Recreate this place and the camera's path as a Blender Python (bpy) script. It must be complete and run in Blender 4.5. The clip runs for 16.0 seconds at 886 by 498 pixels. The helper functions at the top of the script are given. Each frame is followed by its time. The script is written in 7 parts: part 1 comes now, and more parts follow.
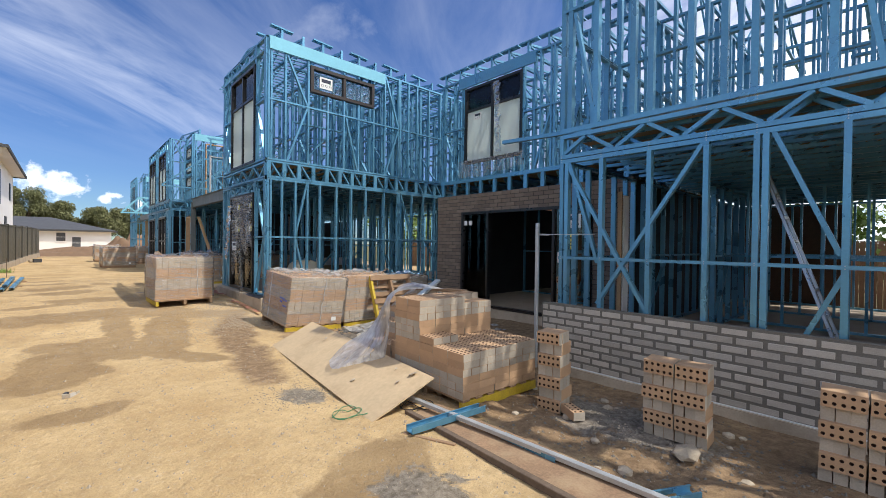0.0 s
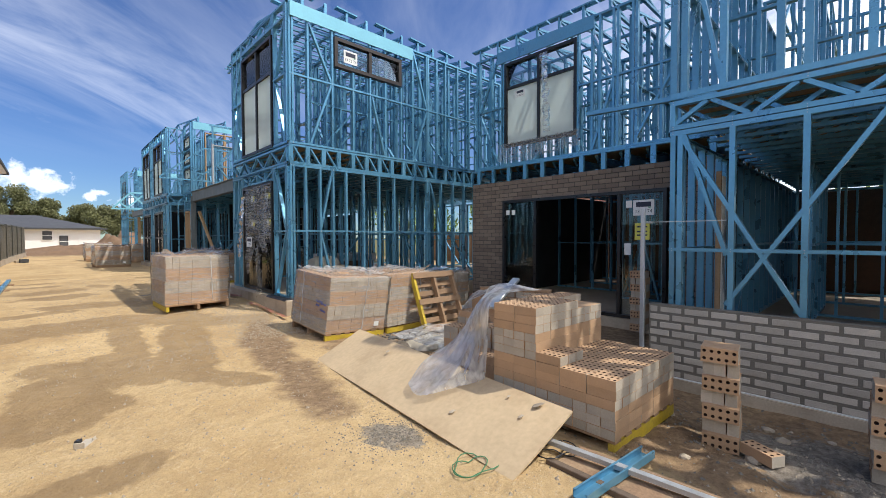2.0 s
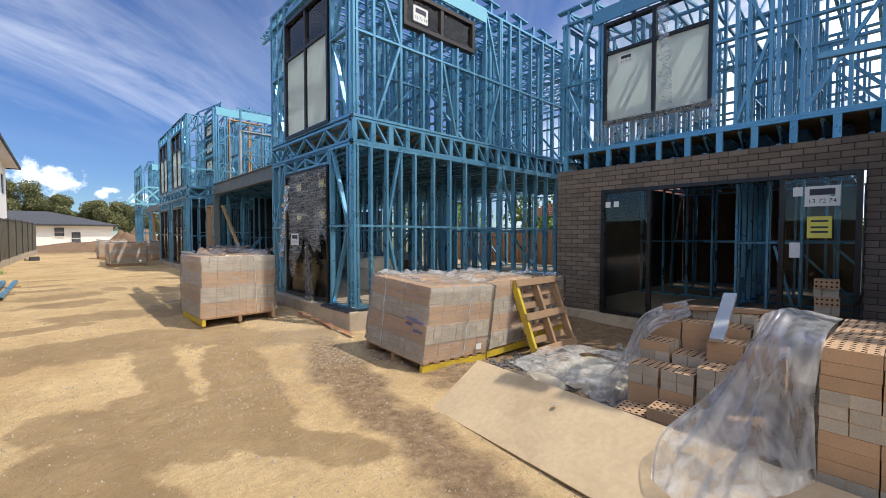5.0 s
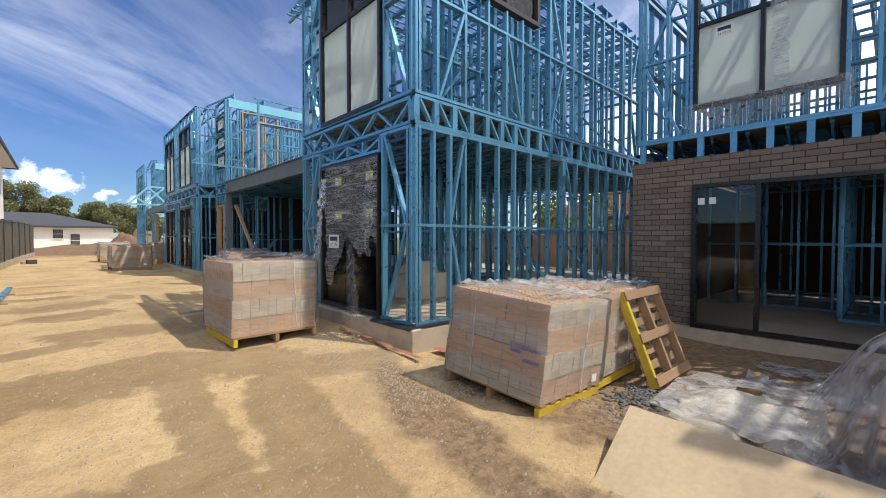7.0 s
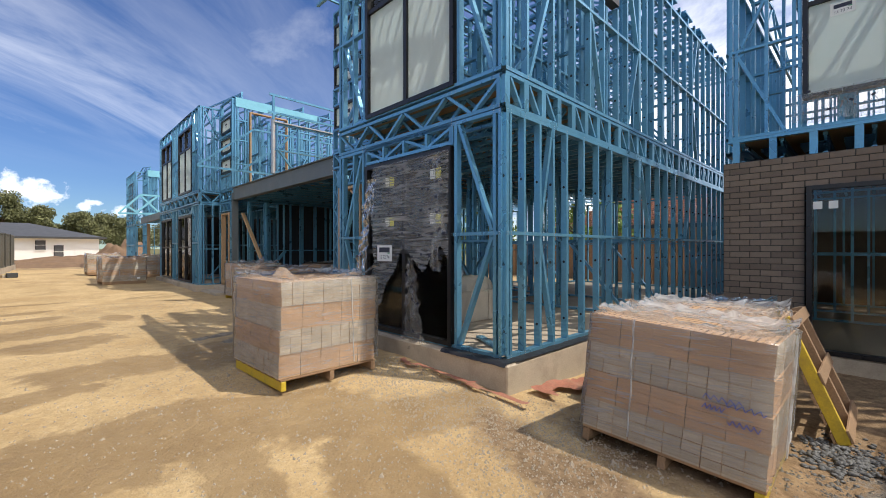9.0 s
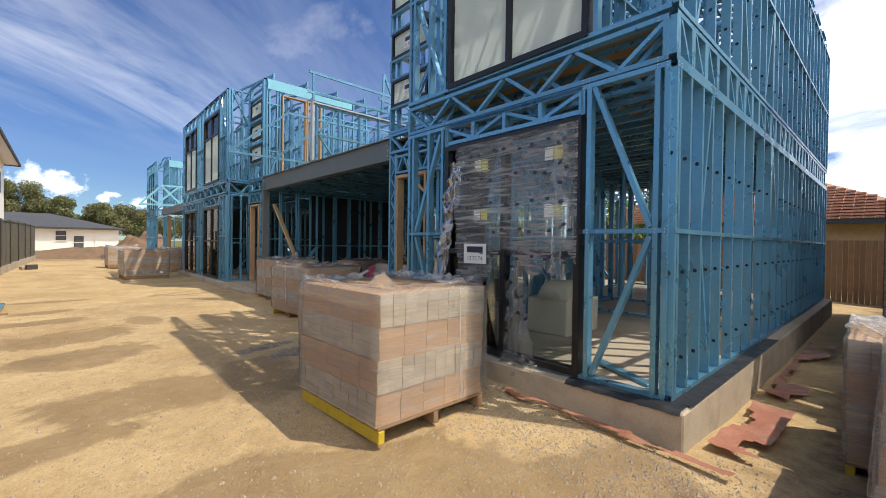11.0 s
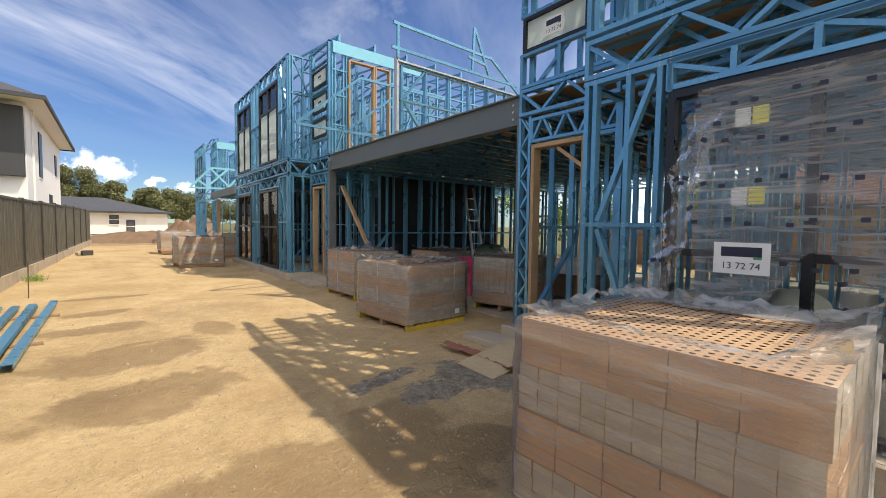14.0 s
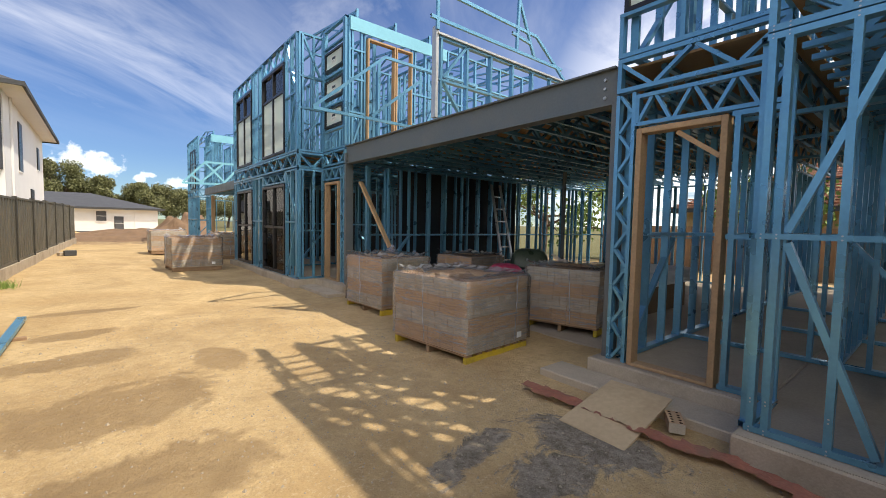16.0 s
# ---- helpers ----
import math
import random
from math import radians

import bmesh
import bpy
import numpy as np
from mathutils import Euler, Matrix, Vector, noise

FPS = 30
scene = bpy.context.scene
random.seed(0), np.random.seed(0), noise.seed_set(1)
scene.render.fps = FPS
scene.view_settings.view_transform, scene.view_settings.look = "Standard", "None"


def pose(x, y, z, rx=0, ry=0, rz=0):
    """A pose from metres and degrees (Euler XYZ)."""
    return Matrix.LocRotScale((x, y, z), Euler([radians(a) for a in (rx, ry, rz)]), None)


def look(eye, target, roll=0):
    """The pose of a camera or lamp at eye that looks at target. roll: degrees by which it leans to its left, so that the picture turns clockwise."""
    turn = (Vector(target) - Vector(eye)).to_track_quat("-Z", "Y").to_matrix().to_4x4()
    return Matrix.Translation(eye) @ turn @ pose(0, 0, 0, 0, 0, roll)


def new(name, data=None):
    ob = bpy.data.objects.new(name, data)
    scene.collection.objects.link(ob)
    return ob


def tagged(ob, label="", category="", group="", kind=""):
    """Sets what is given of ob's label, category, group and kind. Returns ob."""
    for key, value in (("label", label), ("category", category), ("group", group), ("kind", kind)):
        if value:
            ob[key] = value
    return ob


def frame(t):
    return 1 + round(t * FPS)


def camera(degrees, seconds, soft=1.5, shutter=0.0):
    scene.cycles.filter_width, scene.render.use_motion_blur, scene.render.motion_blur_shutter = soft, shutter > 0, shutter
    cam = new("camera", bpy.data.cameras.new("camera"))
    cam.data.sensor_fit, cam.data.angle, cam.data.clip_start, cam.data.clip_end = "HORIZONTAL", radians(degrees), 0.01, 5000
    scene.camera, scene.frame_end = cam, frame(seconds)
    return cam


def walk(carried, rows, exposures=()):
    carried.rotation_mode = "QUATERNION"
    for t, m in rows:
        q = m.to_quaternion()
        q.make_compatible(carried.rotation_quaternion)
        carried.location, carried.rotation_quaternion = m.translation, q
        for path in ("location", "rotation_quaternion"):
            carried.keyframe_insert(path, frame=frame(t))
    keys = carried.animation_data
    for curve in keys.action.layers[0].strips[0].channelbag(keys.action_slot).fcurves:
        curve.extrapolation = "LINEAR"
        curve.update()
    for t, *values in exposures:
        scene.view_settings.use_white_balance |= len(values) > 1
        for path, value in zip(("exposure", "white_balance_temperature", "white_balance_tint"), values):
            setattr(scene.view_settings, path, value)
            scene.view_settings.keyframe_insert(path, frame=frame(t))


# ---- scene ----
cam = camera(93.6, 16.0, soft=0.7)
METRES, EYE, TILT, LEAN, TURN = 11.5, 1.5, 0.0, 0.0, -42.4
ROWS = [
    (0.0, 0.0, 0.0, 0.0, 0.01, -0.6, -0.75),
    (0.5, -0.0246, 0.0207, -0.0003, -0.19, -0.75, -0.62),
    (1.0, -0.0461, 0.0409, -0.0009, -0.56, -0.96, -0.37),
    (1.5, -0.0672, 0.0643, -0.0005, -0.95, -1.3, -0.05),
    (2.0, -0.0901, 0.0852, -0.0011, -1.08, -1.58, 0.14),
    (2.5, -0.111, 0.1072, -0.002, -1.02, -1.73, 0.12),
    (3.0, -0.1303, 0.1324, -0.0025, -1.05, -1.7, -0.02),
    (3.5, -0.1502, 0.153, -0.0032, -0.89, -1.62, -0.06),
    (4.0, -0.1709, 0.1756, -0.0027, -0.52, -1.7, -0.07),
    (6.5, -0.2709, 0.2942, -0.0029, -0.03, -1.88, -0.04),
    (7.0, -0.298, 0.3156, -0.0039, -0.26, -1.51, -0.09),
    (7.5, -0.3207, 0.3393, -0.0056, -0.57, -0.96, 0.01),
    (8.0, -0.3444, 0.3642, -0.0035, -1.13, -0.41, 0.16),
    (8.5, -0.3713, 0.3862, -0.0037, -1.56, -0.1, 0.17),
    (9.0, -0.3919, 0.4073, -0.0031, -1.65, -0.1, 0.05),
    (11.5, -0.4973, 0.5256, 0.0024, 0.73, -1.04, -0.92),
    (12.0, -0.5185, 0.5483, 0.0055, 1.72, -1.46, -0.99),
    (12.5, -0.5366, 0.5717, 0.005, 2.57, -1.88, -0.99),
    (13.0, -0.5564, 0.5932, 0.0068, 3.25, -2.29, -0.92),
    (13.5, -0.5808, 0.6128, 0.0092, 3.81, -2.74, -0.78),
    (14.0, -0.6, 0.6356, 0.0076, 4.15, -3.14, -0.77),
    (14.5, -0.6192, 0.6615, 0.0121, 4.28, -3.3, -0.95),
    (15.0, -0.6421, 0.6839, 0.0121, 4.43, -3.44, -1.12),
    (15.5, -0.6601, 0.7042, 0.0127, 4.1, -3.42, -1.2),
    (16.0, -0.6774, 0.7303, 0.0136, 3.19, -3.42, -1.12),
]
walk(cam, [(t, pose(0, 0, EYE, TILT, LEAN, TURN) @ pose(METRES * x, METRES * y, METRES * z, 90 + pitch, roll, yaw)) for t, x, y, z, yaw, pitch, roll in ROWS],
     [(0.0, 0.14, 6600, 10), (9.0, 0.14, 6800, 10), (12.0, 0.2, 7150, 10), (16.0, 0.31, 7350, 10)])

# ---- light ----
SUN_DIR = Vector((2.16, -2.87, 5.75)).normalized()
sun = new("sun", bpy.data.lights.new("sun", "SUN"))
sun.data.energy, sun.data.angle, sun.data.color = 3.5, radians(0.55), (1.0, 0.955, 0.875)
sun.matrix_basis = look((20, -25, 50), Vector((20, -25, 50)) - SUN_DIR)


def make_world():
    w = bpy.data.worlds.new("sky")
    scene.world = w
    w.use_nodes = True
    nt = w.node_tree
    n, l = nt.nodes, nt.links
    n.clear()
    out = n.new("ShaderNodeOutputWorld")
    bg = n.new("ShaderNodeBackground")
    bg.inputs["Strength"].default_value = 0.15
    sky = n.new("ShaderNodeTexSky")
    sky.sky_type = "NISHITA"
    sky.sun_disc = False
    sky.sun_elevation = math.asin(SUN_DIR.z)
    sky.sun_rotation = math.atan2(SUN_DIR.x, SUN_DIR.y)
    sky.air_density, sky.dust_density, sky.ozone_density = 1.0, 0.05, 4.0
    tc = n.new("ShaderNodeTexCoord")
    # flatten the dome so that clouds lie on a sheet overhead
    sep = n.new("ShaderNodeSeparateXYZ")
    l.new(tc.outputs["Generated"], sep.inputs[0])
    zc = n.new("ShaderNodeMath"); zc.operation = "ADD"; zc.inputs[1].default_value = 0.12
    l.new(sep.outputs["Z"], zc.inputs[0])
    zm = n.new("ShaderNodeMath"); zm.operation = "MAXIMUM"; zm.inputs[1].default_value = 0.05
    l.new(zc.outputs[0], zm.inputs[0])
    comb = n.new("ShaderNodeCombineXYZ")
    for ax in "XY":
        d = n.new("ShaderNodeMath"); d.operation = "DIVIDE"
        l.new(sep.outputs[ax], d.inputs[0]); l.new(zm.outputs[0], d.inputs[1])
        l.new(d.outputs[0], comb.inputs[ax])

    def layer(scale, rot, stretch, lo, hi, detail, rough):
        turn = n.new("ShaderNodeVectorRotate")
        turn.rotation_type = "Z_AXIS"
        turn.inputs["Angle"].default_value = radians(-rot)
        l.new(comb.outputs[0], turn.inputs["Vector"])
        mp = n.new("ShaderNodeMapping")
        mp.inputs["Scale"].default_value = (scale, scale * stretch, 1)
        l.new(turn.outputs[0], mp.inputs[0])
        nz = n.new("ShaderNodeTexNoise")
        nz.inputs["Scale"].default_value = 1.0
        nz.inputs["Detail"].default_value = detail
        nz.inputs["Roughness"].default_value = rough
        nz.inputs["Distortion"].default_value = 0.5
        l.new(mp.outputs[0], nz.inputs["Vector"])
        r = n.new("ShaderNodeMapRange")
        r.inputs["From Min"].default_value, r.inputs["From Max"].default_value = lo, hi
        l.new(nz.outputs["Fac"], r.inputs["Value"])
        return r.outputs[0]
    wisps = layer(0.8, 42, 4.0, 0.34, 0.72, 9, 0.62)
    puffs = layer(0.9, 70, 1.5, 0.6, 0.76, 9, 0.58)
    # cloud cover thickens towards the east
    east = n.new("ShaderNodeMapRange")
    east.inputs["From Min"].default_value, east.inputs["From Max"].default_value = 0.74, 0.92
    l.new(sep.outputs["X"], east.inputs["Value"])
    cover = n.new("ShaderNodeMath"); cover.operation = "MULTIPLY"
    l.new(puffs, cover.inputs[0]); cover.inputs[1].default_value = 0.14
    cover2 = n.new("ShaderNodeMath"); cover2.operation = "MULTIPLY_ADD"
    torn = layer(1.3, 10, 1.4, 0.3, 0.55, 8, 0.6)
    et = n.new("ShaderNodeMath"); et.operation = "MULTIPLY"
    l.new(east.outputs[0], et.inputs[0]); l.new(torn, et.inputs[1])
    l.new(et.outputs[0], cover2.inputs[0]); cover2.inputs[1].default_value = 0.66
    l.new(cover.outputs[0], cover2.inputs[2])
    # unseen cloud added to the south, behind the walker, to fill the shade
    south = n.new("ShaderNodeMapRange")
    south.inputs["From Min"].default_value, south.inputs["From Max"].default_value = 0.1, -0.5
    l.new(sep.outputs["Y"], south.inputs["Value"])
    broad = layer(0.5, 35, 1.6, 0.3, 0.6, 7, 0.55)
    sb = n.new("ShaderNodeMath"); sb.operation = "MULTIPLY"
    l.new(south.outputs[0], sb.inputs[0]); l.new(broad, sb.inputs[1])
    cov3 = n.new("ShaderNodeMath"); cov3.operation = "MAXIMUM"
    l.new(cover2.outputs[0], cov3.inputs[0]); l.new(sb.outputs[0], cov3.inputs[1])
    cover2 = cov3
    mx = n.new("ShaderNodeMath"); mx.operation = "MAXIMUM"
    def calc(op, a, c):
        x = n.new("ShaderNodeMath"); x.operation = op
        for i, v in enumerate((a, c)):
            if isinstance(v, (int, float)):
                x.inputs[i].default_value = v
            else:
                l.new(v, x.inputs[i])
        return x.outputs[0]
    # the high cirrus lies in one long bank from north-west to north-east, thin beside it
    flat = n.new("ShaderNodeSeparateXYZ")
    l.new(comb.outputs[0], flat.inputs[0])
    off = calc("MULTIPLY", calc("ADD", calc("SUBTRACT", flat.outputs["X"], flat.outputs["Y"]), 2.16), 0.707)
    off = calc("DIVIDE", off, 0.3)
    bank = calc("POWER", 2.718, calc("MULTIPLY", calc("MULTIPLY", off, off), -1.0))
    clear = n.new("ShaderNodeMapRange")
    clear.inputs["From Min"].default_value, clear.inputs["From Max"].default_value = 0.13, 0.27
    l.new(sep.outputs["Z"], clear.inputs["Value"])
    w7 = n.new("ShaderNodeMath"); w7.operation = "MULTIPLY"
    l.new(calc("MULTIPLY", wisps, clear.outputs[0]), w7.inputs[0])
    l.new(calc("ADD", calc("MULTIPLY", bank, 0.23), 0.08), w7.inputs[1])
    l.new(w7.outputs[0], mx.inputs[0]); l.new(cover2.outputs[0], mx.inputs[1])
    mx.use_clamp = True
    # low cumulus over the northern skyline
    yy = calc("MAXIMUM", sep.outputs["Y"], 0.05)
    u, v = calc("DIVIDE", sep.outputs["X"], yy), calc("DIVIDE", sep.outputs["Z"], yy)
    lump = n.new("ShaderNodeTexNoise"); lump.inputs["Scale"].default_value = 55; lump.inputs["Detail"].default_value = 7; lump.inputs["Roughness"].default_value = 0.6
    l.new(tc.outputs["Generated"], lump.inputs["Vector"])
    total = None
    for uc, vc, wu, hv in ((-0.022, 0.1, 0.05, 0.03), (0.005, 0.088, 0.03, 0.016), (0.072, 0.085, 0.016, 0.007), (0.057, 0.076, 0.014, 0.009), (0.115, 0.07, 0.03, 0.012), (-0.2, 0.09, 0.09, 0.03)):
        du, dv = calc("DIVIDE", calc("SUBTRACT", u, uc), wu), calc("DIVIDE", calc("SUBTRACT", v, vc), hv)
        r = calc("SQRT", calc("ADD", calc("MULTIPLY", du, du), calc("MULTIPLY", dv, dv)), 0)
        k = calc("SUBTRACT", 1.0, r)
        total = k if total is None else calc("MAXIMUM", total, k)
    cu = n.new("ShaderNodeMapRange")
    cu.inputs["From Min"].default_value, cu.inputs["From Max"].default_value = 0.05, 0.75
    l.new(calc("ADD", total, calc("MULTIPLY", calc("SUBTRACT", lump.outputs["Fac"], 0.5), 2.6)), cu.inputs["Value"])
    north = calc("GREATER_THAN", sep.outputs["Y"], 0.1)
    mx2 = n.new("ShaderNodeMath"); mx2.operation = "MAXIMUM"; mx2.use_clamp = True
    l.new(mx.outputs[0], mx2.inputs[0]); l.new(calc("MULTIPLY", calc("MULTIPLY", cu.outputs[0], north), 0.62), mx2.inputs[1])
    mx = mx2
    mix = n.new("ShaderNodeMix"); mix.data_type = "RGBA"
    l.new(mx.outputs[0], mix.inputs["Factor"])
    deep = n.new("ShaderNodeHueSaturation")
    deep.inputs["Saturation"].default_value, deep.inputs["Value"].default_value = 1.18, 0.9
    deep.inputs["Hue"].default_value = 0.512
    l.new(sky.outputs[0], deep.inputs["Color"])
    # the blue holds down to the skyline
    low = n.new("ShaderNodeMapRange")
    low.inputs["From Min"].default_value, low.inputs["From Max"].default_value = 0.02, 0.32
    l.new(sep.outputs["Z"], low.inputs["Value"])
    tone = n.new("ShaderNodeMix"); tone.data_type = "RGBA"
    tone.inputs["A"].default_value, tone.inputs["B"].default_value = (0.42, 0.56, 0.76, 1), (0.84, 0.85, 0.88, 1)
    l.new(low.outputs[0], tone.inputs["Factor"])
    hold = n.new("ShaderNodeMix"); hold.data_type = "RGBA"; hold.blend_type = "MULTIPLY"
    hold.inputs["Factor"].default_value = 1.0
    l.new(deep.outputs[0], hold.inputs["A"]); l.new(tone.outputs["Result"], hold.inputs["B"])
    l.new(hold.outputs["Result"], mix.inputs["A"])
    mix.inputs["B"].default_value = (12.5, 12.7, 13.0, 1)
    l.new(mix.outputs["Result"], bg.inputs["Color"])
    l.new(bg.outputs[0], out.inputs["Surface"])


make_world()

# ---- materials ----


def mat(name, color, rough=0.6, metal=0.0, var=0.12, scale=8.0, fine=90.0, bump=0.15, dirt=None, dirt_amount=0.0, dirt_scale=2.0, piece=0.0, spec=0.5):
    """A surface with two scales of colour change, fine relief and, if given, blotches of dirt; piece: change from one object to the next."""
    m = bpy.data.materials.new(name)
    m.use_nodes = True
    nt = m.node_tree
    n, l = nt.nodes, nt.links
    p = n["Principled BSDF"]
    p.inputs["Metallic"].default_value = metal
    p.inputs["Specular IOR Level"].default_value = spec
    geo = n.new("ShaderNodeNewGeometry")
    a = n.new("ShaderNodeTexNoise"); a.inputs["Scale"].default_value = scale; a.inputs["Detail"].default_value = 4
    b = n.new("ShaderNodeTexNoise"); b.inputs["Scale"].default_value = fine; b.inputs["Detail"].default_value = 2
    for t in (a, b):
        l.new(geo.outputs["Position"], t.inputs["Vector"])
    add = n.new("ShaderNodeMath"); add.operation = "ADD"
    l.new(a.outputs["Fac"], add.inputs[0]); l.new(b.outputs["Fac"], add.inputs[1])
    val = n.new("ShaderNodeMapRange")
    val.inputs["From Min"].default_value, val.inputs["From Max"].default_value = 0.6, 1.4
    val.inputs["To Min"].default_value, val.inputs["To Max"].default_value = 1 - var, 1 + var
    l.new(add.outputs[0], val.inputs["Value"])
    v = val.outputs[0]
    if piece:
        oi = n.new("ShaderNodeObjectInfo")
        pr = n.new("ShaderNodeMapRange")
        pr.inputs["To Min"].default_value, pr.inputs["To Max"].default_value = 1 - piece, 1 + piece
        l.new(oi.outputs["Random"], pr.inputs["Value"])
        mu = n.new("ShaderNodeMath"); mu.operation = "MULTIPLY"
        l.new(v, mu.inputs[0]); l.new(pr.outputs[0], mu.inputs[1])
        v = mu.outputs[0]
    hsv = n.new("ShaderNodeHueSaturation")
    hsv.inputs["Color"].default_value = (*color, 1)
    l.new(v, hsv.inputs["Value"])
    col = hsv.outputs[0]
    if dirt:
        d = n.new("ShaderNodeTexNoise"); d.inputs["Scale"].default_value = dirt_scale; d.inputs["Detail"].default_value = 7; d.inputs["Roughness"].default_value = 0.65
        l.new(geo.outputs["Position"], d.inputs["Vector"])
        dr = n.new("ShaderNodeMapRange")
        dr.inputs["From Min"].default_value, dr.inputs["From Max"].default_value = 0.48, 0.72
        dr.inputs["To Max"].default_value = dirt_amount
        l.new(d.outputs["Fac"], dr.inputs["Value"])
        mx = n.new("ShaderNodeMix"); mx.data_type = "RGBA"
        l.new(dr.outputs[0], mx.inputs["Factor"]); l.new(col, mx.inputs["A"])
        mx.inputs["B"].default_value = (*dirt, 1)
        col = mx.outputs["Result"]
    l.new(col, p.inputs["Base Color"])
    rr = n.new("ShaderNodeMapRange")
    rr.inputs["From Min"].default_value, rr.inputs["From Max"].default_value = 0.3, 0.7
    rr.inputs["To Min"].default_value, rr.inputs["To Max"].default_value = max(0.03, rough - 0.1), min(1, rough + 0.1)
    l.new(a.outputs["Fac"], rr.inputs["Value"]); l.new(rr.outputs[0], p.inputs["Roughness"])
    if bump:
        bp = n.new("ShaderNodeBump"); bp.inputs["Strength"].default_value = bump; bp.inputs["Distance"].default_value = 0.01
        l.new(add.outputs[0], bp.inputs["Height"]); l.new(bp.outputs[0], p.inputs["Normal"])
    return m


def clear_mat(name, tint, gloss_rough, amount, bend=0.0, milk=0.0, streak=(1, 1, 1), crisp=False):
    """Clear sheet: see-through with a sheen; milk: how much of it scatters light."""
    m = bpy.data.materials.new(name)
    m.use_nodes = True
    nt = m.node_tree
    n, l = nt.nodes, nt.links
    n.clear()
    out = n.new("ShaderNodeOutputMaterial")
    tr = n.new("ShaderNodeBsdfTransparent"); tr.inputs[0].default_value = (*tint, 1)
    gl = n.new("ShaderNodeBsdfGlossy"); gl.inputs["Roughness"].default_value = gloss_rough
    fr = n.new("ShaderNodeFresnel"); fr.inputs["IOR"].default_value = 1.5
    k = n.new("ShaderNodeMath"); k.operation = "MULTIPLY"; k.inputs[1].default_value = amount; k.use_clamp = True
    l.new(fr.outputs[0], k.inputs[0])
    body = tr.outputs[0]
    if milk:
        df = n.new("ShaderNodeBsdfDiffuse"); df.inputs[0].default_value = (0.82, 0.83, 0.84, 1)
        tl = n.new("ShaderNodeBsdfTranslucent"); tl.inputs[0].default_value = (0.82, 0.83, 0.84, 1)
        h = n.new("ShaderNodeMixShader"); h.inputs[0].default_value = 0.5
        l.new(df.outputs[0], h.inputs[1]); l.new(tl.outputs[0], h.inputs[2])
        geo = n.new("ShaderNodeNewGeometry")
        nz = n.new("ShaderNodeTexNoise"); nz.inputs["Scale"].default_value = 7; nz.inputs["Detail"].default_value = 6; nz.inputs["Distortion"].default_value = 1.2
        mp = n.new("ShaderNodeMapping"); mp.inputs["Scale"].default_value = streak
        l.new(geo.outputs["Position"], mp.inputs[0]); l.new(mp.outputs[0], nz.inputs["Vector"])
        mr = n.new("ShaderNodeMapRange"); mr.inputs["From Min"].default_value, mr.inputs["From Max"].default_value = (0.46, 0.64) if crisp else (0.35, 0.7)
        mr.inputs["To Min"].default_value, mr.inputs["To Max"].default_value = milk * (0.2 if crisp else 0.35), min(1, milk * (2.4 if crisp else 1.6))
        l.new(nz.outputs["Fac"], mr.inputs["Value"])
        mm = n.new("ShaderNodeMixShader")
        l.new(mr.outputs[0], mm.inputs[0]); l.new(tr.outputs[0], mm.inputs[1]); l.new(h.outputs[0], mm.inputs[2])
        body = mm.outputs[0]
    mix = n.new("ShaderNodeMixShader")
    l.new(k.outputs[0], mix.inputs[0]); l.new(body, mix.inputs[1]); l.new(gl.outputs[0], mix.inputs[2])
    if bend:
        geo2 = n.new("ShaderNodeNewGeometry")
        n2 = n.new("ShaderNodeTexNoise"); n2.inputs["Scale"].default_value = 22; n2.inputs["Detail"].default_value = 3
        mp2 = n.new("ShaderNodeMapping"); mp2.inputs["Scale"].default_value = streak
        l.new(geo2.outputs["Position"], mp2.inputs[0]); l.new(mp2.outputs[0], n2.inputs["Vector"])
        bp = n.new("ShaderNodeBump"); bp.inputs["Strength"].default_value = bend; bp.inputs["Distance"].default_value = 0.02
        l.new(n2.outputs["Fac"], bp.inputs["Height"])
        l.new(bp.outputs[0], gl.inputs["Normal"])
    l.new(mix.outputs[0], out.inputs["Surface"])
    return m


STEEL = mat("blue_coated_steel", (0.135, 0.355, 0.52), rough=0.33, metal=0.52, var=0.1, scale=3, fine=30, bump=0.05, piece=0.1, dirt=(0.25, 0.33, 0.36), dirt_amount=0.2)
BAND = mat("pale_blue_steel_sheet", (0.2, 0.5, 0.62), rough=0.45, metal=0.2, var=0.06, scale=2, fine=20, bump=0.05)
GREY_STEEL = mat("grey_primed_steel", (0.13, 0.15, 0.155), rough=0.5, metal=0.2, var=0.1, scale=3, fine=40, bump=0.05, dirt=(0.25, 0.22, 0.18), dirt_amount=0.25)
ZINC = mat("galvanised_steel", (0.5, 0.52, 0.53), rough=0.42, metal=0.5, var=0.12, scale=12, fine=70, bump=0.05)
BLACK = mat("black_powder_coat", (0.012, 0.012, 0.014), rough=0.35, var=0.1, bump=0.02)
BRONZE = mat("brown_window_frame", (0.03, 0.022, 0.018), rough=0.4, var=0.1, bump=0.02)
CONCRETE = mat("concrete", (0.47, 0.395, 0.3), rough=0.9, var=0.14, scale=5, fine=70, bump=0.3, dirt=(0.24, 0.18, 0.12), dirt_amount=0.6)
FLOORSLAB = mat("slab_top", (0.42, 0.35, 0.27), rough=0.85, var=0.12, scale=3, fine=50, bump=0.15, dirt=(0.3, 0.24, 0.17), dirt_amount=0.5)
BRICK = mat("grey_brown_brick", (0.45, 0.405, 0.34), rough=0.92, var=0.14, scale=14, fine=120, bump=0.35, piece=0.16)
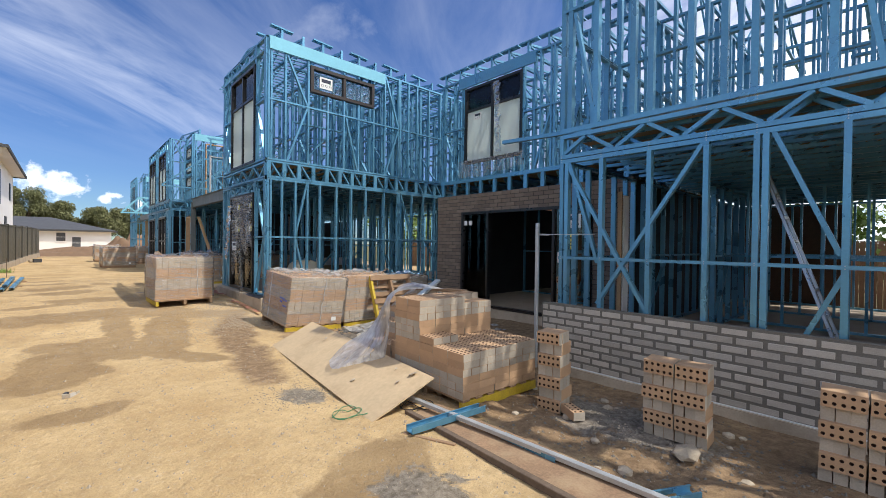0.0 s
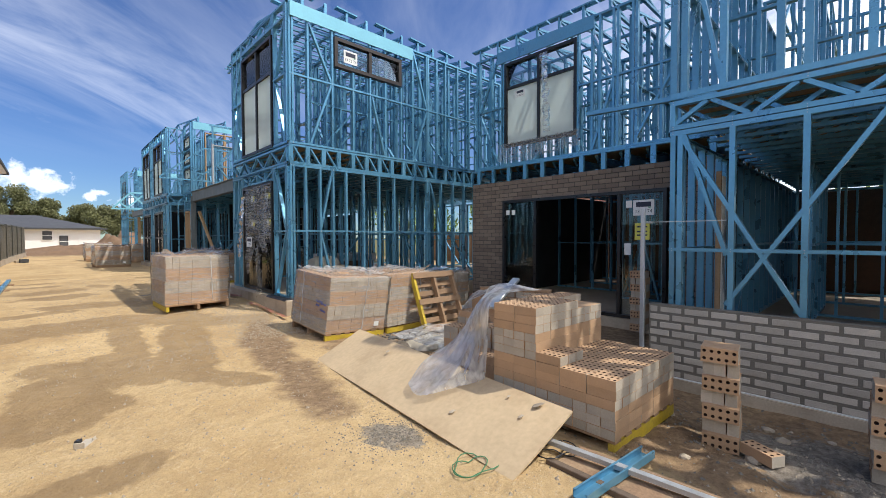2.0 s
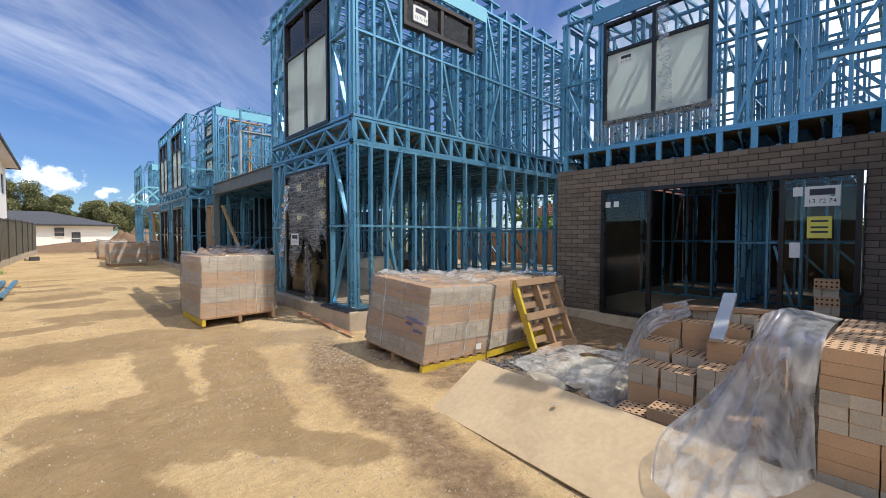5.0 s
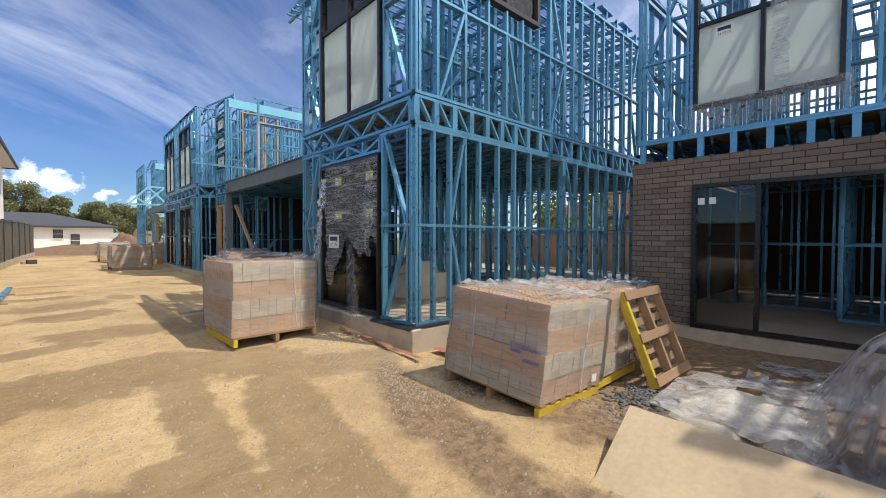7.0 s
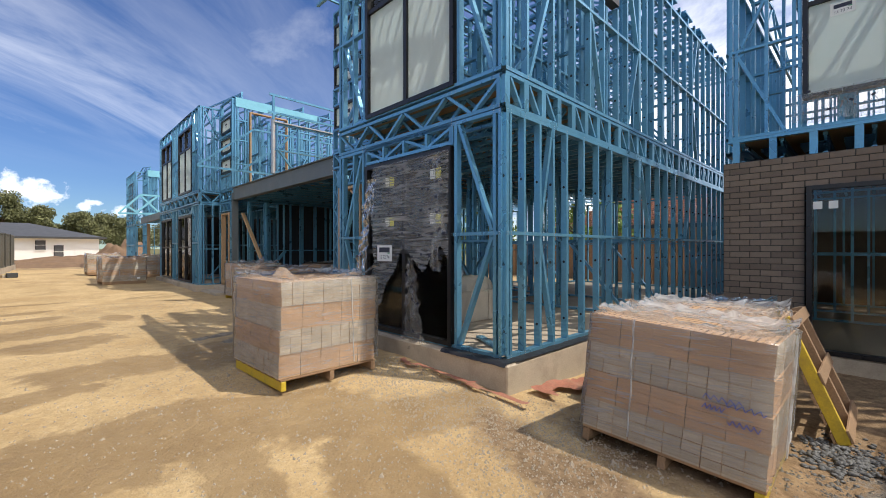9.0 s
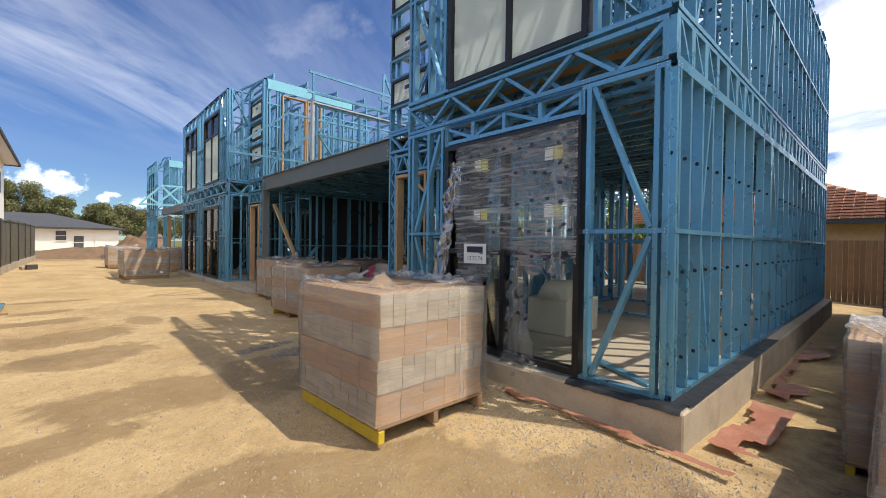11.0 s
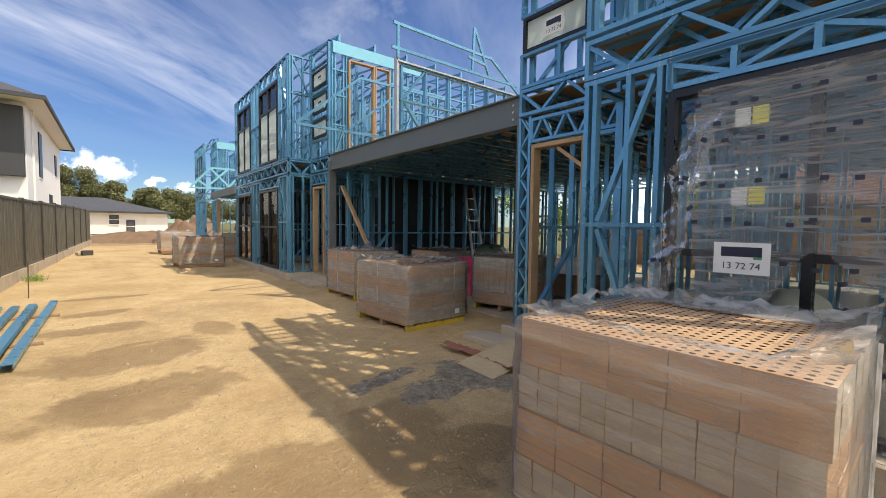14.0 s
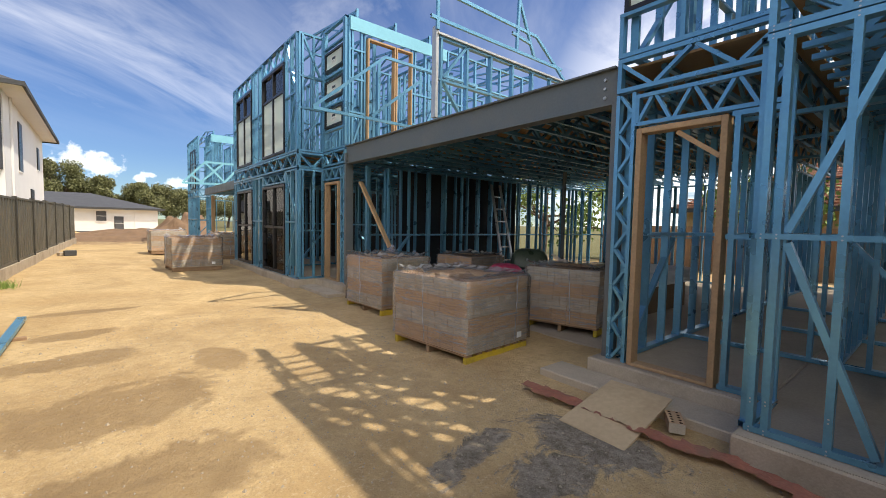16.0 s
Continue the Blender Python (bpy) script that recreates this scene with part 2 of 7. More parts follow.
BRICKD = mat("brown_brick", (0.175, 0.136, 0.108), rough=0.92, var=0.15, scale=14, fine=120, bump=0.35, piece=0.2)
MORTAR = mat("mortar", (0.17, 0.153, 0.128), rough=0.95, var=0.2, scale=10, fine=150, bump=0.5)
MORTARD = mat("dark_mortar", (0.055, 0.05, 0.045), rough=0.95, var=0.2, scale=10, fine=150, bump=0.4)
TERRA = mat("terracotta_brick_body", (0.45, 0.29, 0.17), rough=0.9, var=0.12, scale=10, fine=110, bump=0.3, piece=0.1)
GREYBRICK = mat("grey_faced_brick", (0.43, 0.375, 0.3), rough=0.9, var=0.14, scale=12, fine=110, bump=0.3, piece=0.12)
# dark colour paints the shade inside the brick cores
CORE_SHADE = mat("brick_core_shade", (0.05, 0.025, 0.015), rough=1.0, bump=0)
TIMBER = mat("pine_timber", (0.41, 0.27, 0.15), rough=0.7, var=0.2, scale=6, fine=45, bump=0.2, piece=0.1)
PALLETWOOD = mat("weathered_pallet_wood", (0.3, 0.19, 0.11), rough=0.85, var=0.25, scale=7, fine=60, bump=0.3, piece=0.18)
YELLOW = mat("yellow_paint", (0.56, 0.4, 0.035), rough=0.6, var=0.15, scale=9, fine=60, bump=0.15, dirt=(0.2, 0.13, 0.06), dirt_amount=0.5, dirt_scale=6)
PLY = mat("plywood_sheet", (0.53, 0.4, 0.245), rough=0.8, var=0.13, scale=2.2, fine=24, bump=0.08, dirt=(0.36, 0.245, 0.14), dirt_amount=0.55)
# floor ply taken darker so the ceilings below read as shaded
PLYU = mat("floor_ply_shaded", (0.34, 0.21, 0.1), rough=0.85, var=0.12, scale=3, fine=40, bump=0.08)


def film_mat():
    m = bpy.data.materials.new("white_protective_film")
    m.use_nodes = True
    n, l = m.node_tree.nodes, m.node_tree.links
    n.clear()
    out = n.new("ShaderNodeOutputMaterial")
    geo = n.new("ShaderNodeNewGeometry")
    nz = n.new("ShaderNodeTexNoise"); nz.inputs["Scale"].default_value = 3.0; nz.inputs["Detail"].default_value = 5
    l.new(geo.outputs["Position"], nz.inputs["Vector"])
    ramp = n.new("ShaderNodeMix"); ramp.data_type = "RGBA"
    ramp.inputs["A"].default_value, ramp.inputs["B"].default_value = (0.74, 0.82, 0.81, 1), (0.84, 0.89, 0.88, 1)
    l.new(nz.outputs["Fac"], ramp.inputs["Factor"])
    d = n.new("ShaderNodeBsdfDiffuse"); t = n.new("ShaderNodeBsdfTranslucent")
    for s in (d, t):
        l.new(ramp.outputs["Result"], s.inputs[0])
    mx = n.new("ShaderNodeMixShader"); mx.inputs[0].default_value = 0.55
    l.new(d.outputs[0], mx.inputs[1]); l.new(t.outputs[0], mx.inputs[2])
    l.new(mx.outputs[0], out.inputs["Surface"])
    return m


FILM = film_mat()
WHITE = mat("white_render", (0.78, 0.77, 0.75), rough=0.85, var=0.05, scale=1, fine=40, bump=0.1)
DARKCLAD = mat("charcoal_cladding", (0.05, 0.052, 0.055), rough=0.7, var=0.1, scale=1, fine=30, bump=0.1)
ROOFTILE = mat("grey_roof_tile", (0.075, 0.078, 0.085), rough=0.7, var=0.15, scale=2, fine=25, bump=0.2)
REDTILE = mat("terracotta_roof_tile", (0.5, 0.28, 0.19), rough=0.85, var=0.25, scale=3, fine=25, bump=0.3, piece=0.2)
TANBRICK = mat("tan_brick_wall", (0.5, 0.34, 0.19), rough=0.9, var=0.2, scale=6, fine=40, bump=0.3)
FENCE = mat("olive_steel_fence", (0.1, 0.093, 0.073), rough=0.55, metal=0.1, var=0.1, scale=2, fine=25, bump=0.05, dirt=(0.3, 0.24, 0.15), dirt_amount=0.25)
FENCEPOST = mat("dark_olive_post", (0.05, 0.047, 0.038), rough=0.5, metal=0.1, var=0.1, scale=2, fine=25, bump=0.05)
GLASS = clear_mat("window_glass", (0.86, 0.9, 0.89), 0.01, 1.0)
WRAP = clear_mat("pallet_wrap", (0.96, 0.945, 0.92), 0.22, 0.8, bend=1.0, milk=0.23, streak=(0.4, 0.4, 6.0))
SHEET = clear_mat("plastic_sheet", (0.95, 0.95, 0.95), 0.25, 0.8, bend=0.8, milk=0.42)
WINFILM = clear_mat("stretched_window_film", (0.93, 0.94, 0.94), 0.2, 0.6, bend=0.6, milk=0.27, streak=(1, 0.3, 3.4))
BUNCH = clear_mat("bunched_film", (0.95, 0.95, 0.95), 0.2, 0.8, bend=0.9, milk=0.22, streak=(2, 2.4, 0.45))
DRAPE = clear_mat("draped_plastic_sheet", (0.95, 0.95, 0.95), 0.3, 0.3, bend=0.35, milk=0.46, streak=(1.2, 1.2, 0.5))
LABEL = mat("white_label", (0.75, 0.76, 0.74), rough=0.5, var=0.03, bump=0)
LABELY = mat("yellow_label", (0.75, 0.68, 0.12), rough=0.5, var=0.03, bump=0)
INK = mat("label_ink", (0.02, 0.025, 0.05), rough=0.5, var=0.03, bump=0)
GREENINK = mat("green_ink", (0.03, 0.3, 0.12), rough=0.5, var=0.03, bump=0)
BLUEINK = mat("blue_marker", (0.05, 0.1, 0.4), rough=0.5, var=0.03, bump=0)
PINK = mat("pink_insulation_bag", (0.5, 0.05, 0.12), rough=0.4, var=0.3, scale=9, fine=40, bump=0.4)
GREENBAG = mat("dark_green_wrap", (0.05, 0.07, 0.045), rough=0.35, var=0.3, scale=6, fine=40, bump=0.4)
CANVAS = mat("cream_bag", (0.6, 0.54, 0.43), rough=0.8, var=0.15, scale=5, fine=60, bump=0.3)
PLASTER = mat("white_board", (0.72, 0.74, 0.74), rough=0.8, var=0.04, scale=2, fine=30, bump=0.03)
REDPLASTIC = mat("orange_red_plastic", (0.36, 0.14, 0.09), rough=0.55, var=0.25, scale=6, fine=40, bump=0.4, dirt=(0.27, 0.185, 0.11), dirt_amount=0.85, dirt_scale=3.5)
DPC = mat("black_membrane", (0.02, 0.02, 0.022), rough=0.45, var=0.2, bump=0.2)
SOIL = mat("red_brown_soil", (0.2, 0.125, 0.075), rough=0.95, var=0.3, scale=3, fine=30, bump=0.8)
STONE = mat("pale_stone", (0.42, 0.35, 0.26), rough=0.95, var=0.2, scale=12, fine=90, bump=0.4, piece=0.2)
BARK = mat("bark", (0.14, 0.1, 0.07), rough=0.95, var=0.25, scale=4, fine=30, bump=0.5)
GREENTAPE = mat("green_strap", (0.06, 0.2, 0.09), rough=0.5, var=0.1, bump=0)
ALU = mat("aluminium", (0.62, 0.63, 0.64), rough=0.35, metal=0.9, var=0.06, bump=0.03)


def leaf_mat(name, color):
    m = mat(name, color, rough=0.6, var=0.2, scale=0.8, fine=6, bump=0)
    n, l = m.node_tree.nodes, m.node_tree.links
    p = n["Principled BSDF"]
    g = n.new("ShaderNodeNewGeometry")
    hs = n.new("ShaderNodeHueSaturation")
    r = n.new("ShaderNodeMapRange"); r.inputs["To Min"].default_value, r.inputs["To Max"].default_value = 0.55, 1.5
    l.new(g.outputs["Random Per Island"], r.inputs["Value"])
    l.new(r.outputs[0], hs.inputs["Value"])
    src = p.inputs["Base Color"].links[0].from_socket
    l.new(src, hs.inputs["Color"])
    l.new(hs.outputs[0], p.inputs["Base Color"])
    return m


LEAF = leaf_mat("gum_leaves", (0.15, 0.155, 0.065))
LEAFG = leaf_mat("bright_leaves", (0.16, 0.24, 0.05))


def ground_material():
    m = bpy.data.materials.new("sandy_ground")
    m.use_nodes = True
    nt = m.node_tree
    n, l = nt.nodes, nt.links
    p = n["Principled BSDF"]
    geo = n.new("ShaderNodeNewGeometry")

    def nz(scale, detail=5, rough=0.6, dist=0.0):
        t = n.new("ShaderNodeTexNoise")
        t.inputs["Scale"].default_value, t.inputs["Detail"].default_value = scale, detail
        t.inputs["Roughness"].default_value, t.inputs["Distortion"].default_value = rough, dist
        l.new(geo.outputs["Position"], t.inputs["Vector"])
        return t.outputs["Fac"]

    def rng(v, a, b, c=0.0, d=1.0):
        r = n.new("ShaderNodeMapRange")
        r.inputs["From Min"].default_value, r.inputs["From Max"].default_value = a, b
        r.inputs["To Min"].default_value, r.inputs["To Max"].default_value = c, d
        l.new(v, r.inputs["Value"])
        return r.outputs[0]

    def mixc(f, a, b):
        x = n.new("ShaderNodeMix"); x.data_type = "RGBA"
        l.new(f, x.inputs["Factor"])
        for s, v in (("A", a), ("B", b)):
            if isinstance(v, tuple):
                x.inputs[s].default_value = (*v, 1)
            else:
                l.new(v, x.inputs[s])
        return x.outputs["Result"]

    def attr(name):
        a = n.new("ShaderNodeAttribute"); a.attribute_name = name
        return a.outputs["Fac"]

    def calc(op, a, b):
        x = n.new("ShaderNodeMath"); x.operation = op
        for i, v in enumerate((a, b)):
            if isinstance(v, (int, float)):
                x.inputs[i].default_value = v
            else:
                l.new(v, x.inputs[i])
        return x.outputs[0]
    sand = mixc(rng(nz(0.9, 6), 0.35, 0.65), (0.5, 0.34, 0.165), (0.66, 0.48, 0.255))
    sand = mixc(rng(nz(9, 8, 0.75), 0.44, 0.72, 0.0, 0.6), sand, (0.36, 0.245, 0.125))
    sand = mixc(rng(nz(0.45, 6, 0.7, 0.5), 0.5, 0.68, 0.0, 0.55), sand, (0.3, 0.2, 0.1))
    sand = mixc(rng(nz(38, 3, 0.6), 0.56, 0.7, 0.0, 0.5), sand, (0.62, 0.5, 0.34))
    sand = mixc(rng(nz(75, 3, 0.6), 0.52, 0.66, 0.0, 0.25), sand, (0.27, 0.18, 0.09))
    # scattered pale stones
    vo = n.new("ShaderNodeTexVoronoi"); vo.inputs["Scale"].default_value = 45
    l.new(geo.outputs["Position"], vo.inputs["Vector"])
    stones = calc("MULTIPLY", rng(vo.outputs["Distance"], 0.16, 0.1), rng(nz(1.6, 3), 0.5, 0.62))
    sand = mixc(stones, sand, (0.6, 0.52, 0.4))
    edge = calc("ADD", attr("wet"), rng(nz(3.2, 7, 0.65, 0.6), 0.2, 0.8, -0.28, 0.28))
    edge = calc("ADD", edge, rng(nz(1.1, 5, 0.6, 1.2), 0.25, 0.75, -0.4, 0.4))
    wet = calc("MULTIPLY", rng(edge, 0.36, 0.58), rng(nz(2.2, 6, 0.65), 0.3, 0.7, 0.6, 1.0))
    sand = mixc(calc("MULTIPLY", wet, 0.86), sand, mixc(nz(6), (0.225, 0.145, 0.07), (0.3, 0.2, 0.1)))
    mud = rng(calc("ADD", attr("mud"), rng(nz(2.4, 7, 0.7), 0.2, 0.8, -0.35, 0.35)), 0.35, 0.65)
    sand = mixc(mud, sand, mixc(rng(nz(11, 6, 0.75), 0.35, 0.65), (0.17, 0.107, 0.058), (0.35, 0.24, 0.14)))
    slur = rng(calc("ADD", attr("slurry"), rng(nz(3.5, 9, 0.75, 1.0), 0.2, 0.8, -0.75, 0.75)), 0.42, 0.62)
    sand = mixc(calc("MULTIPLY", slur, 0.85), sand, mixc(rng(nz(16, 6, 0.75), 0.35, 0.65), (0.09, 0.082, 0.07), (0.34, 0.305, 0.255)))
    grass = rng(calc("ADD", attr("grass"), rng(nz(0.5, 5), 0.3, 0.7, -0.3, 0.3)), 0.4, 0.6)
    sand = mixc(grass, sand, mixc(nz(4), (0.1, 0.11, 0.04), (0.2, 0.17, 0.08)))
    l.new(sand, p.inputs["Base Color"])
    rough = calc("SUBTRACT", 0.95, calc("MULTIPLY", wet, rng(nz(5), 0.4, 0.7, 0.1, 0.42)))
    l.new(rough, p.inputs["Roughness"])
    p.inputs["Specular IOR Level"].default_value = 0.3
    hgt = calc("ADD", calc("MULTIPLY", nz(22, 8, 0.7), 1.0), calc("MULTIPLY", nz(4, 6, 0.6), 1.6))
    hgt = calc("ADD", hgt, calc("MULTIPLY", stones, 0.5))
    bp = n.new("ShaderNodeBump"); bp.inputs["Strength"].default_value = 0.75; bp.inputs["Distance"].default_value = 0.04
    l.new(hgt, bp.inputs["Height"]); l.new(bp.outputs[0], p.inputs["Normal"])
    return m


GROUND = ground_material()

# ---- mesh helpers ----


def box(bm, x0, x1, y0, y1, z0, z1, m=None):
    vs = [bm.verts.new((x, y, z)) for z in (z0, z1) for y in (y0, y1) for x in (x0, x1)]
    if m is not None:
        for v in vs:
            v.co = m @ v.co
    for f in ((0, 2, 3, 1), (4, 5, 7, 6), (0, 1, 5, 4), (2, 6, 7, 3), (0, 4, 6, 2), (1, 3, 7, 5)):
        bm.faces.new([vs[i] for i in f])
    return vs


def bar(bm, a, b, w, d, side=(0, 0, 1)):
    """A square bar from a to b, w wide along side's cross, d deep."""
    a, b = Vector(a), Vector(b)
    box(bm, -w / 2, w / 2, -d / 2, d / 2, 0, (b - a).length, along(a, b, side))


def along(a, b, side=(0, 0, 1)):
    """A pose at a whose z runs to b, with y as near to side as can be."""
    a, b = Vector(a), Vector(b)
    z = (b - a).normalized()
    s = Vector(side)
    if abs(z.dot(s)) > 0.98:
        s = Vector((0, 1, 0)) if abs(z.y) < 0.9 else Vector((1, 0, 0))
    x = s.cross(z).normalized()
    y = z.cross(x)
    return Matrix(((x.x, y.x, z.x, a.x), (x.y, y.y, z.y, a.y), (x.z, y.z, z.z, a.z), (0, 0, 0, 1)))


def to_mesh(name, bm, material, smooth=False, bevel=0.0):
    if bevel:
        bmesh.ops.bevel(bm, geom=bm.edges[:], offset=bevel, segments=1, affect="EDGES")
    bmesh.ops.recalc_face_normals(bm, faces=bm.faces[:])
    me = bpy.data.meshes.new(name)
    bm.to_mesh(me)
    bm.free()
    for mm in (material if isinstance(material, (list, tuple)) else [material]):
        me.materials.append(mm)
    if smooth:
        me.polygons.foreach_set("use_smooth", [True] * len(me.polygons))
    return me


def part(name, bm, material, parent=None, label="", smooth=False, bevel=0.0, m=None):
    me = bm if isinstance(bm, bpy.types.Mesh) else to_mesh(name, bm, material, smooth, bevel)
    ob = new(name, me)
    if parent is not None:
        ob.parent = parent
    if m is not None:
        ob.matrix_basis = m
    return tagged(ob, label) if label else ob


def thing(name, label, category, m=None, group="", kind=""):
    ob = new(name)
    ob.empty_display_size = 0.2
    if m is not None:
        ob.matrix_basis = m
    return tagged(ob, label, category, group, kind)


def cube(name, material, x0, x1, y0, y1, z0, z1, parent=None, label="", bevel=0.0, m=None):
    bm = bmesh.new()
    box(bm, x0, x1, y0, y1, z0, z1)
    return part(name, bm, material, parent, label, bevel=bevel, m=m)


CHANNELS = {}


def channel(w, d, material):
    """A lipped steel channel of unit length along z: w across the web, d deep, open to -y."""
    key = (round(w, 3), round(d, 3), material.name)
    if key not in CHANNELS:
        t, lip = 0.004, min(0.012, w * 0.25)
        prof = [(-w / 2, -d / 2), (-w / 2 + lip, -d / 2), (-w / 2 + lip, -d / 2 + t), (-w / 2 + t, -d / 2 + t), (-w / 2 + t, d / 2 - t), (w / 2 - t, d / 2 - t),
                (w / 2 - t, -d / 2 + t), (w / 2 - lip, -d / 2 + t), (w / 2 - lip, -d / 2), (w / 2, -d / 2), (w / 2, d / 2), (-w / 2, d / 2)]
        bm = bmesh.new()
        lo = [bm.verts.new((x, y, 0)) for x, y in prof]
        hi = [bm.verts.new((x, y, 1)) for x, y in prof]
        k = len(prof)
        for i in range(k):
            bm.faces.new((lo[i], lo[(i + 1) % k], hi[(i + 1) % k], hi[i]))
        CHANNELS[key] = to_mesh("channel", bm, material)
    return CHANNELS[key]


def member(parent, name, a, b, w=0.04, d=0.075, side=(0, 1, 0), material=None):
    """One steel member from a to b: side is the way its web faces."""
    ob = new(name, channel(w, d, material or STEEL))
    a, b = Vector(a), Vector(b)
    ob.parent = parent
    ob.matrix_basis = along(a, b, side) @ Matrix.Diagonal((1, 1, (b - a).length, 1))
    return ob


class Plane:
    """An upright wall plane: o is its foot, u its run, n the way that it faces."""

    def __init__(self, o, u, n):
        self.o, self.u, self.n = Vector((o[0], o[1], 0)), Vector(u), Vector(n)

    def at(self, s, z, out=0.0):
        p = self.o + self.u * s + self.n * out
        return Vector((p.x, p.y, z))


def framed(pl, label, length, z0, z1, studs, rails=(), braces=(), holes=(), w=0.04, d=0.075, name="wall_frame", group="", plates=True, material=None):
    """A steel wall frame: plates, studs, rails and braces, left out where a hole (s0, s1, z0, z1) is."""
    th = thing(name, label, "wall frame", pose(*pl.at(0, z0)), group)
    base = pl.at(0, z0)

    def mem(nm, s0, a, s1, b, ww, dd, out=0.0):
        member(th, nm, pl.at(s0, a, out) - base, pl.at(s1, b, out) - base, ww, dd, pl.n, material)
    if plates:
        mem("bottom_plate", 0, z0 + w / 2, length, z0 + w / 2, w, d)
        mem("top_plate", 0, z1 - w / 2, length, z1 - w / 2, w, d)
    for s in studs:
        spans = [(z0 + w, z1 - w)]
        for h0, h1, a, b in holes:
            if h0 - 0.001 < s < h1 + 0.001:
                spans = [q for lo, hi in spans for q in ((lo, min(hi, a)), (max(lo, b), hi)) if q[1] - q[0] > 0.05]
        for lo, hi in spans:
            mem("stud", s, lo, s, hi, w, d)
    for z in rails:
        spans = [(0, length)]
        for h0, h1, a, b in holes:
            if a < z < b:
                spans = [q for lo, hi in spans for q in ((lo, min(hi, h0)), (max(lo, h1), hi)) if q[1] - q[0] > 0.05]
        for lo, hi in spans:
            mem("nogging", lo, z, hi, z, 0.035, d, 0.004)
    for s0, a, s1, b in braces:
        mem("brace", s0, a, s1, b, 0.04, d * 0.8, 0.002)
    return th


def lattice(pl, label, s0, s1, z0, z1, pitch, name="lattice_truss", w=0.04, d=0.075, upright=False, posts=(), ends=True, group=""):
    """Two chords with zigzag webs between; upright: the chords stand."""
    th = thing(name, label, "truss", pose(*pl.at(s0, z0)), group)
    base = pl.at(s0, z0)

    def mem(nm, a, b, ww=w, dd=d, out=0.0):
        member(th, nm, pl.at(*a, out) - base, pl.at(*b, out) - base, ww, dd, pl.n)
    h = w / 2
    if upright:
        mem("chord", (s0 + h, z0), (s0 + h, z1)); mem("chord", (s1 - h, z0), (s1 - h, z1))
        k = max(1, round((z1 - z0) / pitch))
        for i in range(k):
            a, b = z0 + (z1 - z0) * i / k, z0 + (z1 - z0) * (i + 1) / k
            c = (s0 + w, s1 - w) if i % 2 else (s1 - w, s0 + w)
            mem("web", (c[0], a + 0.01), (c[1], b - 0.01), w * 0.75, d * 0.7)
    else:
        mem("chord", (s0, z0 + h), (s1, z0 + h)); mem("chord", (s0, z1 - h), (s1, z1 - h))
        if ends:
            mem("post", (s0 + h, z0 + w), (s0 + h, z1 - w)); mem("post", (s1 - h, z0 + w), (s1 - h, z1 - w))
        k = max(1, round((s1 - s0) / pitch))
        for i in range(k):
            a, b = s0 + (s1 - s0) * i / k, s0 + (s1 - s0) * (i + 1) / k
            c = (z0 + w, z1 - w) if i % 2 else (z1 - w, z0 + w)
            mem("web", (a + 0.02, c[0]), (b - 0.02, c[1]), w * 0.85, d * 0.7)
        for s in posts:
            mem("post", (s, z0 + w), (s, z1 - w))
    return th


def rows(a, b, step):
    k = max(1, round((b - a) / step))
    return [a + (b - a) * i / k for i in range(k + 1)]


def local_box(bm, pl, base, s0, s1, z0, z1, o0, o1):
    """A box in a wall plane: along s, z, and from o0 to o1 out of it."""
    vs = [bm.verts.new(pl.at(s, z, o) - base) for z in (z0, z1) for o in (o0, o1) for s in (s0, s1)]
    for f in ((0, 2, 3, 1), (4, 5, 7, 6), (0, 1, 5, 4), (2, 6, 7, 3), (0, 4, 6, 2), (1, 3, 7, 5)):
        bm.faces.new([vs[i] for i in f])


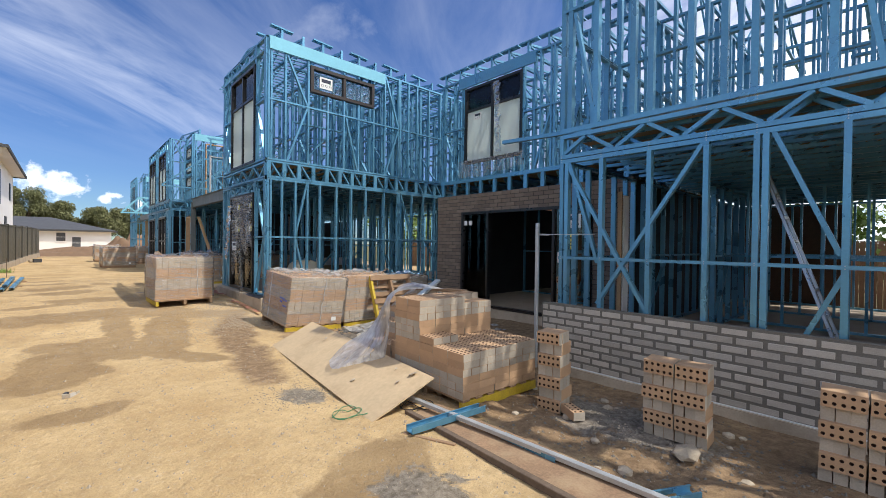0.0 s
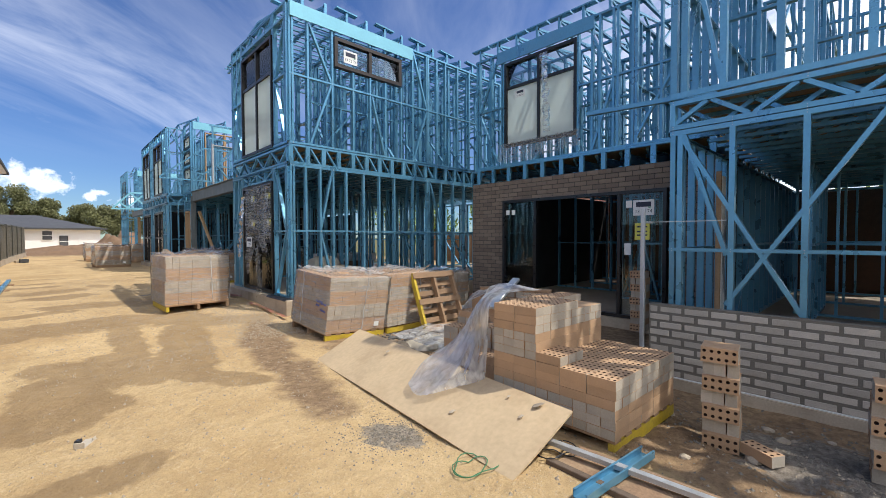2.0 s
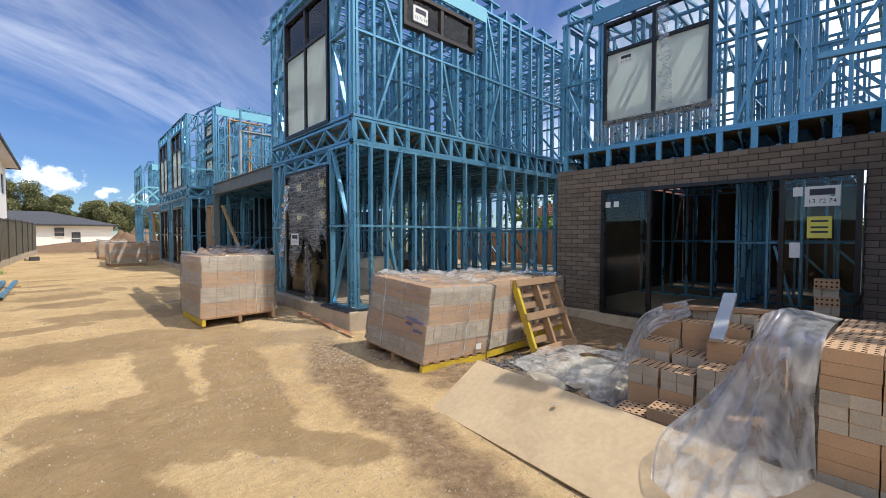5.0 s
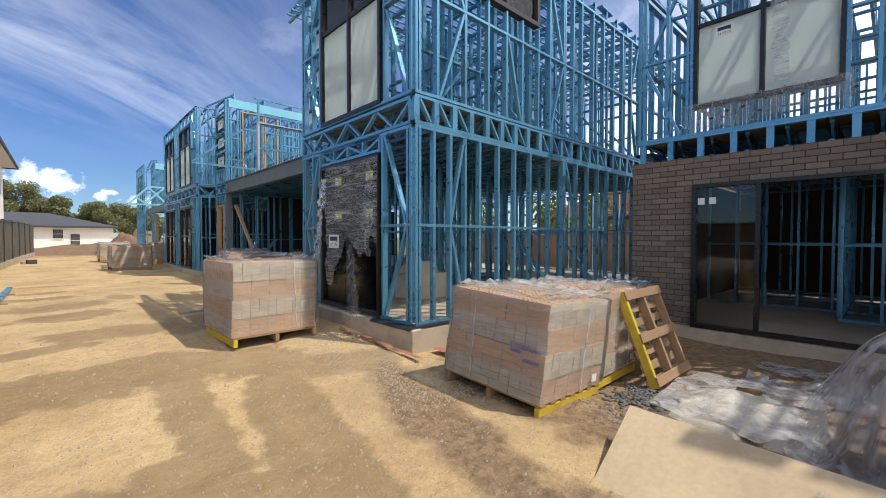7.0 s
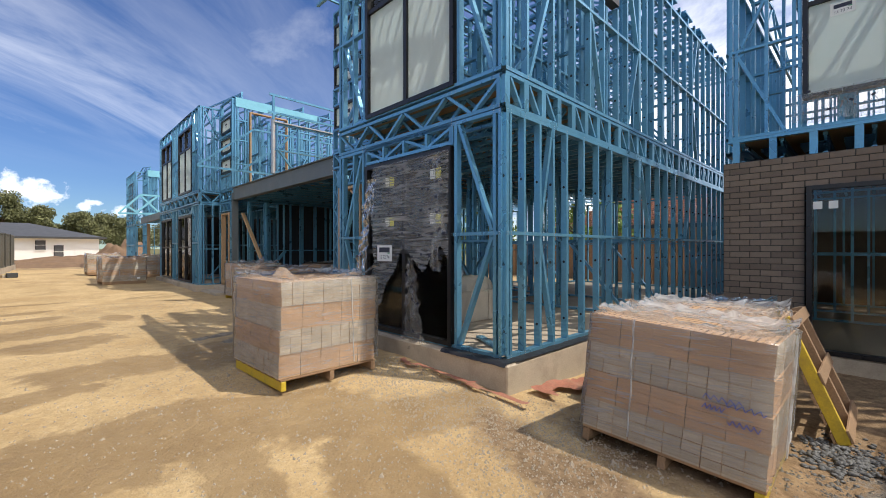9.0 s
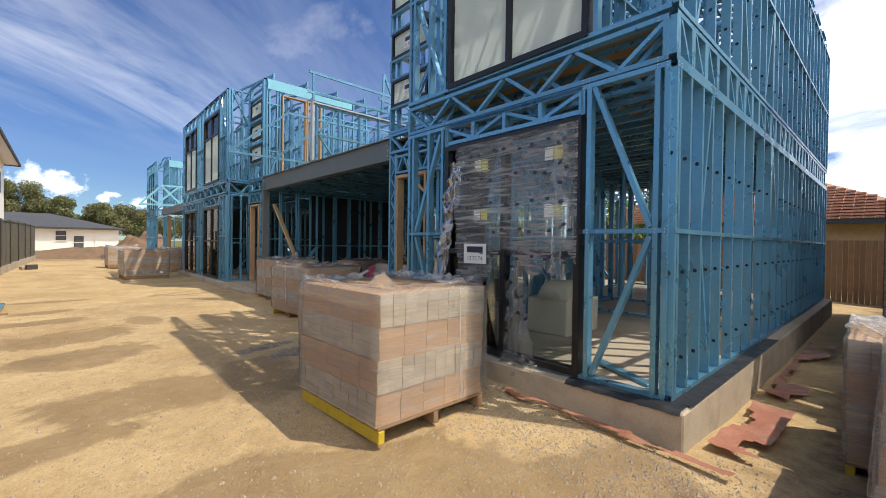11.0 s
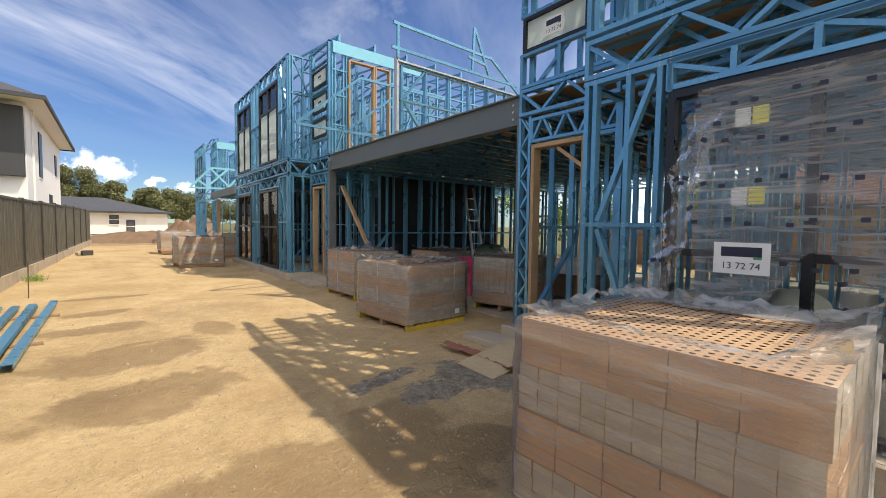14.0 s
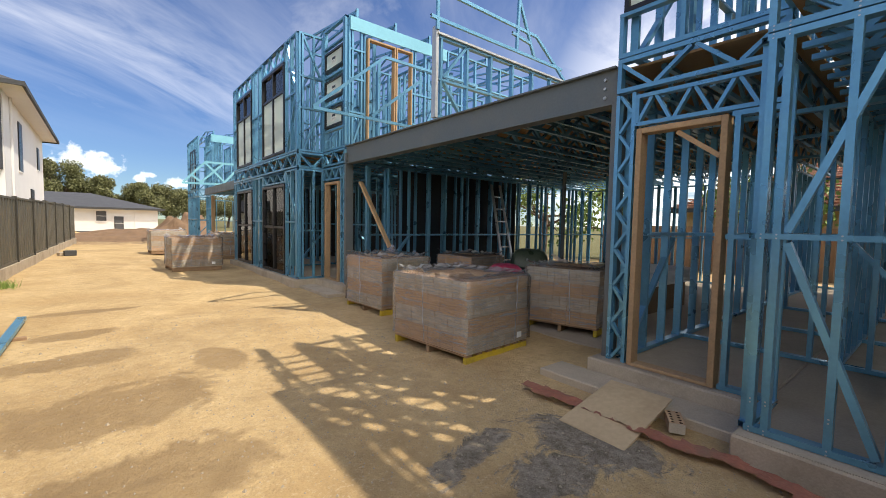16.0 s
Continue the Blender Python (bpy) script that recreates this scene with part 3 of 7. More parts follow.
def window(pl, label, s0, s1, z0, z1, cols, lights, filmed=(), fw=0.055, name="window", material=None, dep=0.045, sticker=None):
    """A framed window: cols the places of the mullions, lights the heights of the transoms, filmed the rows under white film."""
    th = thing(name, label, "window", pose(*pl.at(s0, z0)))
    base = pl.at(s0, z0)
    mm = material or BLACK
    bm = bmesh.new()
    local_box(bm, pl, base, s0, s1, z0, z0 + fw, -dep, dep); local_box(bm, pl, base, s0, s1, z1 - fw, z1, -dep, dep)
    local_box(bm, pl, base, s0, s0 + fw, z0 + fw, z1 - fw, -dep, dep); local_box(bm, pl, base, s1 - fw, s1, z0 + fw, z1 - fw, -dep, dep)
    part("window_frame", bm, mm, th)
    for c in cols:
        bm = bmesh.new(); local_box(bm, pl, base, c - fw / 2, c + fw / 2, z0 + fw, z1 - fw, -dep * 0.8, dep * 0.8); part("mullion", bm, mm, th)
    cs = [s0 + fw] + [c for c in cols] + [s1 - fw]
    for z in lights:
        for i in range(len(cs) - 1):
            bm = bmesh.new()
            local_box(bm, pl, base, cs[i] + (fw / 2 if i else 0), cs[i + 1] - (fw / 2 if i < len(cs) - 2 else 0), z - fw / 2, z + fw / 2, -dep * 0.7, dep * 0.7)
            part("transom", bm, mm, th)
    zs = [z0 + fw] + list(lights) + [z1 - fw]
    for i in range(len(cs) - 1):
        for j in range(len(zs) - 1):
            a, b = cs[i] + (fw / 2 if i else 0), cs[i + 1] - (fw / 2 if i < len(cs) - 2 else 0)
            lo, hi = zs[j] + (fw / 2 if j else 0), zs[j + 1] - (fw / 2 if j < len(zs) - 2 else 0)
            bm = bmesh.new(); local_box(bm, pl, base, a, b, lo, hi, -0.006, 0.006)
            p = part("pane", bm, GLASS, th)
            p.visible_shadow = False
            if j in filmed:
                bm = bmesh.new(); local_box(bm, pl, base, a + 0.005, b - 0.005, lo + 0.005, hi - 0.005, 0.009, 0.011)
                part("protective_film", bm, FILM, th, "white film stuck to the pane")
    return th



def plank(a, b, w, t, label, material=None, name="timber_plank"):
    bm = bmesh.new(); bar(bm, (0, 0, 0), Vector(b) - Vector(a), w, t)
    o = part(name, bm, material or PALLETWOOD, bevel=0.004); o.matrix_basis = Matrix.Translation(a)
    return tagged(o, label, "plank")


# ---- ground ----


def ss(v, a, b):
    t = min(1.0, max(0.0, (v - a) / (b - a)))
    return t * t * (3 - 2 * t)


def ground_z(x, y, rough=True):
    """The lie of the land: it rises to the north, and dips towards the courtyard."""
    z = 0.15 * ss(y, 6, 12) + 0.12 * ss(y, 18, 40)
    z -= 0.04 * math.exp(-((x - 4.6) / 2.1) ** 2 - ((y - 6.6) / 1.9) ** 2)
    z -= 0.11 * ss(x, 2.6, 4.6) * (1 - ss(y, 11, 14))
    z += 0.35 * ss(-x, 1.3, 2.2) * ss(y, 26, 40) * 0.4
    if rough and -6 < x < 9 and -6 < y < 50:
        z += 0.035 * noise.noise(Vector((x * 0.8, y * 0.8, 0))) + 0.012 * noise.noise(Vector((x * 3.1, y * 3.1, 5)))
        edge = ss(x, 2.4, 3.2) * (1 - ss(x, 4.3, 4.7)) * (1 - ss(y, 8, 9))
        z += edge * (0.05 * noise.noise(Vector((x * 2.6, y * 2.6, 9))) + 0.03 * noise.noise(Vector((x * 7, y * 7, 2))))
    return z


def blob(x, y, cx, cy, rx, ry, turn=0.0):
    c, s = math.cos(radians(turn)), math.sin(radians(turn))
    u, v = (x - cx) * c + (y - cy) * s, -(x - cx) * s + (y - cy) * c
    return max(0.0, 1 - ((u / rx) ** 2 + (v / ry) ** 2) ** 0.5) if abs(u) < rx and abs(v) < ry else 0.0


# damp patches across the track: centre, half sizes, turn
DAMP = [(0.07, 4.7, 0.62, 0.3, 15), (-0.35, 11.6, 0.9, 0.3, 8), (-0.3, 20.1, 0.85, 0.3, 4), (-0.4, 18.5, 0.65, 0.34, 4), (-0.3, 17.25, 0.9, 0.45, 6), (-0.1, 15.6, 1.25, 0.72, 10),
        (-0.05, 14.2, 1.05, 0.72, 5), (0.45, 12.3, 1.2, 0.7, -8), (0.9, 16.4, 0.35, 0.7, 10), (1.3, 12.2, 0.5, 1.1, -10), (1.75, 12.0, 0.55, 0.35, 0), (1.4, 2.2, 0.9, 0.5, 20)]
# damp wheel trails and muddy trails: from, to, half width
TRAILS = [(-0.46, 9.91, 0.06, 10.03, 0.55), (0.06, 10.03, 0.73, 10.03, 0.55), (0.73, 10.03, 1.44, 9.82, 0.55), (1.44, 9.82, 1.95, 9.22, 0.42), (1.95, 9.22, 2.52, 8.99, 0.42), (0.71, 9.64, 0.65, 8.55, 0.20), (0.65, 8.55, 0.66, 7.86, 0.20), (1.37, 8.84, 1.19, 7.64, 0.30), (1.19, 7.64, 1.13, 6.92, 0.30), (0.34, 8.01, 0.46, 8.02, 0.16), (0.56, 7.42, 0.68, 7.36, 0.25), (-0.04, 7.69, 0.36, 7.33, 0.38), (0.36, 7.33, 0.69, 6.85, 0.38), (-0.02, 7.13, -0.09, 6.50, 0.36), (-0.09, 6.50, -0.14, 6.04, 0.36), (0.02, 6.40, 0.24, 6.15, 0.20), (1.08, 6.49, 1.43, 5.96, 0.22)]
MUDDY = [(2.48, 8.61, 2.02, 7.64, 0.34), (2.02, 7.64, 1.96, 6.78, 0.34), (1.96, 6.78, 1.84, 6.31, 0.34), (1.96, 6.12, 1.77, 5.41, 0.34), (1.77, 5.41, 1.69, 4.75, 0.34), (2.41, 8.31, 2.14, 6.87, 0.25)]
SLURRY = [(1.75, 3.98, 0.3, 0.42, 20), (2.5, 13.0, 0.45, 0.85, 5), (2.0, 12.9, 0.6, 0.35, 10), (1.8, 13.4, 0.8, 0.22, 12), (3.6, 6.2, 0.7, 0.6, 0), (3.7, 1.6, 0.8, 1.2, 0), (1.6, 1.9, 0.45, 0.6, 10)]


def trail(x, y, x0, y0, x1, y1, r):
    dx, dy_ = x1 - x0, y1 - y0
    f = min(1.0, max(0.0, ((x - x0) * dx + (y - y0) * dy_) / (dx * dx + dy_ * dy_)))
    return max(0.0, 1 - math.hypot(x - x0 - f * dx, y - y0 - f * dy_) / (r * 1.5))


def build_ground():
    xs = [-900, -300, -120, -60, -30, -16, -10, -7, -5, -4] + [-3.2 + 0.09 * i for i in range(100)] + [6.0, 6.5, 7, 8, 10, 14, 20, 30, 60, 120, 300, 900]
    ys = [-900, -300, -100, -40, -15, -8, -5, -3, -2] + [-1.2 + 0.1 * i for i in range(230)] + [22 + 0.4 * i for i in range(60)] + [48, 54, 62, 75, 95, 140, 250, 500, 1200]
    nx, ny = len(xs), len(ys)
    verts = [(x, y, ground_z(x, y)) for y in ys for x in xs]
    faces = [(j * nx + i, j * nx + i + 1, (j + 1) * nx + i + 1, (j + 1) * nx + i) for j in range(ny - 1) for i in range(nx - 1)]
    me = bpy.data.meshes.new("ground")
    me.from_pydata(verts, [], faces)
    me.materials.append(GROUND)
    me.polygons.foreach_set("use_smooth", [True] * len(faces))
    wet, mud, slurry, grass = [], [], [], []
    for x, y, _ in verts:
        near = -4 < x < 9 and -2 < y < 24
        wet.append(min(1, max([blob(x, y, *b) for b in DAMP] + [trail(x, y, *b) for b in TRAILS]) * 1.5) if near else 0.0)
        slurry.append(min(1, max([blob(x, y, *b) for b in SLURRY]) * 1.3) if near else 0.0)
        m = ss(x, 2.1, 3.0) * (1 - ss(y, 7.5, 9.5)) * 0.75 + ss(x, 2.6, 3.6) * ss(y, 12, 14) * 0.2
        m += 0.6 * ss(y, 34, 42)
        if near:
            m = max(m, 0.9 * max(trail(x, y, *b) for b in MUDDY))
        mud.append(min(1, m) if x > -3.5 and y < 60 else 0.0)
        grass.append(1.0 if (x < -3.5 or x > 15 or y > 62) else 0.25 * ss(-x, 1.2, 2.2))
    for nm, vals in (("wet", wet), ("mud", mud), ("slurry", slurry), ("grass", grass)):
        a = me.attributes.new(nm, "FLOAT", "POINT")
        a.data.foreach_set("value", vals)
    tagged(new("ground", me), "sandy builders' track with damp patches, mud and stones", "ground", kind="structure")


build_ground()

# ---- slabs ----
SOUTH, WEST = Vector((0, -1, 0)), Vector((-1, 0, 0))


def slab(x0, x1, y0, y1, z0, z1, label):
    s = tagged(cube("slab", CONCRETE, x0, x1, y0, y1, z0, z1, bevel=0.012), label, "slab", kind="structure")
    t = cube("slab_surface", FLOORSLAB, x0 + 0.02, x1 - 0.02, y0 + 0.02, y1 - 0.02, z1 + 0.001, z1 + 0.005)
    t.parent = s
    return s


slab(3.04, 13.0, 8.93, 12.3, -0.35, 0.33, "raw concrete slab edge of the second unit")
slab(3.72, 13.0, 12.3, 13.75, -0.35, 0.33, "raw concrete slab under the entry")
slab(3.72, 13.0, 19.35, 20.8, -0.35, 0.33, "raw concrete slab under the second entry")
slab(3.22, 13.0, 20.8, 26.9, -0.35, 0.33, "raw concrete slab of the third unit")
slab(4.6, 13.0, 13.75, 19.35, -0.35, 0.16, "dusty concrete garage slab")
slab(7.08, 14.0, 3.1, 8.05, -0.5, 0.08, "concrete slab behind the sliding door")
slab(4.78, 14.0, -6.0, 3.02, -0.5, 0.1, "concrete slab of the near unit")
slab(3.75, 13.0, 35.4, 40.2, -0.35, 0.33, "concrete slab of the last unit")
for y0, y1 in ((12.3, 14.05), (19.2, 20.78)):
    st = cube("entry_step", CONCRETE, 3.34, 3.718, y0 + 0.05, y1, -0.2, 0.21, bevel=0.01)
    tagged(st, "low concrete step before the entry door", "step", kind="structure")

PART = "blue steel inside partition frame"


def partition(x, y, ux, length, z0, z1, step=0.45, rails=None):
    pl = Plane((x, y), (1, 0, 0) if ux else (0, 1, 0), SOUTH if ux else WEST)
    framed(pl, PART, length, z0, z1, rows(0.03, length - 0.03, step), rails or (z0 + 1.25,), ((0.1, z0 + 0.05, min(length * 0.4, 1.1), z0 + 1.2),), group="partitions")


# ---- second unit: the two-storey box beside the track ----
L1 = "blue galvanised steel wall frame with studs and noggings"
s_plane = Plane((3.2, 9.1), (1, 0, 0), SOUTH)
lows = [0.02, 0.075, 0.32, 0.62, 0.9, 1.2, 1.62, 2.02, 2.43, 2.98, 3.42, 3.47] + rows(3.9, 9.7, 0.42)
framed(s_plane, L1 + " on the slab edge", 9.7, 0.34, 2.88, lows, (1.62,), ((0.88, 2.84, 0.62, 1.64), (0.62, 1.6, 0.92, 0.38), (3.52, 2.84, 3.95, 1.64), (6.2, 2.84, 5.8, 1.64)))
ups = [0.02, 0.075, 0.38, 0.9, 1.38, 1.8, 2.2, 2.64, 2.98, 3.42, 3.47, 3.75] + rows(4.05, 9.7, 0.42)
framed(s_plane, L1 + " and a pale lintel band", 9.7, 3.27, 5.9, ups, (4.57,), ((0.42, 5.6, 0.88, 4.6), (0.88, 4.55, 0.42, 3.3), (3.0, 5.86, 3.42, 4.6), (3.42, 4.55, 3.0, 3.3), (1.85, 4.55, 2.18, 3.3), (6.6, 5.86, 6.2, 4.6), (6.2, 4.55, 6.6, 3.3)),
       holes=((0.92, 2.66, 4.92, 5.56),))
bnd = tagged(cube("lintel_band", BAND, 3.22, 6.15, 9.03, 9.058, 5.62, 5.89), "pale blue folded steel lintel sheet", "lintel", kind="structure")
window(s_plane, "two-light highlight window with a dark brown frame", 0.94, 2.63, 4.94, 5.53, (1.8,), (), material=BRONZE, fw=0.07, dep=0.06)


def joist_row(pl, length, z0, z1, cells, label):
    """A floor's edge: rims with wide webs, some cells braced."""
    th = thing("floor_edge_frame", label, "floor frame", pose(*pl.at(0, z0)))
    base = pl.at(0, z0)

    def mem(nm, s0, a, s1, b, w, out=0.0):
        member(th, nm, pl.at(s0, a, out) - base, pl.at(s1, b, out) - base, w, 0.06, pl.n)
    mem("rim", 0, z0 + 0.025, length, z0 + 0.025, 0.05); mem("rim", 0, z1 - 0.02, length, z1 - 0.02, 0.04)
    s, i = 0.03, 0
    while s < length:
        mem("post", s, z0 + 0.05, s, z1 - 0.04, 0.085)
        nxt = s + cells
        if i % 4 != 3 and nxt < length:
            mem("web", s + 0.06, z1 - 0.05, nxt - 0.09, z0 + 0.06, 0.03)
        s, i = nxt, i + 1
    return th


joist_row(s_plane, 9.7, 2.885, 3.262, 0.335, "blue steel floor edge frame with braced cells")
w_plane = Plane((3.2, 9.1), (0, 1, 0), WEST)
framed(w_plane, L1 + " round the tall wrapped window", 3.16, 0.34, 2.88, [0.02, 0.09, 0.64, 0.7, 2.42, 2.5, 2.75, 3.05, 3.13], (1.62,), ((0.6, 2.84, 0.13, 1.65), (0.13, 1.58, 0.6, 0.4), (2.55, 2.8, 3.0, 1.65), (3.0, 1.58, 2.55, 0.4)), holes=((0.68, 2.44, 0.34, 2.63),))
lattice(w_plane, "blue steel lattice over the window", 0.7, 2.45, 2.64, 2.875, 0.4375, posts=(1.14, 1.575, 2.01))
lattice(w_plane, "blue steel floor edge lattice", 0.02, 3.16, 2.89, 3.235, 0.395)
framed(w_plane, L1 + " round the tall upper window", 3.16, 3.27, 5.9, [0.02, 0.09, 0.6, 0.66, 2.4, 2.47, 2.75, 3.05, 3.13], (4.57, 5.62), ((0.55, 4.5, 0.13, 3.32), (0.13, 5.55, 0.55, 4.62), (2.52, 5.5, 3.0, 4.6), (3.0, 4.5, 2.52, 3.32)), holes=((0.62, 2.42, 3.28, 5.5),))
lattice(w_plane, "blue steel lattice under the roof", 0.66, 2.42, 5.64, 5.88, 0.3)
window(w_plane, "tall wrapped four-light window with a black frame", 0.7, 2.42, 0.36, 2.62, (1.56,), (1.42,), dep=0.06)
window(w_plane, "tall upper window with a black frame and white film", 0.66, 2.4, 3.29, 5.48, (1.53,), (4.78,), filmed=(0,), dep=0.06)
# recessed entry bay
def screws(pl, label, studs, levels, holes=(), out=0.041):
    """Screw heads where members cross, and dark discs painted as shaded service holes on the studs' sides."""
    bm = bmesh.new()
    for s_ in studs:
        for z in levels:
            for dz in (-0.012, 0.012):
                p = pl.at(s_, z + dz, out)
                m = along(p - pl.n * 0.003, p)
                vs = [bm.verts.new(m @ Vector((0.006 * math.cos(a * math.pi / 3), 0.006 * math.sin(a * math.pi / 3), 0.004))) for a in range(6)]
                bm.faces.new(vs)
    t = part("screw_head", bm, ZINC)
    tagged(t, label, "screws", kind="stuff")
    if holes:
        bm = bmesh.new()
        for s_ in studs:
            for z in holes:
                for sd in (-1, 1):
                    c = pl.at(s_ + sd * 0.0212, z)
                    vs = [bm.verts.new(c + pl.n * 0.016 * math.cos(a * math.pi / 5) + Vector((0, 0, 0.016 * math.sin(a * math.pi / 5)))) for a in range(10)]
                    bm.faces.new(vs)
        tagged(part("service_hole", bm, HOLE_DARK), "dark flat discs painted as shaded service holes", "holes", kind="stuff")


# flat dark colour for the shade inside the service holes
HOLE_DARK = mat("hole_shadow", (0.015, 0.02, 0.025), rough=0.9, bump=0)
screws(s_plane, "screw heads on the side wall frame", lows, (0.36, 1.62, 2.86), (0.62, 1.3, 2.2))
screws(s_plane, "screw heads on the upper side frame", ups, (3.29, 4.57), (3.6, 4.2))
screws(w_plane, "screw heads on the front frame", [0.02, 0.09, 0.64, 0.7, 2.42, 2.5, 2.75, 3.05, 3.13], (0.36, 0.55, 1.62, 2.86, 2.91, 3.21))
screws(Plane((4.87, -6.0), (0, 1, 0), WEST), "screw heads on the near frame", [v + 6.0 for v in (3.0, 2.46, 1.9, 1.34, 0.92, 0.3, -0.25)], (1.35, 2.61, 2.66, 2.93))
e_plane = Plane((3.85, 12.28), (0, 1, 0), WEST)
DOORL = "pine door frame in the blue steel entry bay"


def door_frame(pl, s0, s1, z0, z1, label, brace=True, t=0.05):
    th = thing("door_frame", label, "door frame", pose(*pl.at(s0, z0)))
    base = pl.at(s0, z0)
    for nm, a in (("jamb", (s0, s0 + t, z0, z1)), ("jamb", (s1 - t, s1, z0, z1)), ("head", (s0 + t, s1 - t, z1 - t, z1)), ("sill", (s0 + t, s1 - t, z0, z0 + 0.03))):
        bm = bmesh.new(); local_box(bm, pl, base, *a, -0.07, 0.06); part(nm, bm, TIMBER, th, bevel=0.004)
    if brace:
        bm = bmesh.new(); bar(bm, pl.at(s0 + 0.06, z1 - 0.32) - base, pl.at(s0 + 0.4, z1 - 0.07) - base, 0.04, 0.02, pl.n); part("brace", bm, TIMBER, th)
    return th


door_frame(e_plane, 0.36, 1.1, 0.34, 2.58, DOORL)
lattice(e_plane, "narrow blue lattice post beside the entry door", 1.13, 1.32, 0.34, 2.93, 0.19, upright=True, w=0.035)
lattice(e_plane, "blue lattice over the entry door", 0.0, 1.13, 2.61, 2.9, 0.17, w=0.035)
lattice(e_plane, "blue floor edge lattice over the entry", 0.0, 1.32, 2.95, 3.27, 0.33)
framed(e_plane, "blue steel studs beside the entry door", 0.34, 0.34, 2.6, [0.02, 0.3], (1.6,))
framed(e_plane, "blue steel frame holding three small windows", 1.32, 3.28, 5.9, [0.02, 0.12, 0.34, 0.75, 1.3], (3.68, 4.14, 4.44, 4.9, 5.2), holes=((0.36, 1.3, 3.7, 4.13), (0.36, 1.3, 4.46, 4.88), (0.36, 1.3, 5.22, 5.64)))
for z in (3.7, 4.46, 5.22):
    window(e_plane, "small black-framed window under white film", 0.38, 1.28, z, z + 0.42, (), (), filmed=(0,), fw=0.04)
edge = Plane((3.2, 12.26), (1, 0, 0), (0, 1, 0))
framed(edge, L1, 0.65, 0.34, 2.88, [0.05, 0.6], (1.62,))
framed(edge, L1, 0.65, 3.27, 5.9, [0.05, 0.6], (4.57,), ((0.05, 3.3, 0.6, 4.5),))

# ---- garage between the units ----
beam_x = 3.92
bm = bmesh.new()
box(bm, beam_x, beam_x + 0.02, 13.66, 19.62, 2.9, 3.235)
box(bm, beam_x - 0.05, beam_x + 0.12, 13.66, 19.62, 2.88, 2.898)
box(bm, beam_x - 0.05, beam_x + 0.12, 13.66, 19.62, 3.237, 3.255)
beam = part("steel_beam", bm, GREY_STEEL)
tagged(beam, "grey painted steel beam over the open garage", "beam", kind="structure")
for k in range(3):
    bm = bmesh.new(); bmesh.ops.create_cone(bm, cap_ends=True, segments=6, radius1=0.016, radius2=0.016, depth=0.03, matrix=pose(beam_x - 0.01, 13.78, 2.97 + 0.09 * k, 0, 90, 0))
    part("bolt", bm, ZINC, beam)
for y in (13.66, 19.6):
    bm = bmesh.new()
    box(bm, beam_x - 0.05, beam_x + 0.12, y - 0.05, y + 0.02, 0.1, 3.1)
    tagged(part("steel_post", bm, GREY_STEEL), "grey painted steel post at the garage opening", "post", kind="structure")
bm = bmesh.new(); bmesh.ops.create_cone(bm, cap_ends=True, segments=14, radius1=0.045, radius2=0.045, depth=2.75, matrix=Matrix.Translation((8.2, 17.2, 1.53)))
tagged(part("steel_prop", bm, GREY_STEEL, smooth=False), "slim steel column inside the garage", "post", kind="structure")


def floor_truss(label, a, b, z0, z1, axis):
    """A floor truss from a to b: chords and zigzag webs in one mesh."""
    bm = bmesh.new()
    a, b = Vector(a), Vector(b)
    L = (b - a).length
    d = (b - a) / L
    side = Vector((-d.y, d.x, 0))
    for z in (z0 + 0.02, z1 - 0.02):
        bar(bm, a + Vector((0, 0, z)), b + Vector((0, 0, z)), 0.05, 0.04)
    k = max(2, round(L / 0.3))
    for i in range(k):
        p, q = a + d * (L * i / k), a + d * (L * (i + 1) / k)
        zz = (z0 + 0.03, z1 - 0.03) if i % 2 else (z1 - 0.03, z0 + 0.03)
        bar(bm, p + Vector((0, 0, zz[0])), q + Vector((0, 0, zz[1])), 0.04, 0.03, side)
    return tagged(part("floor_truss", bm, STEEL), label, "truss", group=axis)


def deck(x0, x1, y0, y1, z0, z1, step, label, along_x=True):
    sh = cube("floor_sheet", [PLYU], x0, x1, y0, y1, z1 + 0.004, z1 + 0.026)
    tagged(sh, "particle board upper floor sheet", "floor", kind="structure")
    if along_x:
        for y in rows(y0 + 0.15, y1 - 0.15, step):
            floor_truss(label, (x0 + 0.06, y, 0), (x1 - 0.06, y, 0), z0, z1, label)
    else:
        for x in rows(x0 + 0.15, x1 - 0.15, step):
            floor_truss(label, (x, y0 + 0.06, 0), (x, y1 - 0.06, 0), z0, z1, label)


deck(3.26, 12.9, 9.15, 12.25, 2.92, 3.24, 0.3, "blue steel floor trusses over the second unit", along_x=False)
deck(4.06, 12.9, 12.3, 20.7, 2.92, 3.24, 0.42, "blue steel floor trusses over the garage")
deck(3.42, 12.9, 20.9, 26.5, 2.9, 3.2, 0.6, "blue steel floor trusses over the third unit")
deck(7.3, 13.9, 3.15, 8.0, 2.72, 3.02, 0.45, "blue steel floor trusses over the brick unit")
deck(4.95, 13.9, -6.0, 2.98, 2.66, 2.92, 0.4, "blue steel floor trusses over the near unit", along_x=False)

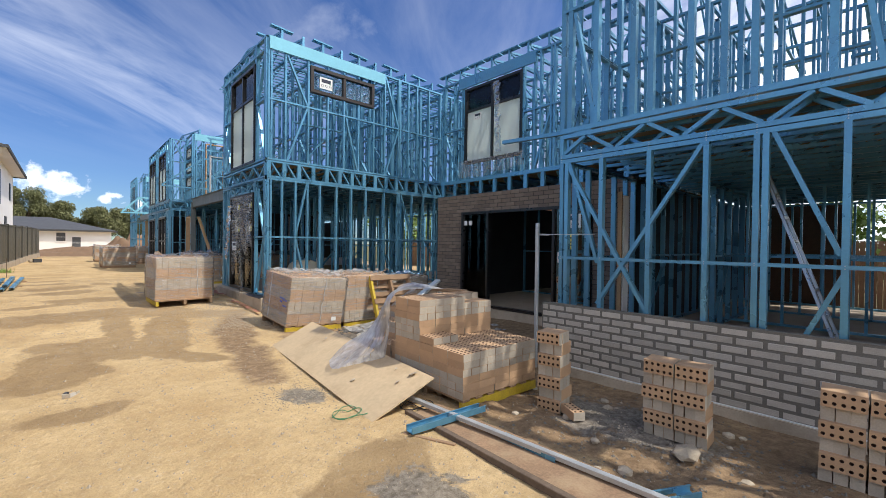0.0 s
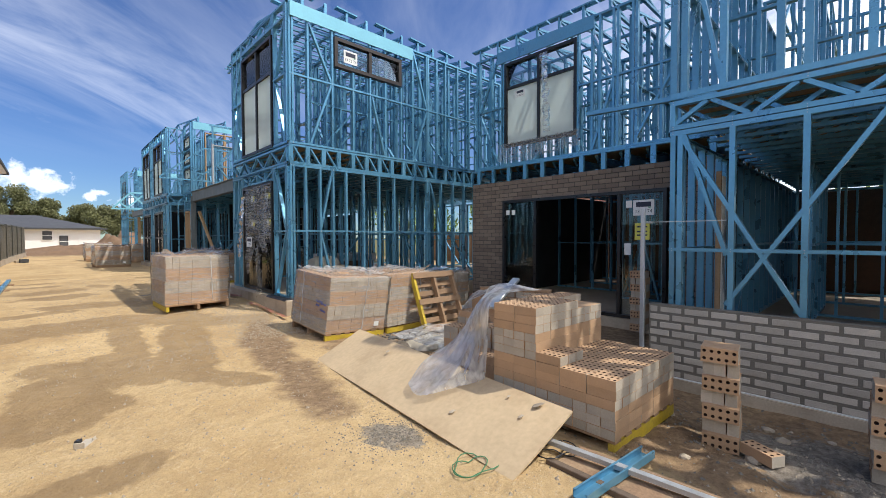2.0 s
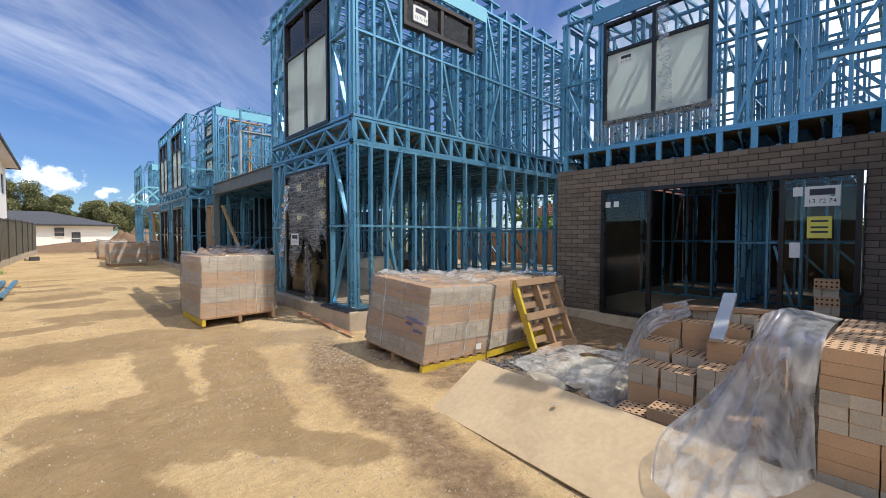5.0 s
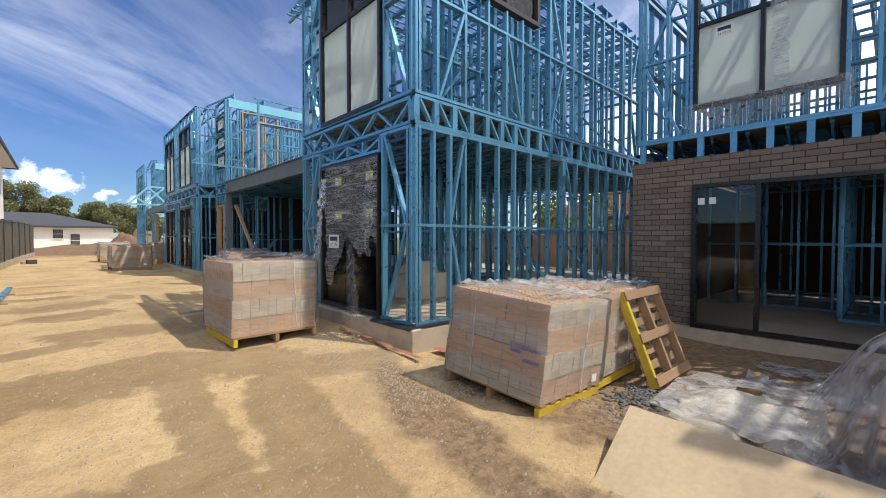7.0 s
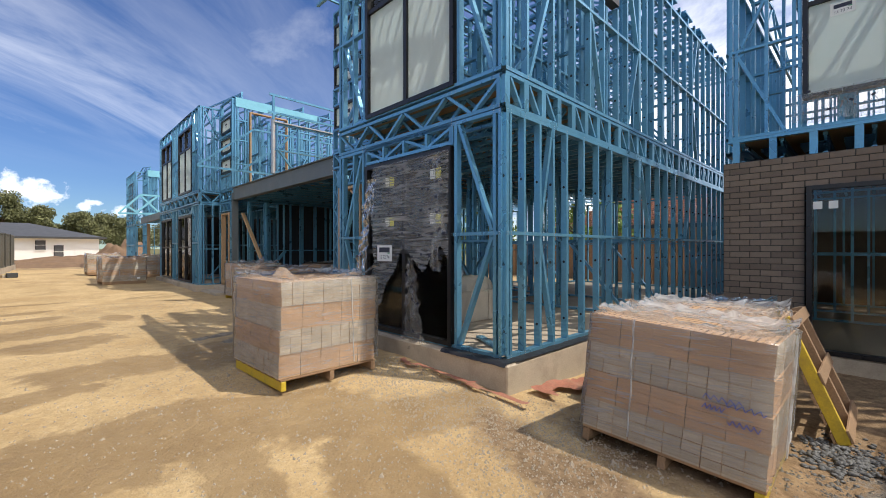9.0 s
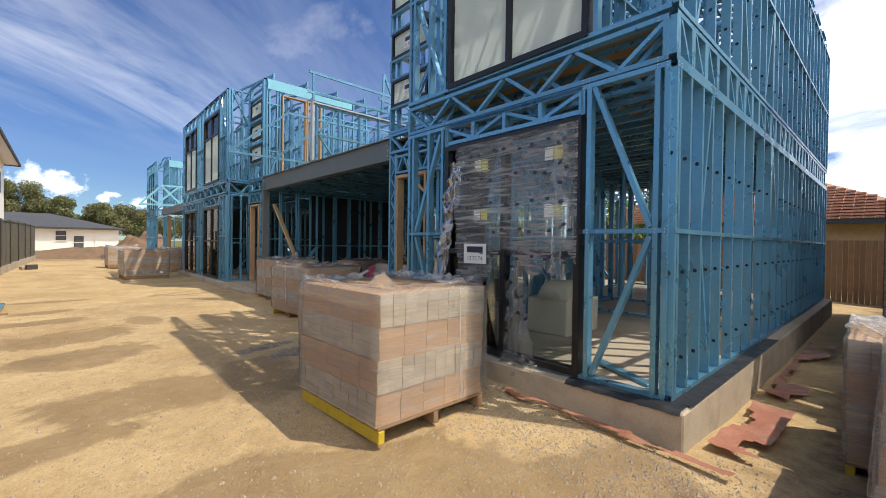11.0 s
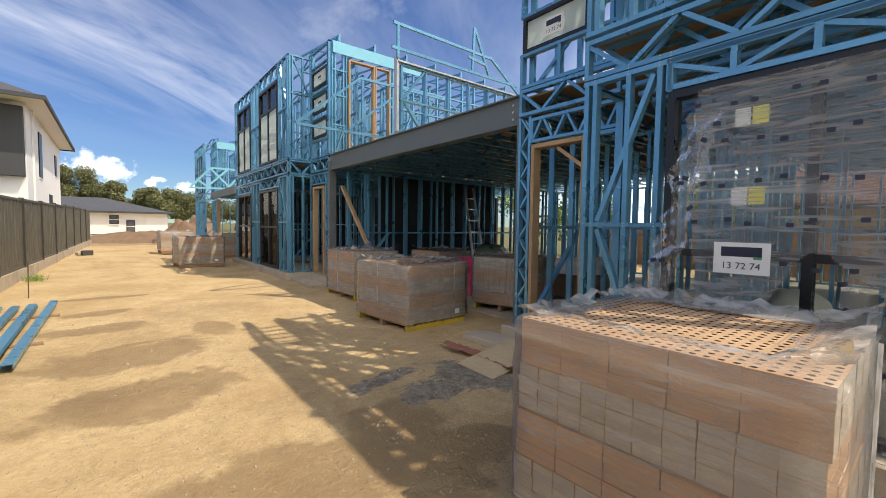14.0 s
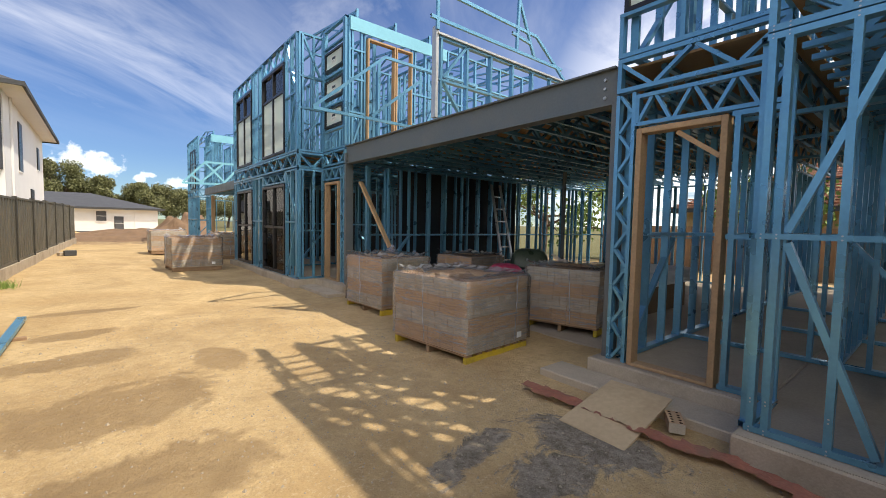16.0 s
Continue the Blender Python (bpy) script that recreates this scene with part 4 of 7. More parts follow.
# ---- third unit ----
a_s = Plane((3.98, 19.7), (1, 0, 0), SOUTH)
framed(a_s, L1 + " beside the balcony", 6.0, 3.26, 5.97, [0.02, 0.09, 0.3, 0.38, 1.62, 1.7, 2.0, 2.35] + rows(2.7, 6.0, 0.45), (4.0, 4.7, 5.3), ((1.72, 3.3, 2.3, 4.6), (0.1, 3.3, 0.34, 4.0)), holes=((0.4, 1.6, 3.26, 5.62),))
tagged(cube("lintel_band", BAND, 4.0, 6.6, 19.63, 19.658, 5.68, 5.95), "pale blue folded steel lintel sheet", "lintel", kind="structure")
door_frame(Plane((3.98, 19.66), (1, 0, 0), SOUTH), 0.42, 1.12, 3.27, 5.6, "pine balcony door frame", brace=False, t=0.035)
door_frame(Plane((3.98, 19.66), (1, 0, 0), SOUTH), 1.14, 1.58, 3.27, 5.6, "pine sidelight frame by the balcony", brace=False, t=0.035)
a_e = Plane((3.95, 19.7), (0, 1, 0), WEST)
framed(a_e, "blue steel frame holding three small windows", 1.15, 3.26, 5.97, [0.02, 0.09, 1.06, 1.12], (3.7, 4.25, 4.9, 5.55), holes=((0.1, 1.05, 3.78, 4.2), (0.1, 1.05, 4.35, 4.8), (0.1, 1.05, 4.98, 5.4)))
for z in (3.78, 4.4, 5.02):
    window(a_e, "small black-framed window under white film", 0.12, 1.03, z, z + 0.42, (), (), filmed=(0,), fw=0.04)
door_frame(a_e, 0.28, 0.98, 0.34, 2.55, DOORL, brace=False)
lattice(a_e, "narrow blue lattice post beside the second entry door", 0.02, 0.2, 0.34, 2.9, 0.19, upright=True, w=0.035)
lattice(a_e, "blue lattice over the second entry door", 0.0, 1.15, 2.6, 2.88, 0.17, w=0.035)
lattice(a_e, "blue floor edge lattice over the second entry", 0.0, 1.15, 2.92, 3.24, 0.3)
a_b = Plane((3.35, 20.86), (1, 0, 0), SOUTH)
framed(a_b, L1 + " at the side of the bay", 0.6, 0.34, 2.85, [0.02, 0.09, 0.35, 0.57], (1.45,))
lattice(a_b, "blue floor edge lattice at the bay's side", 0.0, 0.6, 2.86, 3.22, 0.3)
framed(a_b, L1 + " at the side of the bay", 0.6, 3.24, 5.85, [0.02, 0.09, 0.35, 0.57], (4.2, 4.9), ((0.1, 3.3, 0.5, 4.15), (0.5, 4.95, 0.1, 5.8)))
a_w = Plane((3.35, 20.86), (0, 1, 0), WEST)
HW = ((0.8, 2.55), (3.6, 5.3))
for z0, z1, wz0, wz1, tr in ((0.34, 2.85, 0.36, 2.55, 1.5), (3.24, 5.85, 3.3, 5.4, 4.75)):
    framed(a_w, L1 + " with two tall windows", 5.8, z0, z1, [0.02, 0.09, 0.4, 0.76, 2.6, 2.9, 2.97, 3.3, 3.55, 5.35, 5.6, 5.77], (z0 + 1.3,), ((0.1, z0 + 1.3, 0.74, z1), (0.1, z0 + 1.3, 0.74, z0)),
           holes=tuple((a - 0.02, b + 0.02, wz0 - 0.05, wz1 + 0.02) for a, b in HW))
    for a, b in HW:
        window(a_w, "tall black-framed window of the third unit", a, b, wz0, wz1, ((a + b) / 2,), (tr,), filmed=(0,) if z0 > 1 else (), dep=0.06)
        lattice(a_w, "blue lattice over a window", a, b, wz1 + 0.03, z1, 0.28)
lattice(a_w, "blue floor edge lattice", 0.0, 5.8, 2.88, 3.22, 0.34)
a_n = Plane((3.35, 26.66), (1, 0, 0), SOUTH)
framed(a_n, L1, 6.0, 3.24, 5.85, rows(0.05, 5.9, 0.5), (4.5,))

# balcony dividing frame and temporary rails
bal = Plane((3.9, 16.55), (1, 0, 0), SOUTH)
framed(bal, "blue steel balcony dividing frame capped with grey metal", 6.6, 3.28, 4.5, rows(0.05, 6.5, 0.55), (3.85,), ((0.1, 3.9, 0.55, 4.45), (0.1, 3.85, 0.55, 3.3), (5.0, 4.45, 5.5, 3.3)), name="balcony_frame")
tagged(cube("capping_board", ZINC, 3.86, 10.6, 16.48, 16.6, 4.5, 4.53), "pale grey capping strip on the balcony frame", "board", kind="structure")
tagged(cube("end_post", ZINC, 3.83, 3.88, 16.5, 16.6, 3.27, 4.62), "grey end post of the balcony frame", "post", kind="structure")


def rail(label, pts, r=0.022, name="guard_rail"):
    th = thing(name, label, "guard rail", pose(*pts[0]))
    o = Vector(pts[0])
    for a, b in zip(pts, pts[1:]):
        bm = bmesh.new(); bar(bm, Vector(a) - o, Vector(b) - o, r * 2, r * 2, (0, 1, 0)); part("tube", bm, STEEL, th, bevel=0.005)
    return th


TRUSS = "pale blue truncated roof truss standing on the balcony"


def stood_truss(label, y, lines, name="stood_truss", wide=0.05):
    """A truss stood on edge: straight members between points (x, z)."""
    th = thing(name, label, "roof truss", pose(lines[0][0], y, lines[0][1]))
    o = Vector((lines[0][0], y, lines[0][1]))
    for x0, z0, x1, z1 in lines:
        # wide trusses take the pale sheet colour to look sunlit
        member(th, "truss_member", Vector((x0, y, z0)) - o, Vector((x1, y, z1)) - o, wide, 0.04, SOUTH, BAND if wide > 0.06 else None)
    return th


stood_truss(TRUSS, 18.3, [(2.66, 3.55, 6.4, 3.55), (2.66, 3.57, 4.03, 4.72), (4.03, 4.72, 6.4, 4.72), (3.76, 3.6, 4.88, 4.5), (5.4, 3.28, 5.4, 3.53), (6.35, 3.28, 6.35, 4.7)])
stood_truss(TRUSS, 16.5, [(3.72, 4.72, 6.95, 4.72), (3.75, 5.15, 6.16, 5.12), (6.16, 5.12, 7.1, 4.5), (3.85, 4.56, 3.85, 5.13), (5.62, 4.72, 5.66, 5.62), (5.66, 5.62, 6.1, 4.74), (5.5, 5.0, 6.0, 4.95)])

# ---- farther units ----
bm = bmesh.new(); box(bm, 3.95, 3.97, 26.7, 35.55, 2.9, 3.22); box(bm, 3.9, 4.05, 26.7, 35.55, 2.88, 2.898)
tagged(part("steel_beam", bm, GREY_STEEL), "grey steel beam over the next garage", "beam", kind="structure")
deck(4.1, 12.0, 26.7, 35.3, 2.92, 3.2, 0.8, "blue steel floor trusses over the next garage")
f_w = Plane((3.85, 36.7), (0, 1, 0), WEST)
f_e = Plane((4.27, 35.6), (0, 1, 0), WEST)
f_s = Plane((4.25, 35.6), (1, 0, 0), SOUTH)
f_b = Plane((3.85, 36.7), (1, 0, 0), SOUTH)
for z0, z1 in ((0.34, 2.85), (3.24, 6.0)):
    framed(f_w, L1 + " of the last unit", 3.3, z0, z1, rows(0.05, 3.25, 0.4), (z0 + 1.3,), ((0.1, z0, 0.6, z0 + 1.3),))
    framed(f_e, L1 + " of the last unit", 1.1, z0, z1, rows(0.05, 1.05, 0.35), (z0 + 0.6, z0 + 1.3, z0 + 1.9))
    framed(f_b, L1 + " of the last unit", 0.4, z0, z1, [0.03, 0.37], (z0 + 1.3,))
framed(f_s, L1 + " of the last unit", 6.0, 3.24, 6.0, rows(0.05, 5.9, 0.45), (4.54,), ((0.1, 3.3, 0.5, 4.5),))
lattice(f_w, "blue floor edge lattice of the last unit", 0, 3.3, 2.88, 3.22, 0.4)
lattice(f_e, "blue floor edge lattice of the last unit", 0, 1.1, 2.88, 3.22, 0.3)
lattice(f_b, "blue floor edge lattice of the last unit", 0, 0.4, 2.88, 3.22, 0.2)
plank((4.3, 35.5, 0.2), (4.3, 35.5, 2.88), 0.14, 0.14, "brown timber post under the last unit's beam", TIMBER, "timber_post")
window(f_w, "tall black-framed window of the last unit", 0.7, 2.2, 3.3, 5.4, (1.45,), (4.7,), filmed=(0,))
tagged(cube("lintel_band", BAND, 4.27, 6.6, 35.53, 35.558, 5.62, 5.98), "pale blue folded steel lintel sheet", "lintel", kind="structure")
stood_truss("roof truss coloured pale as if sunlit, standing over the track", 33.6, [(2.7, 3.3, 5.4, 3.36), (3.62, 4.32, 5.4, 4.33), (2.78, 3.35, 3.64, 4.3), (3.05, 3.72, 3.55, 3.34), (3.45, 3.36, 4.4, 4.3), (3.64, 4.3, 4.55, 3.36), (4.4, 3.38, 5.2, 4.3), (5.3, 3.1, 5.3, 4.4)], name="roof_truss", wide=0.09)
partition(6.5, 35.7, 0, 4.2, 0.345, 2.85, 0.5)
partition(4.7, 35.7, 0, 4.2, 3.27, 5.95, 0.4)
partition(5.8, 35.7, 0, 4.2, 3.27, 5.95, 0.4)
partition(7.2, 35.7, 0, 4.2, 3.27, 5.95, 0.4)
partition(4.0, 38.0, 1, 5.0, 3.27, 5.95, 0.4)
partition(3.9, 39.95, 1, 6.0, 3.27, 5.95, 0.45)
partition(3.9, 39.95, 1, 6.0, 0.345, 2.85, 0.45)

# ---- brick unit with the sliding door ----


def brick_mesh(name, material, l, d, h, holes=False, worn=0.004):
    bm = bmesh.new()
    if not holes:
        box(bm, -l / 2, l / 2, -d / 2, d / 2, 0, h)
        bmesh.ops.bevel(bm, geom=bm.edges[:], offset=worn, segments=1, affect="EDGES")
    return to_mesh(name, bm, material)


def brick_wall(label, pl, length, z0, z1, holes, body_d, mats, name, course=0.086, bl=0.24, gap=0.01, recess=0.007, slop=0.0):
    """Bricks one by one on a recessed mortar body; holes (s0, s1, z0, z1) are left open."""
    th = thing(name, label, "brick wall", pose(*pl.at(0, z0)), kind="structure")
    base = pl.at(0, z0)
    bm = bmesh.new()
    cuts = sorted({0, length, *[h[0] for h in holes], *[h[1] for h in holes]})
    for a, b in zip(cuts, cuts[1:]):
        zs = [(z0, z1)]
        for h in holes:
            if h[0] <= a and b <= h[1]:
                zs = [q for lo, hi in zs for q in ((lo, min(hi, h[2])), (max(lo, h[3]), hi)) if q[1] - q[0] > 0.01]
        for lo, hi in zs:
            local_box(bm, pl, base, a, b, lo, hi - 0.002, -body_d, -recess)
    part("mortar", bm, mats[1], th, "recessed mortar")
    cache = {}
    rng = random.Random(7)
    k = round((z1 - z0) / course)
    ch = (z1 - z0) / k
    rot = Matrix((( pl.u.x, -pl.n.x, 0, 0), (pl.u.y, -pl.n.y, 0, 0), (0, 0, 1, 0), (0, 0, 0, 1)))
    for c in range(k):
        za, zb = z0 + c * ch, z0 + (c + 1) * ch
        spans = [(0, length)]
        for h in holes:
            if h[2] < (za + zb) / 2 < h[3]:
                spans = [q for lo, hi in spans for q in ((lo, min(hi, h[0])), (max(lo, h[1]), hi)) if q[1] - q[0] > 0.02]
        s = -bl / 2 * (c % 2)
        while s < length:
            for lo, hi in spans:
                a, b = max(s, lo), min(s + bl, hi)
                if b - a > 0.04:
                    L = round(b - a - gap - rng.choice((0, 0.004, 0.01)) * (gap > 0.012), 3)
                    if L not in cache:
                        cache[L] = brick_mesh("brick", mats[0], L, 0.1, ch - gap)
                    ob = new("brick", cache[L])
                    ob.parent = th
                    p = pl.at((a + b) / 2, za, -0.05 + rng.uniform(-0.003, 0.003)) - base
                    ob.matrix_basis = Matrix.Translation(p) @ rot @ pose(0, 0, 0, 0, rng.uniform(-slop, slop), 0)
            s += bl
    return th


C_W = Plane((7.15, 3.05), (0, 1, 0), WEST)
th = thing("floor_edge_frame", "blue steel joist ends on the brick wall", "floor frame", pose(7.22, 3.05, 2.7))
for s in rows(0.15, 4.85, 0.42):
    member(th, "joist_end", (0.0, s, 0.0), (0.0, s, 0.31), 0.085, 0.06, WEST)
member(th, "rim", (0, 0, 0.33), (0, 4.95, 0.33), 0.04, 0.08, WEST)
for s in rows(0.15, 4.85, 0.42):
    member(th, "joist", (0.03, s, 0.16), (1.2, s, 0.16), 0.05, 0.28, (0, 1, 0))
c_u = Plane((7.25, 3.05), (0, 1, 0), WEST)
framed(c_u, L1 + " over the brick wall", 4.95, 3.06, 5.55, [0.05, 0.3, 0.62, 0.9, 1.3, 1.36, 1.62, 1.7, 1.95, 2.1, 2.38, 4.14, 4.2, 4.5, 4.85, 4.92], (4.35,), ((1.7, 4.3, 2.1, 3.1), (2.1, 5.2, 1.75, 4.4), (4.85, 4.3, 4.3, 3.1), (4.3, 5.5, 4.8, 4.4), (0.1, 5.3, 1.3, 3.2)), holes=((2.4, 4.12, 3.08, 5.27),))
tagged(cube("lintel_band", STEEL, 7.17, 7.205, 5.1, 7.35, 5.29, 5.54), "blue folded steel lintel sheet", "lintel", kind="structure")
window(c_u, "upper window with a black frame and white film", 2.4, 4.11, 3.46, 5.26, (3.25,), (4.72,), filmed=(0,), dep=0.06)
c_n = Plane((7.25, 8.0), (1, 0, 0), (0, 1, 0))
framed(c_n, L1, 5.5, 3.06, 5.55, rows(0.05, 5.4, 0.45), (4.35,))
# sliding door
sl = Plane((7.13, 3.05), (0, 1, 0), WEST)
sd = window(sl, "black-framed glass sliding door, one leaf open, in the brick wall", 0.75, 4.06, 0.09, 2.28, (1.52, 3.24), (), name="sliding_door", dep=0.06)
for ob in [o for o in sd.children if o.name.startswith("pane")][1:2]:
    bpy.data.objects.remove(ob)

# ---- near unit ----
D_W = Plane((4.87, -6.0), (0, 1, 0), WEST)


def dy(y):
    return y + 6.0


framed(D_W, "blue galvanised steel wall frame with long diagonal braces", 9.03, 0.12, 2.63, [dy(v) for v in (3.0, 2.93, 2.46, 1.9, 1.34, 0.92, 0.85, 0.3, -0.25, -0.8, -1.4, -2.0, -2.7, -3.4, -4.1, -4.9, -5.7)], (1.35,),
       ((dy(2.95), 2.6, dy(1.9), 0.75), (dy(1.36), 2.6, dy(2.5), 0.8), (dy(2.9), 2.6, dy(2.5), 1.3), (dy(0.8), 2.6, dy(0.33), 1.45), (dy(0.3), 1.3, dy(0.55), 0.72)), w=0.05)
lattice(D_W, "blue steel floor edge lattice over the near unit", 0.0, 9.03, 2.64, 2.95, 0.36, w=0.05)
framed(D_W, "tall blue steel upper wall frame", 9.03, 2.97, 5.6, [dy(v) for v in (3.0, 2.9, 2.55, 2.1, 1.9, 1.5, 1.2, 0.95, 0.85, 0.4, 0.0, -0.5, -1.0, -1.6, -2.2, -2.8, -3.5, -4.2, -5.0, -5.8)], (4.55,), ((dy(2.85), 4.5, dy(2.55), 3.0), (dy(0.5), 5.5, dy(0.1), 3.0)), w=0.06)
jut = thing("jutting_rail", "blue steel rail jutting past the floor edge", "steel rail", pose(4.87, 2.6, 2.97))
member(jut, "rail", (0, 0, 0), (0, 1.42, 0.07), 0.05, 0.06, WEST)
D_N = Plane((4.87, 3.02), (1, 0, 0), (0, 1, 0))
framed(D_N, "blue steel return wall frame", 2.25, 0.12, 2.63, [0.1, 0.35, 0.7, 1.1, 1.5, 1.9, 2.2], (1.35,))
framed(D_N, "blue steel upper return wall frame", 7.0, 2.97, 5.6, [0.05, 0.15, 0.4, 0.8, 1.2, 1.6, 2.0, 2.3] + rows(2.7, 6.9, 0.45), (4.3,), ((0.2, 3.0, 0.75, 4.3),))

# ---- inside partitions ----
# second unit, below and above
for x, y, ux, n in ((5.4, 11.0, 0, 2.6), (6.9, 9.3, 0, 3.6), (8.8, 9.4, 0, 3.8), (3.9, 13.5, 1, 8.9), (5.5, 12.1, 1, 4.0), (12.8, 9.1, 0, 4.4)):
    partition(x, y, ux, n, 0.345, 2.88)
for x, y, ux, n in ((4.9, 10.4, 0, 3.0), (6.6, 9.3, 0, 3.6), (8.3, 9.3, 0, 4.0), (3.9, 13.5, 1, 8.9), (5.0, 11.5, 1, 5.0), (10.4, 9.2, 0, 4.2), (12.8, 9.1, 0, 4.4)):
    partition(x, y, ux, n, 3.28, 5.88, 0.5)
# garage
partition(12.8, 13.8, 0, 5.6, 0.17, 2.88, 0.5, (1.4,))
partition(4.3, 19.4, 1, 8.6, 0.17, 2.88, 0.4, (1.4,))
partition(4.2, 19.3, 1, 8.6, 0.17, 2.88, 0.55, (1.4,))
partition(9.0, 16.6, 1, 3.8, 0.17, 2.88, 0.5, (1.4,))
# third unit
for x, y, ux, n in ((5.5, 21.0, 0, 5.5), (7.5, 20.5, 0, 5.5), (4.2, 23.6, 1, 5.0)):
    partition(x, y, ux, n, 0.345, 2.85, 0.5)
    partition(x, y, ux, n, 3.27, 5.85, 0.5)
# brick unit and near unit
for x, y, ux, n in ((10.5, 3.2, 0, 4.6), (9.6, 5.6, 1, 3.0), (9.4, 4.6, 0, 1.0), (13.6, 3.0, 0, 5.0), (12.0, 4.0, 0, 3.6)):
    partition(x, y, ux, n, 0.09, 2.68, 0.5)
    partition(x, y, ux, n, 3.05, 5.5, 0.5)
for x, y, ux, n in ((8.2, -2.5, 0, 3.0), (9.6, -4.5, 0, 7.0), (7.0, -1.6, 1, 4.5), (11.6, -4.5, 0, 7.0), (8.4, 2.2, 1, 2.6), (13.7, -5.0, 0, 8.0)):
    partition(x, y, ux, n, 0.11, 2.62, 0.55)
    partition(x, y, ux, n, 2.97, 5.5, 0.5)

partition(7.3, 2.96, 1, 6.4, 0.11, 2.62, 0.45)
# closer studs upstairs
for x, y, ux, n, z0, z1 in ((5.8, 9.2, 0, 3.9, 3.28, 5.88), (7.5, 9.2, 0, 4.0, 3.28, 5.88), (9.4, 9.2, 0, 4.0, 3.28, 5.88), (3.6, 12.2, 1, 9.0, 3.28, 5.88), (4.2, 10.3, 1, 3.4, 3.28, 5.88),
                         (8.3, 3.2, 0, 4.7, 3.05, 5.5), (9.5, 3.2, 0, 4.7, 3.05, 5.5), (7.6, 6.8, 1, 5.0, 3.05, 5.5), (7.6, 4.6, 1, 5.0, 3.05, 5.5), (11.4, 3.2, 0, 4.7, 3.05, 5.5),
                         (6.2, -4.0, 0, 6.9, 2.97, 5.5), (7.8, -4.0, 0, 6.9, 2.97, 5.5), (8.9, -4.0, 0, 6.9, 2.97, 5.5), (10.6, -4.0, 0, 6.9, 2.97, 5.5), (5.0, -0.6, 1, 6.0, 2.97, 5.5),
                         (4.9, 20.2, 0, 6.0, 3.27, 5.85), (6.5, 20.2, 0, 6.0, 3.27, 5.85), (4.0, 21.8, 1, 6.0, 3.27, 5.85)):
    partition(x, y, ux, n, z0, z1, 0.38)

# ---- roof trusses ----


def roof_truss(o, u, length, z, rise, label, heel=0.2, plate=True):
    """A low-pitched roof truss in one mesh, with its battens' ends over the heel."""
    bm = bmesh.new()
    u = Vector(u)
    n = Vector((-u.y, u.x, 0))
    o = Vector((o[0], o[1], z))

    def p(s, h):
        return u * s + Vector((0, 0, h))
    bar(bm, p(0, 0.025), p(length, 0.025), 0.045, 0.05, n)
    top = lambda s: heel + rise * (1 - abs(2 * s / length - 1))
    bar(bm, p(0.0, heel), p(length / 2, heel + rise), 0.045, 0.05, n)
    bar(bm, p(length / 2, heel + rise), p(length, heel), 0.045, 0.05, n)
    k = max(4, round(length / 0.8))
    for i in range(k):
        a, b = length * i / k, length * (i + 1) / k
        if i % 2:
            bar(bm, p(a, 0.04), p(b, top(b)), 0.035, 0.035, n)
        else:
            bar(bm, p(a, top(a)), p(b, 0.04), 0.035, 0.035, n)
    bar(bm, p(0.02, 0.0), p(0.02, heel + 0.06), 0.045, 0.05, n)
    for s in ((0.04, 0.9) if plate else ()):
        box(bm, -0.24, 0.24, -0.06, 0.06, 0, 0.03, Matrix.Translation(p(s, top(max(0, s)) + 0.05)) @ pose(0, 0, 0, 0, 4, 0) @ Matrix(((n.x, u.x, 0, 0), (n.y, u.y, 0, 0), (0, 0, 1, 0), (0, 0, 0, 1))))
    t = part("roof_truss", bm, STEEL)
    t.matrix_basis = Matrix.Translation(o)
    return tagged(t, label, "roof truss", group="roof trusses")


# battens added and trusses packed close to thicken the shadow on the track
for k, x in enumerate(rows(3.7, 12.4, 0.45)):
    tagged(cube("ceiling_batten", STEEL, 3.3, 12.7, 9.2 + k * 0.21, 9.24 + k * 0.21, 5.868, 5.895), "thin steel batten added to thicken the roof shadow", "batten", group="ceiling battens", kind="structure")
for k, x in enumerate(rows(3.5, 12.6, 0.47)):
    roof_truss((x, 9.1), (0, 1, 0), 4.5, 5.9, 0.35, "low blue steel roof truss on the second unit", 0.17, k % 2 == 0)
for x in rows(4.2, 10, 0.9):
    roof_truss((x, 19.72), (0, 1, 0), 6.8, 5.97, 0.4, "low blue steel roof truss on the third unit", 0.16, False)
for y in rows(3.3, 7.9, 0.5):
    roof_truss((7.25, y), (1, 0, 0), 6.2, 5.55, 0.5, "blue steel roof truss on the brick unit")
for y in rows(-5.5, 2.8, 0.6):
    roof_truss((4.87, y), (1, 0, 0), 8.5, 5.6, 0.9, "blue steel roof truss on the near unit")
for x in rows(4.4, 9.5, 1.0):
    roof_truss((x, 35.6), (0, 1, 0), 4.4, 6.0, 0.3, "low blue steel roof truss on the last unit", 0.16, False)

# ---- bricks ----


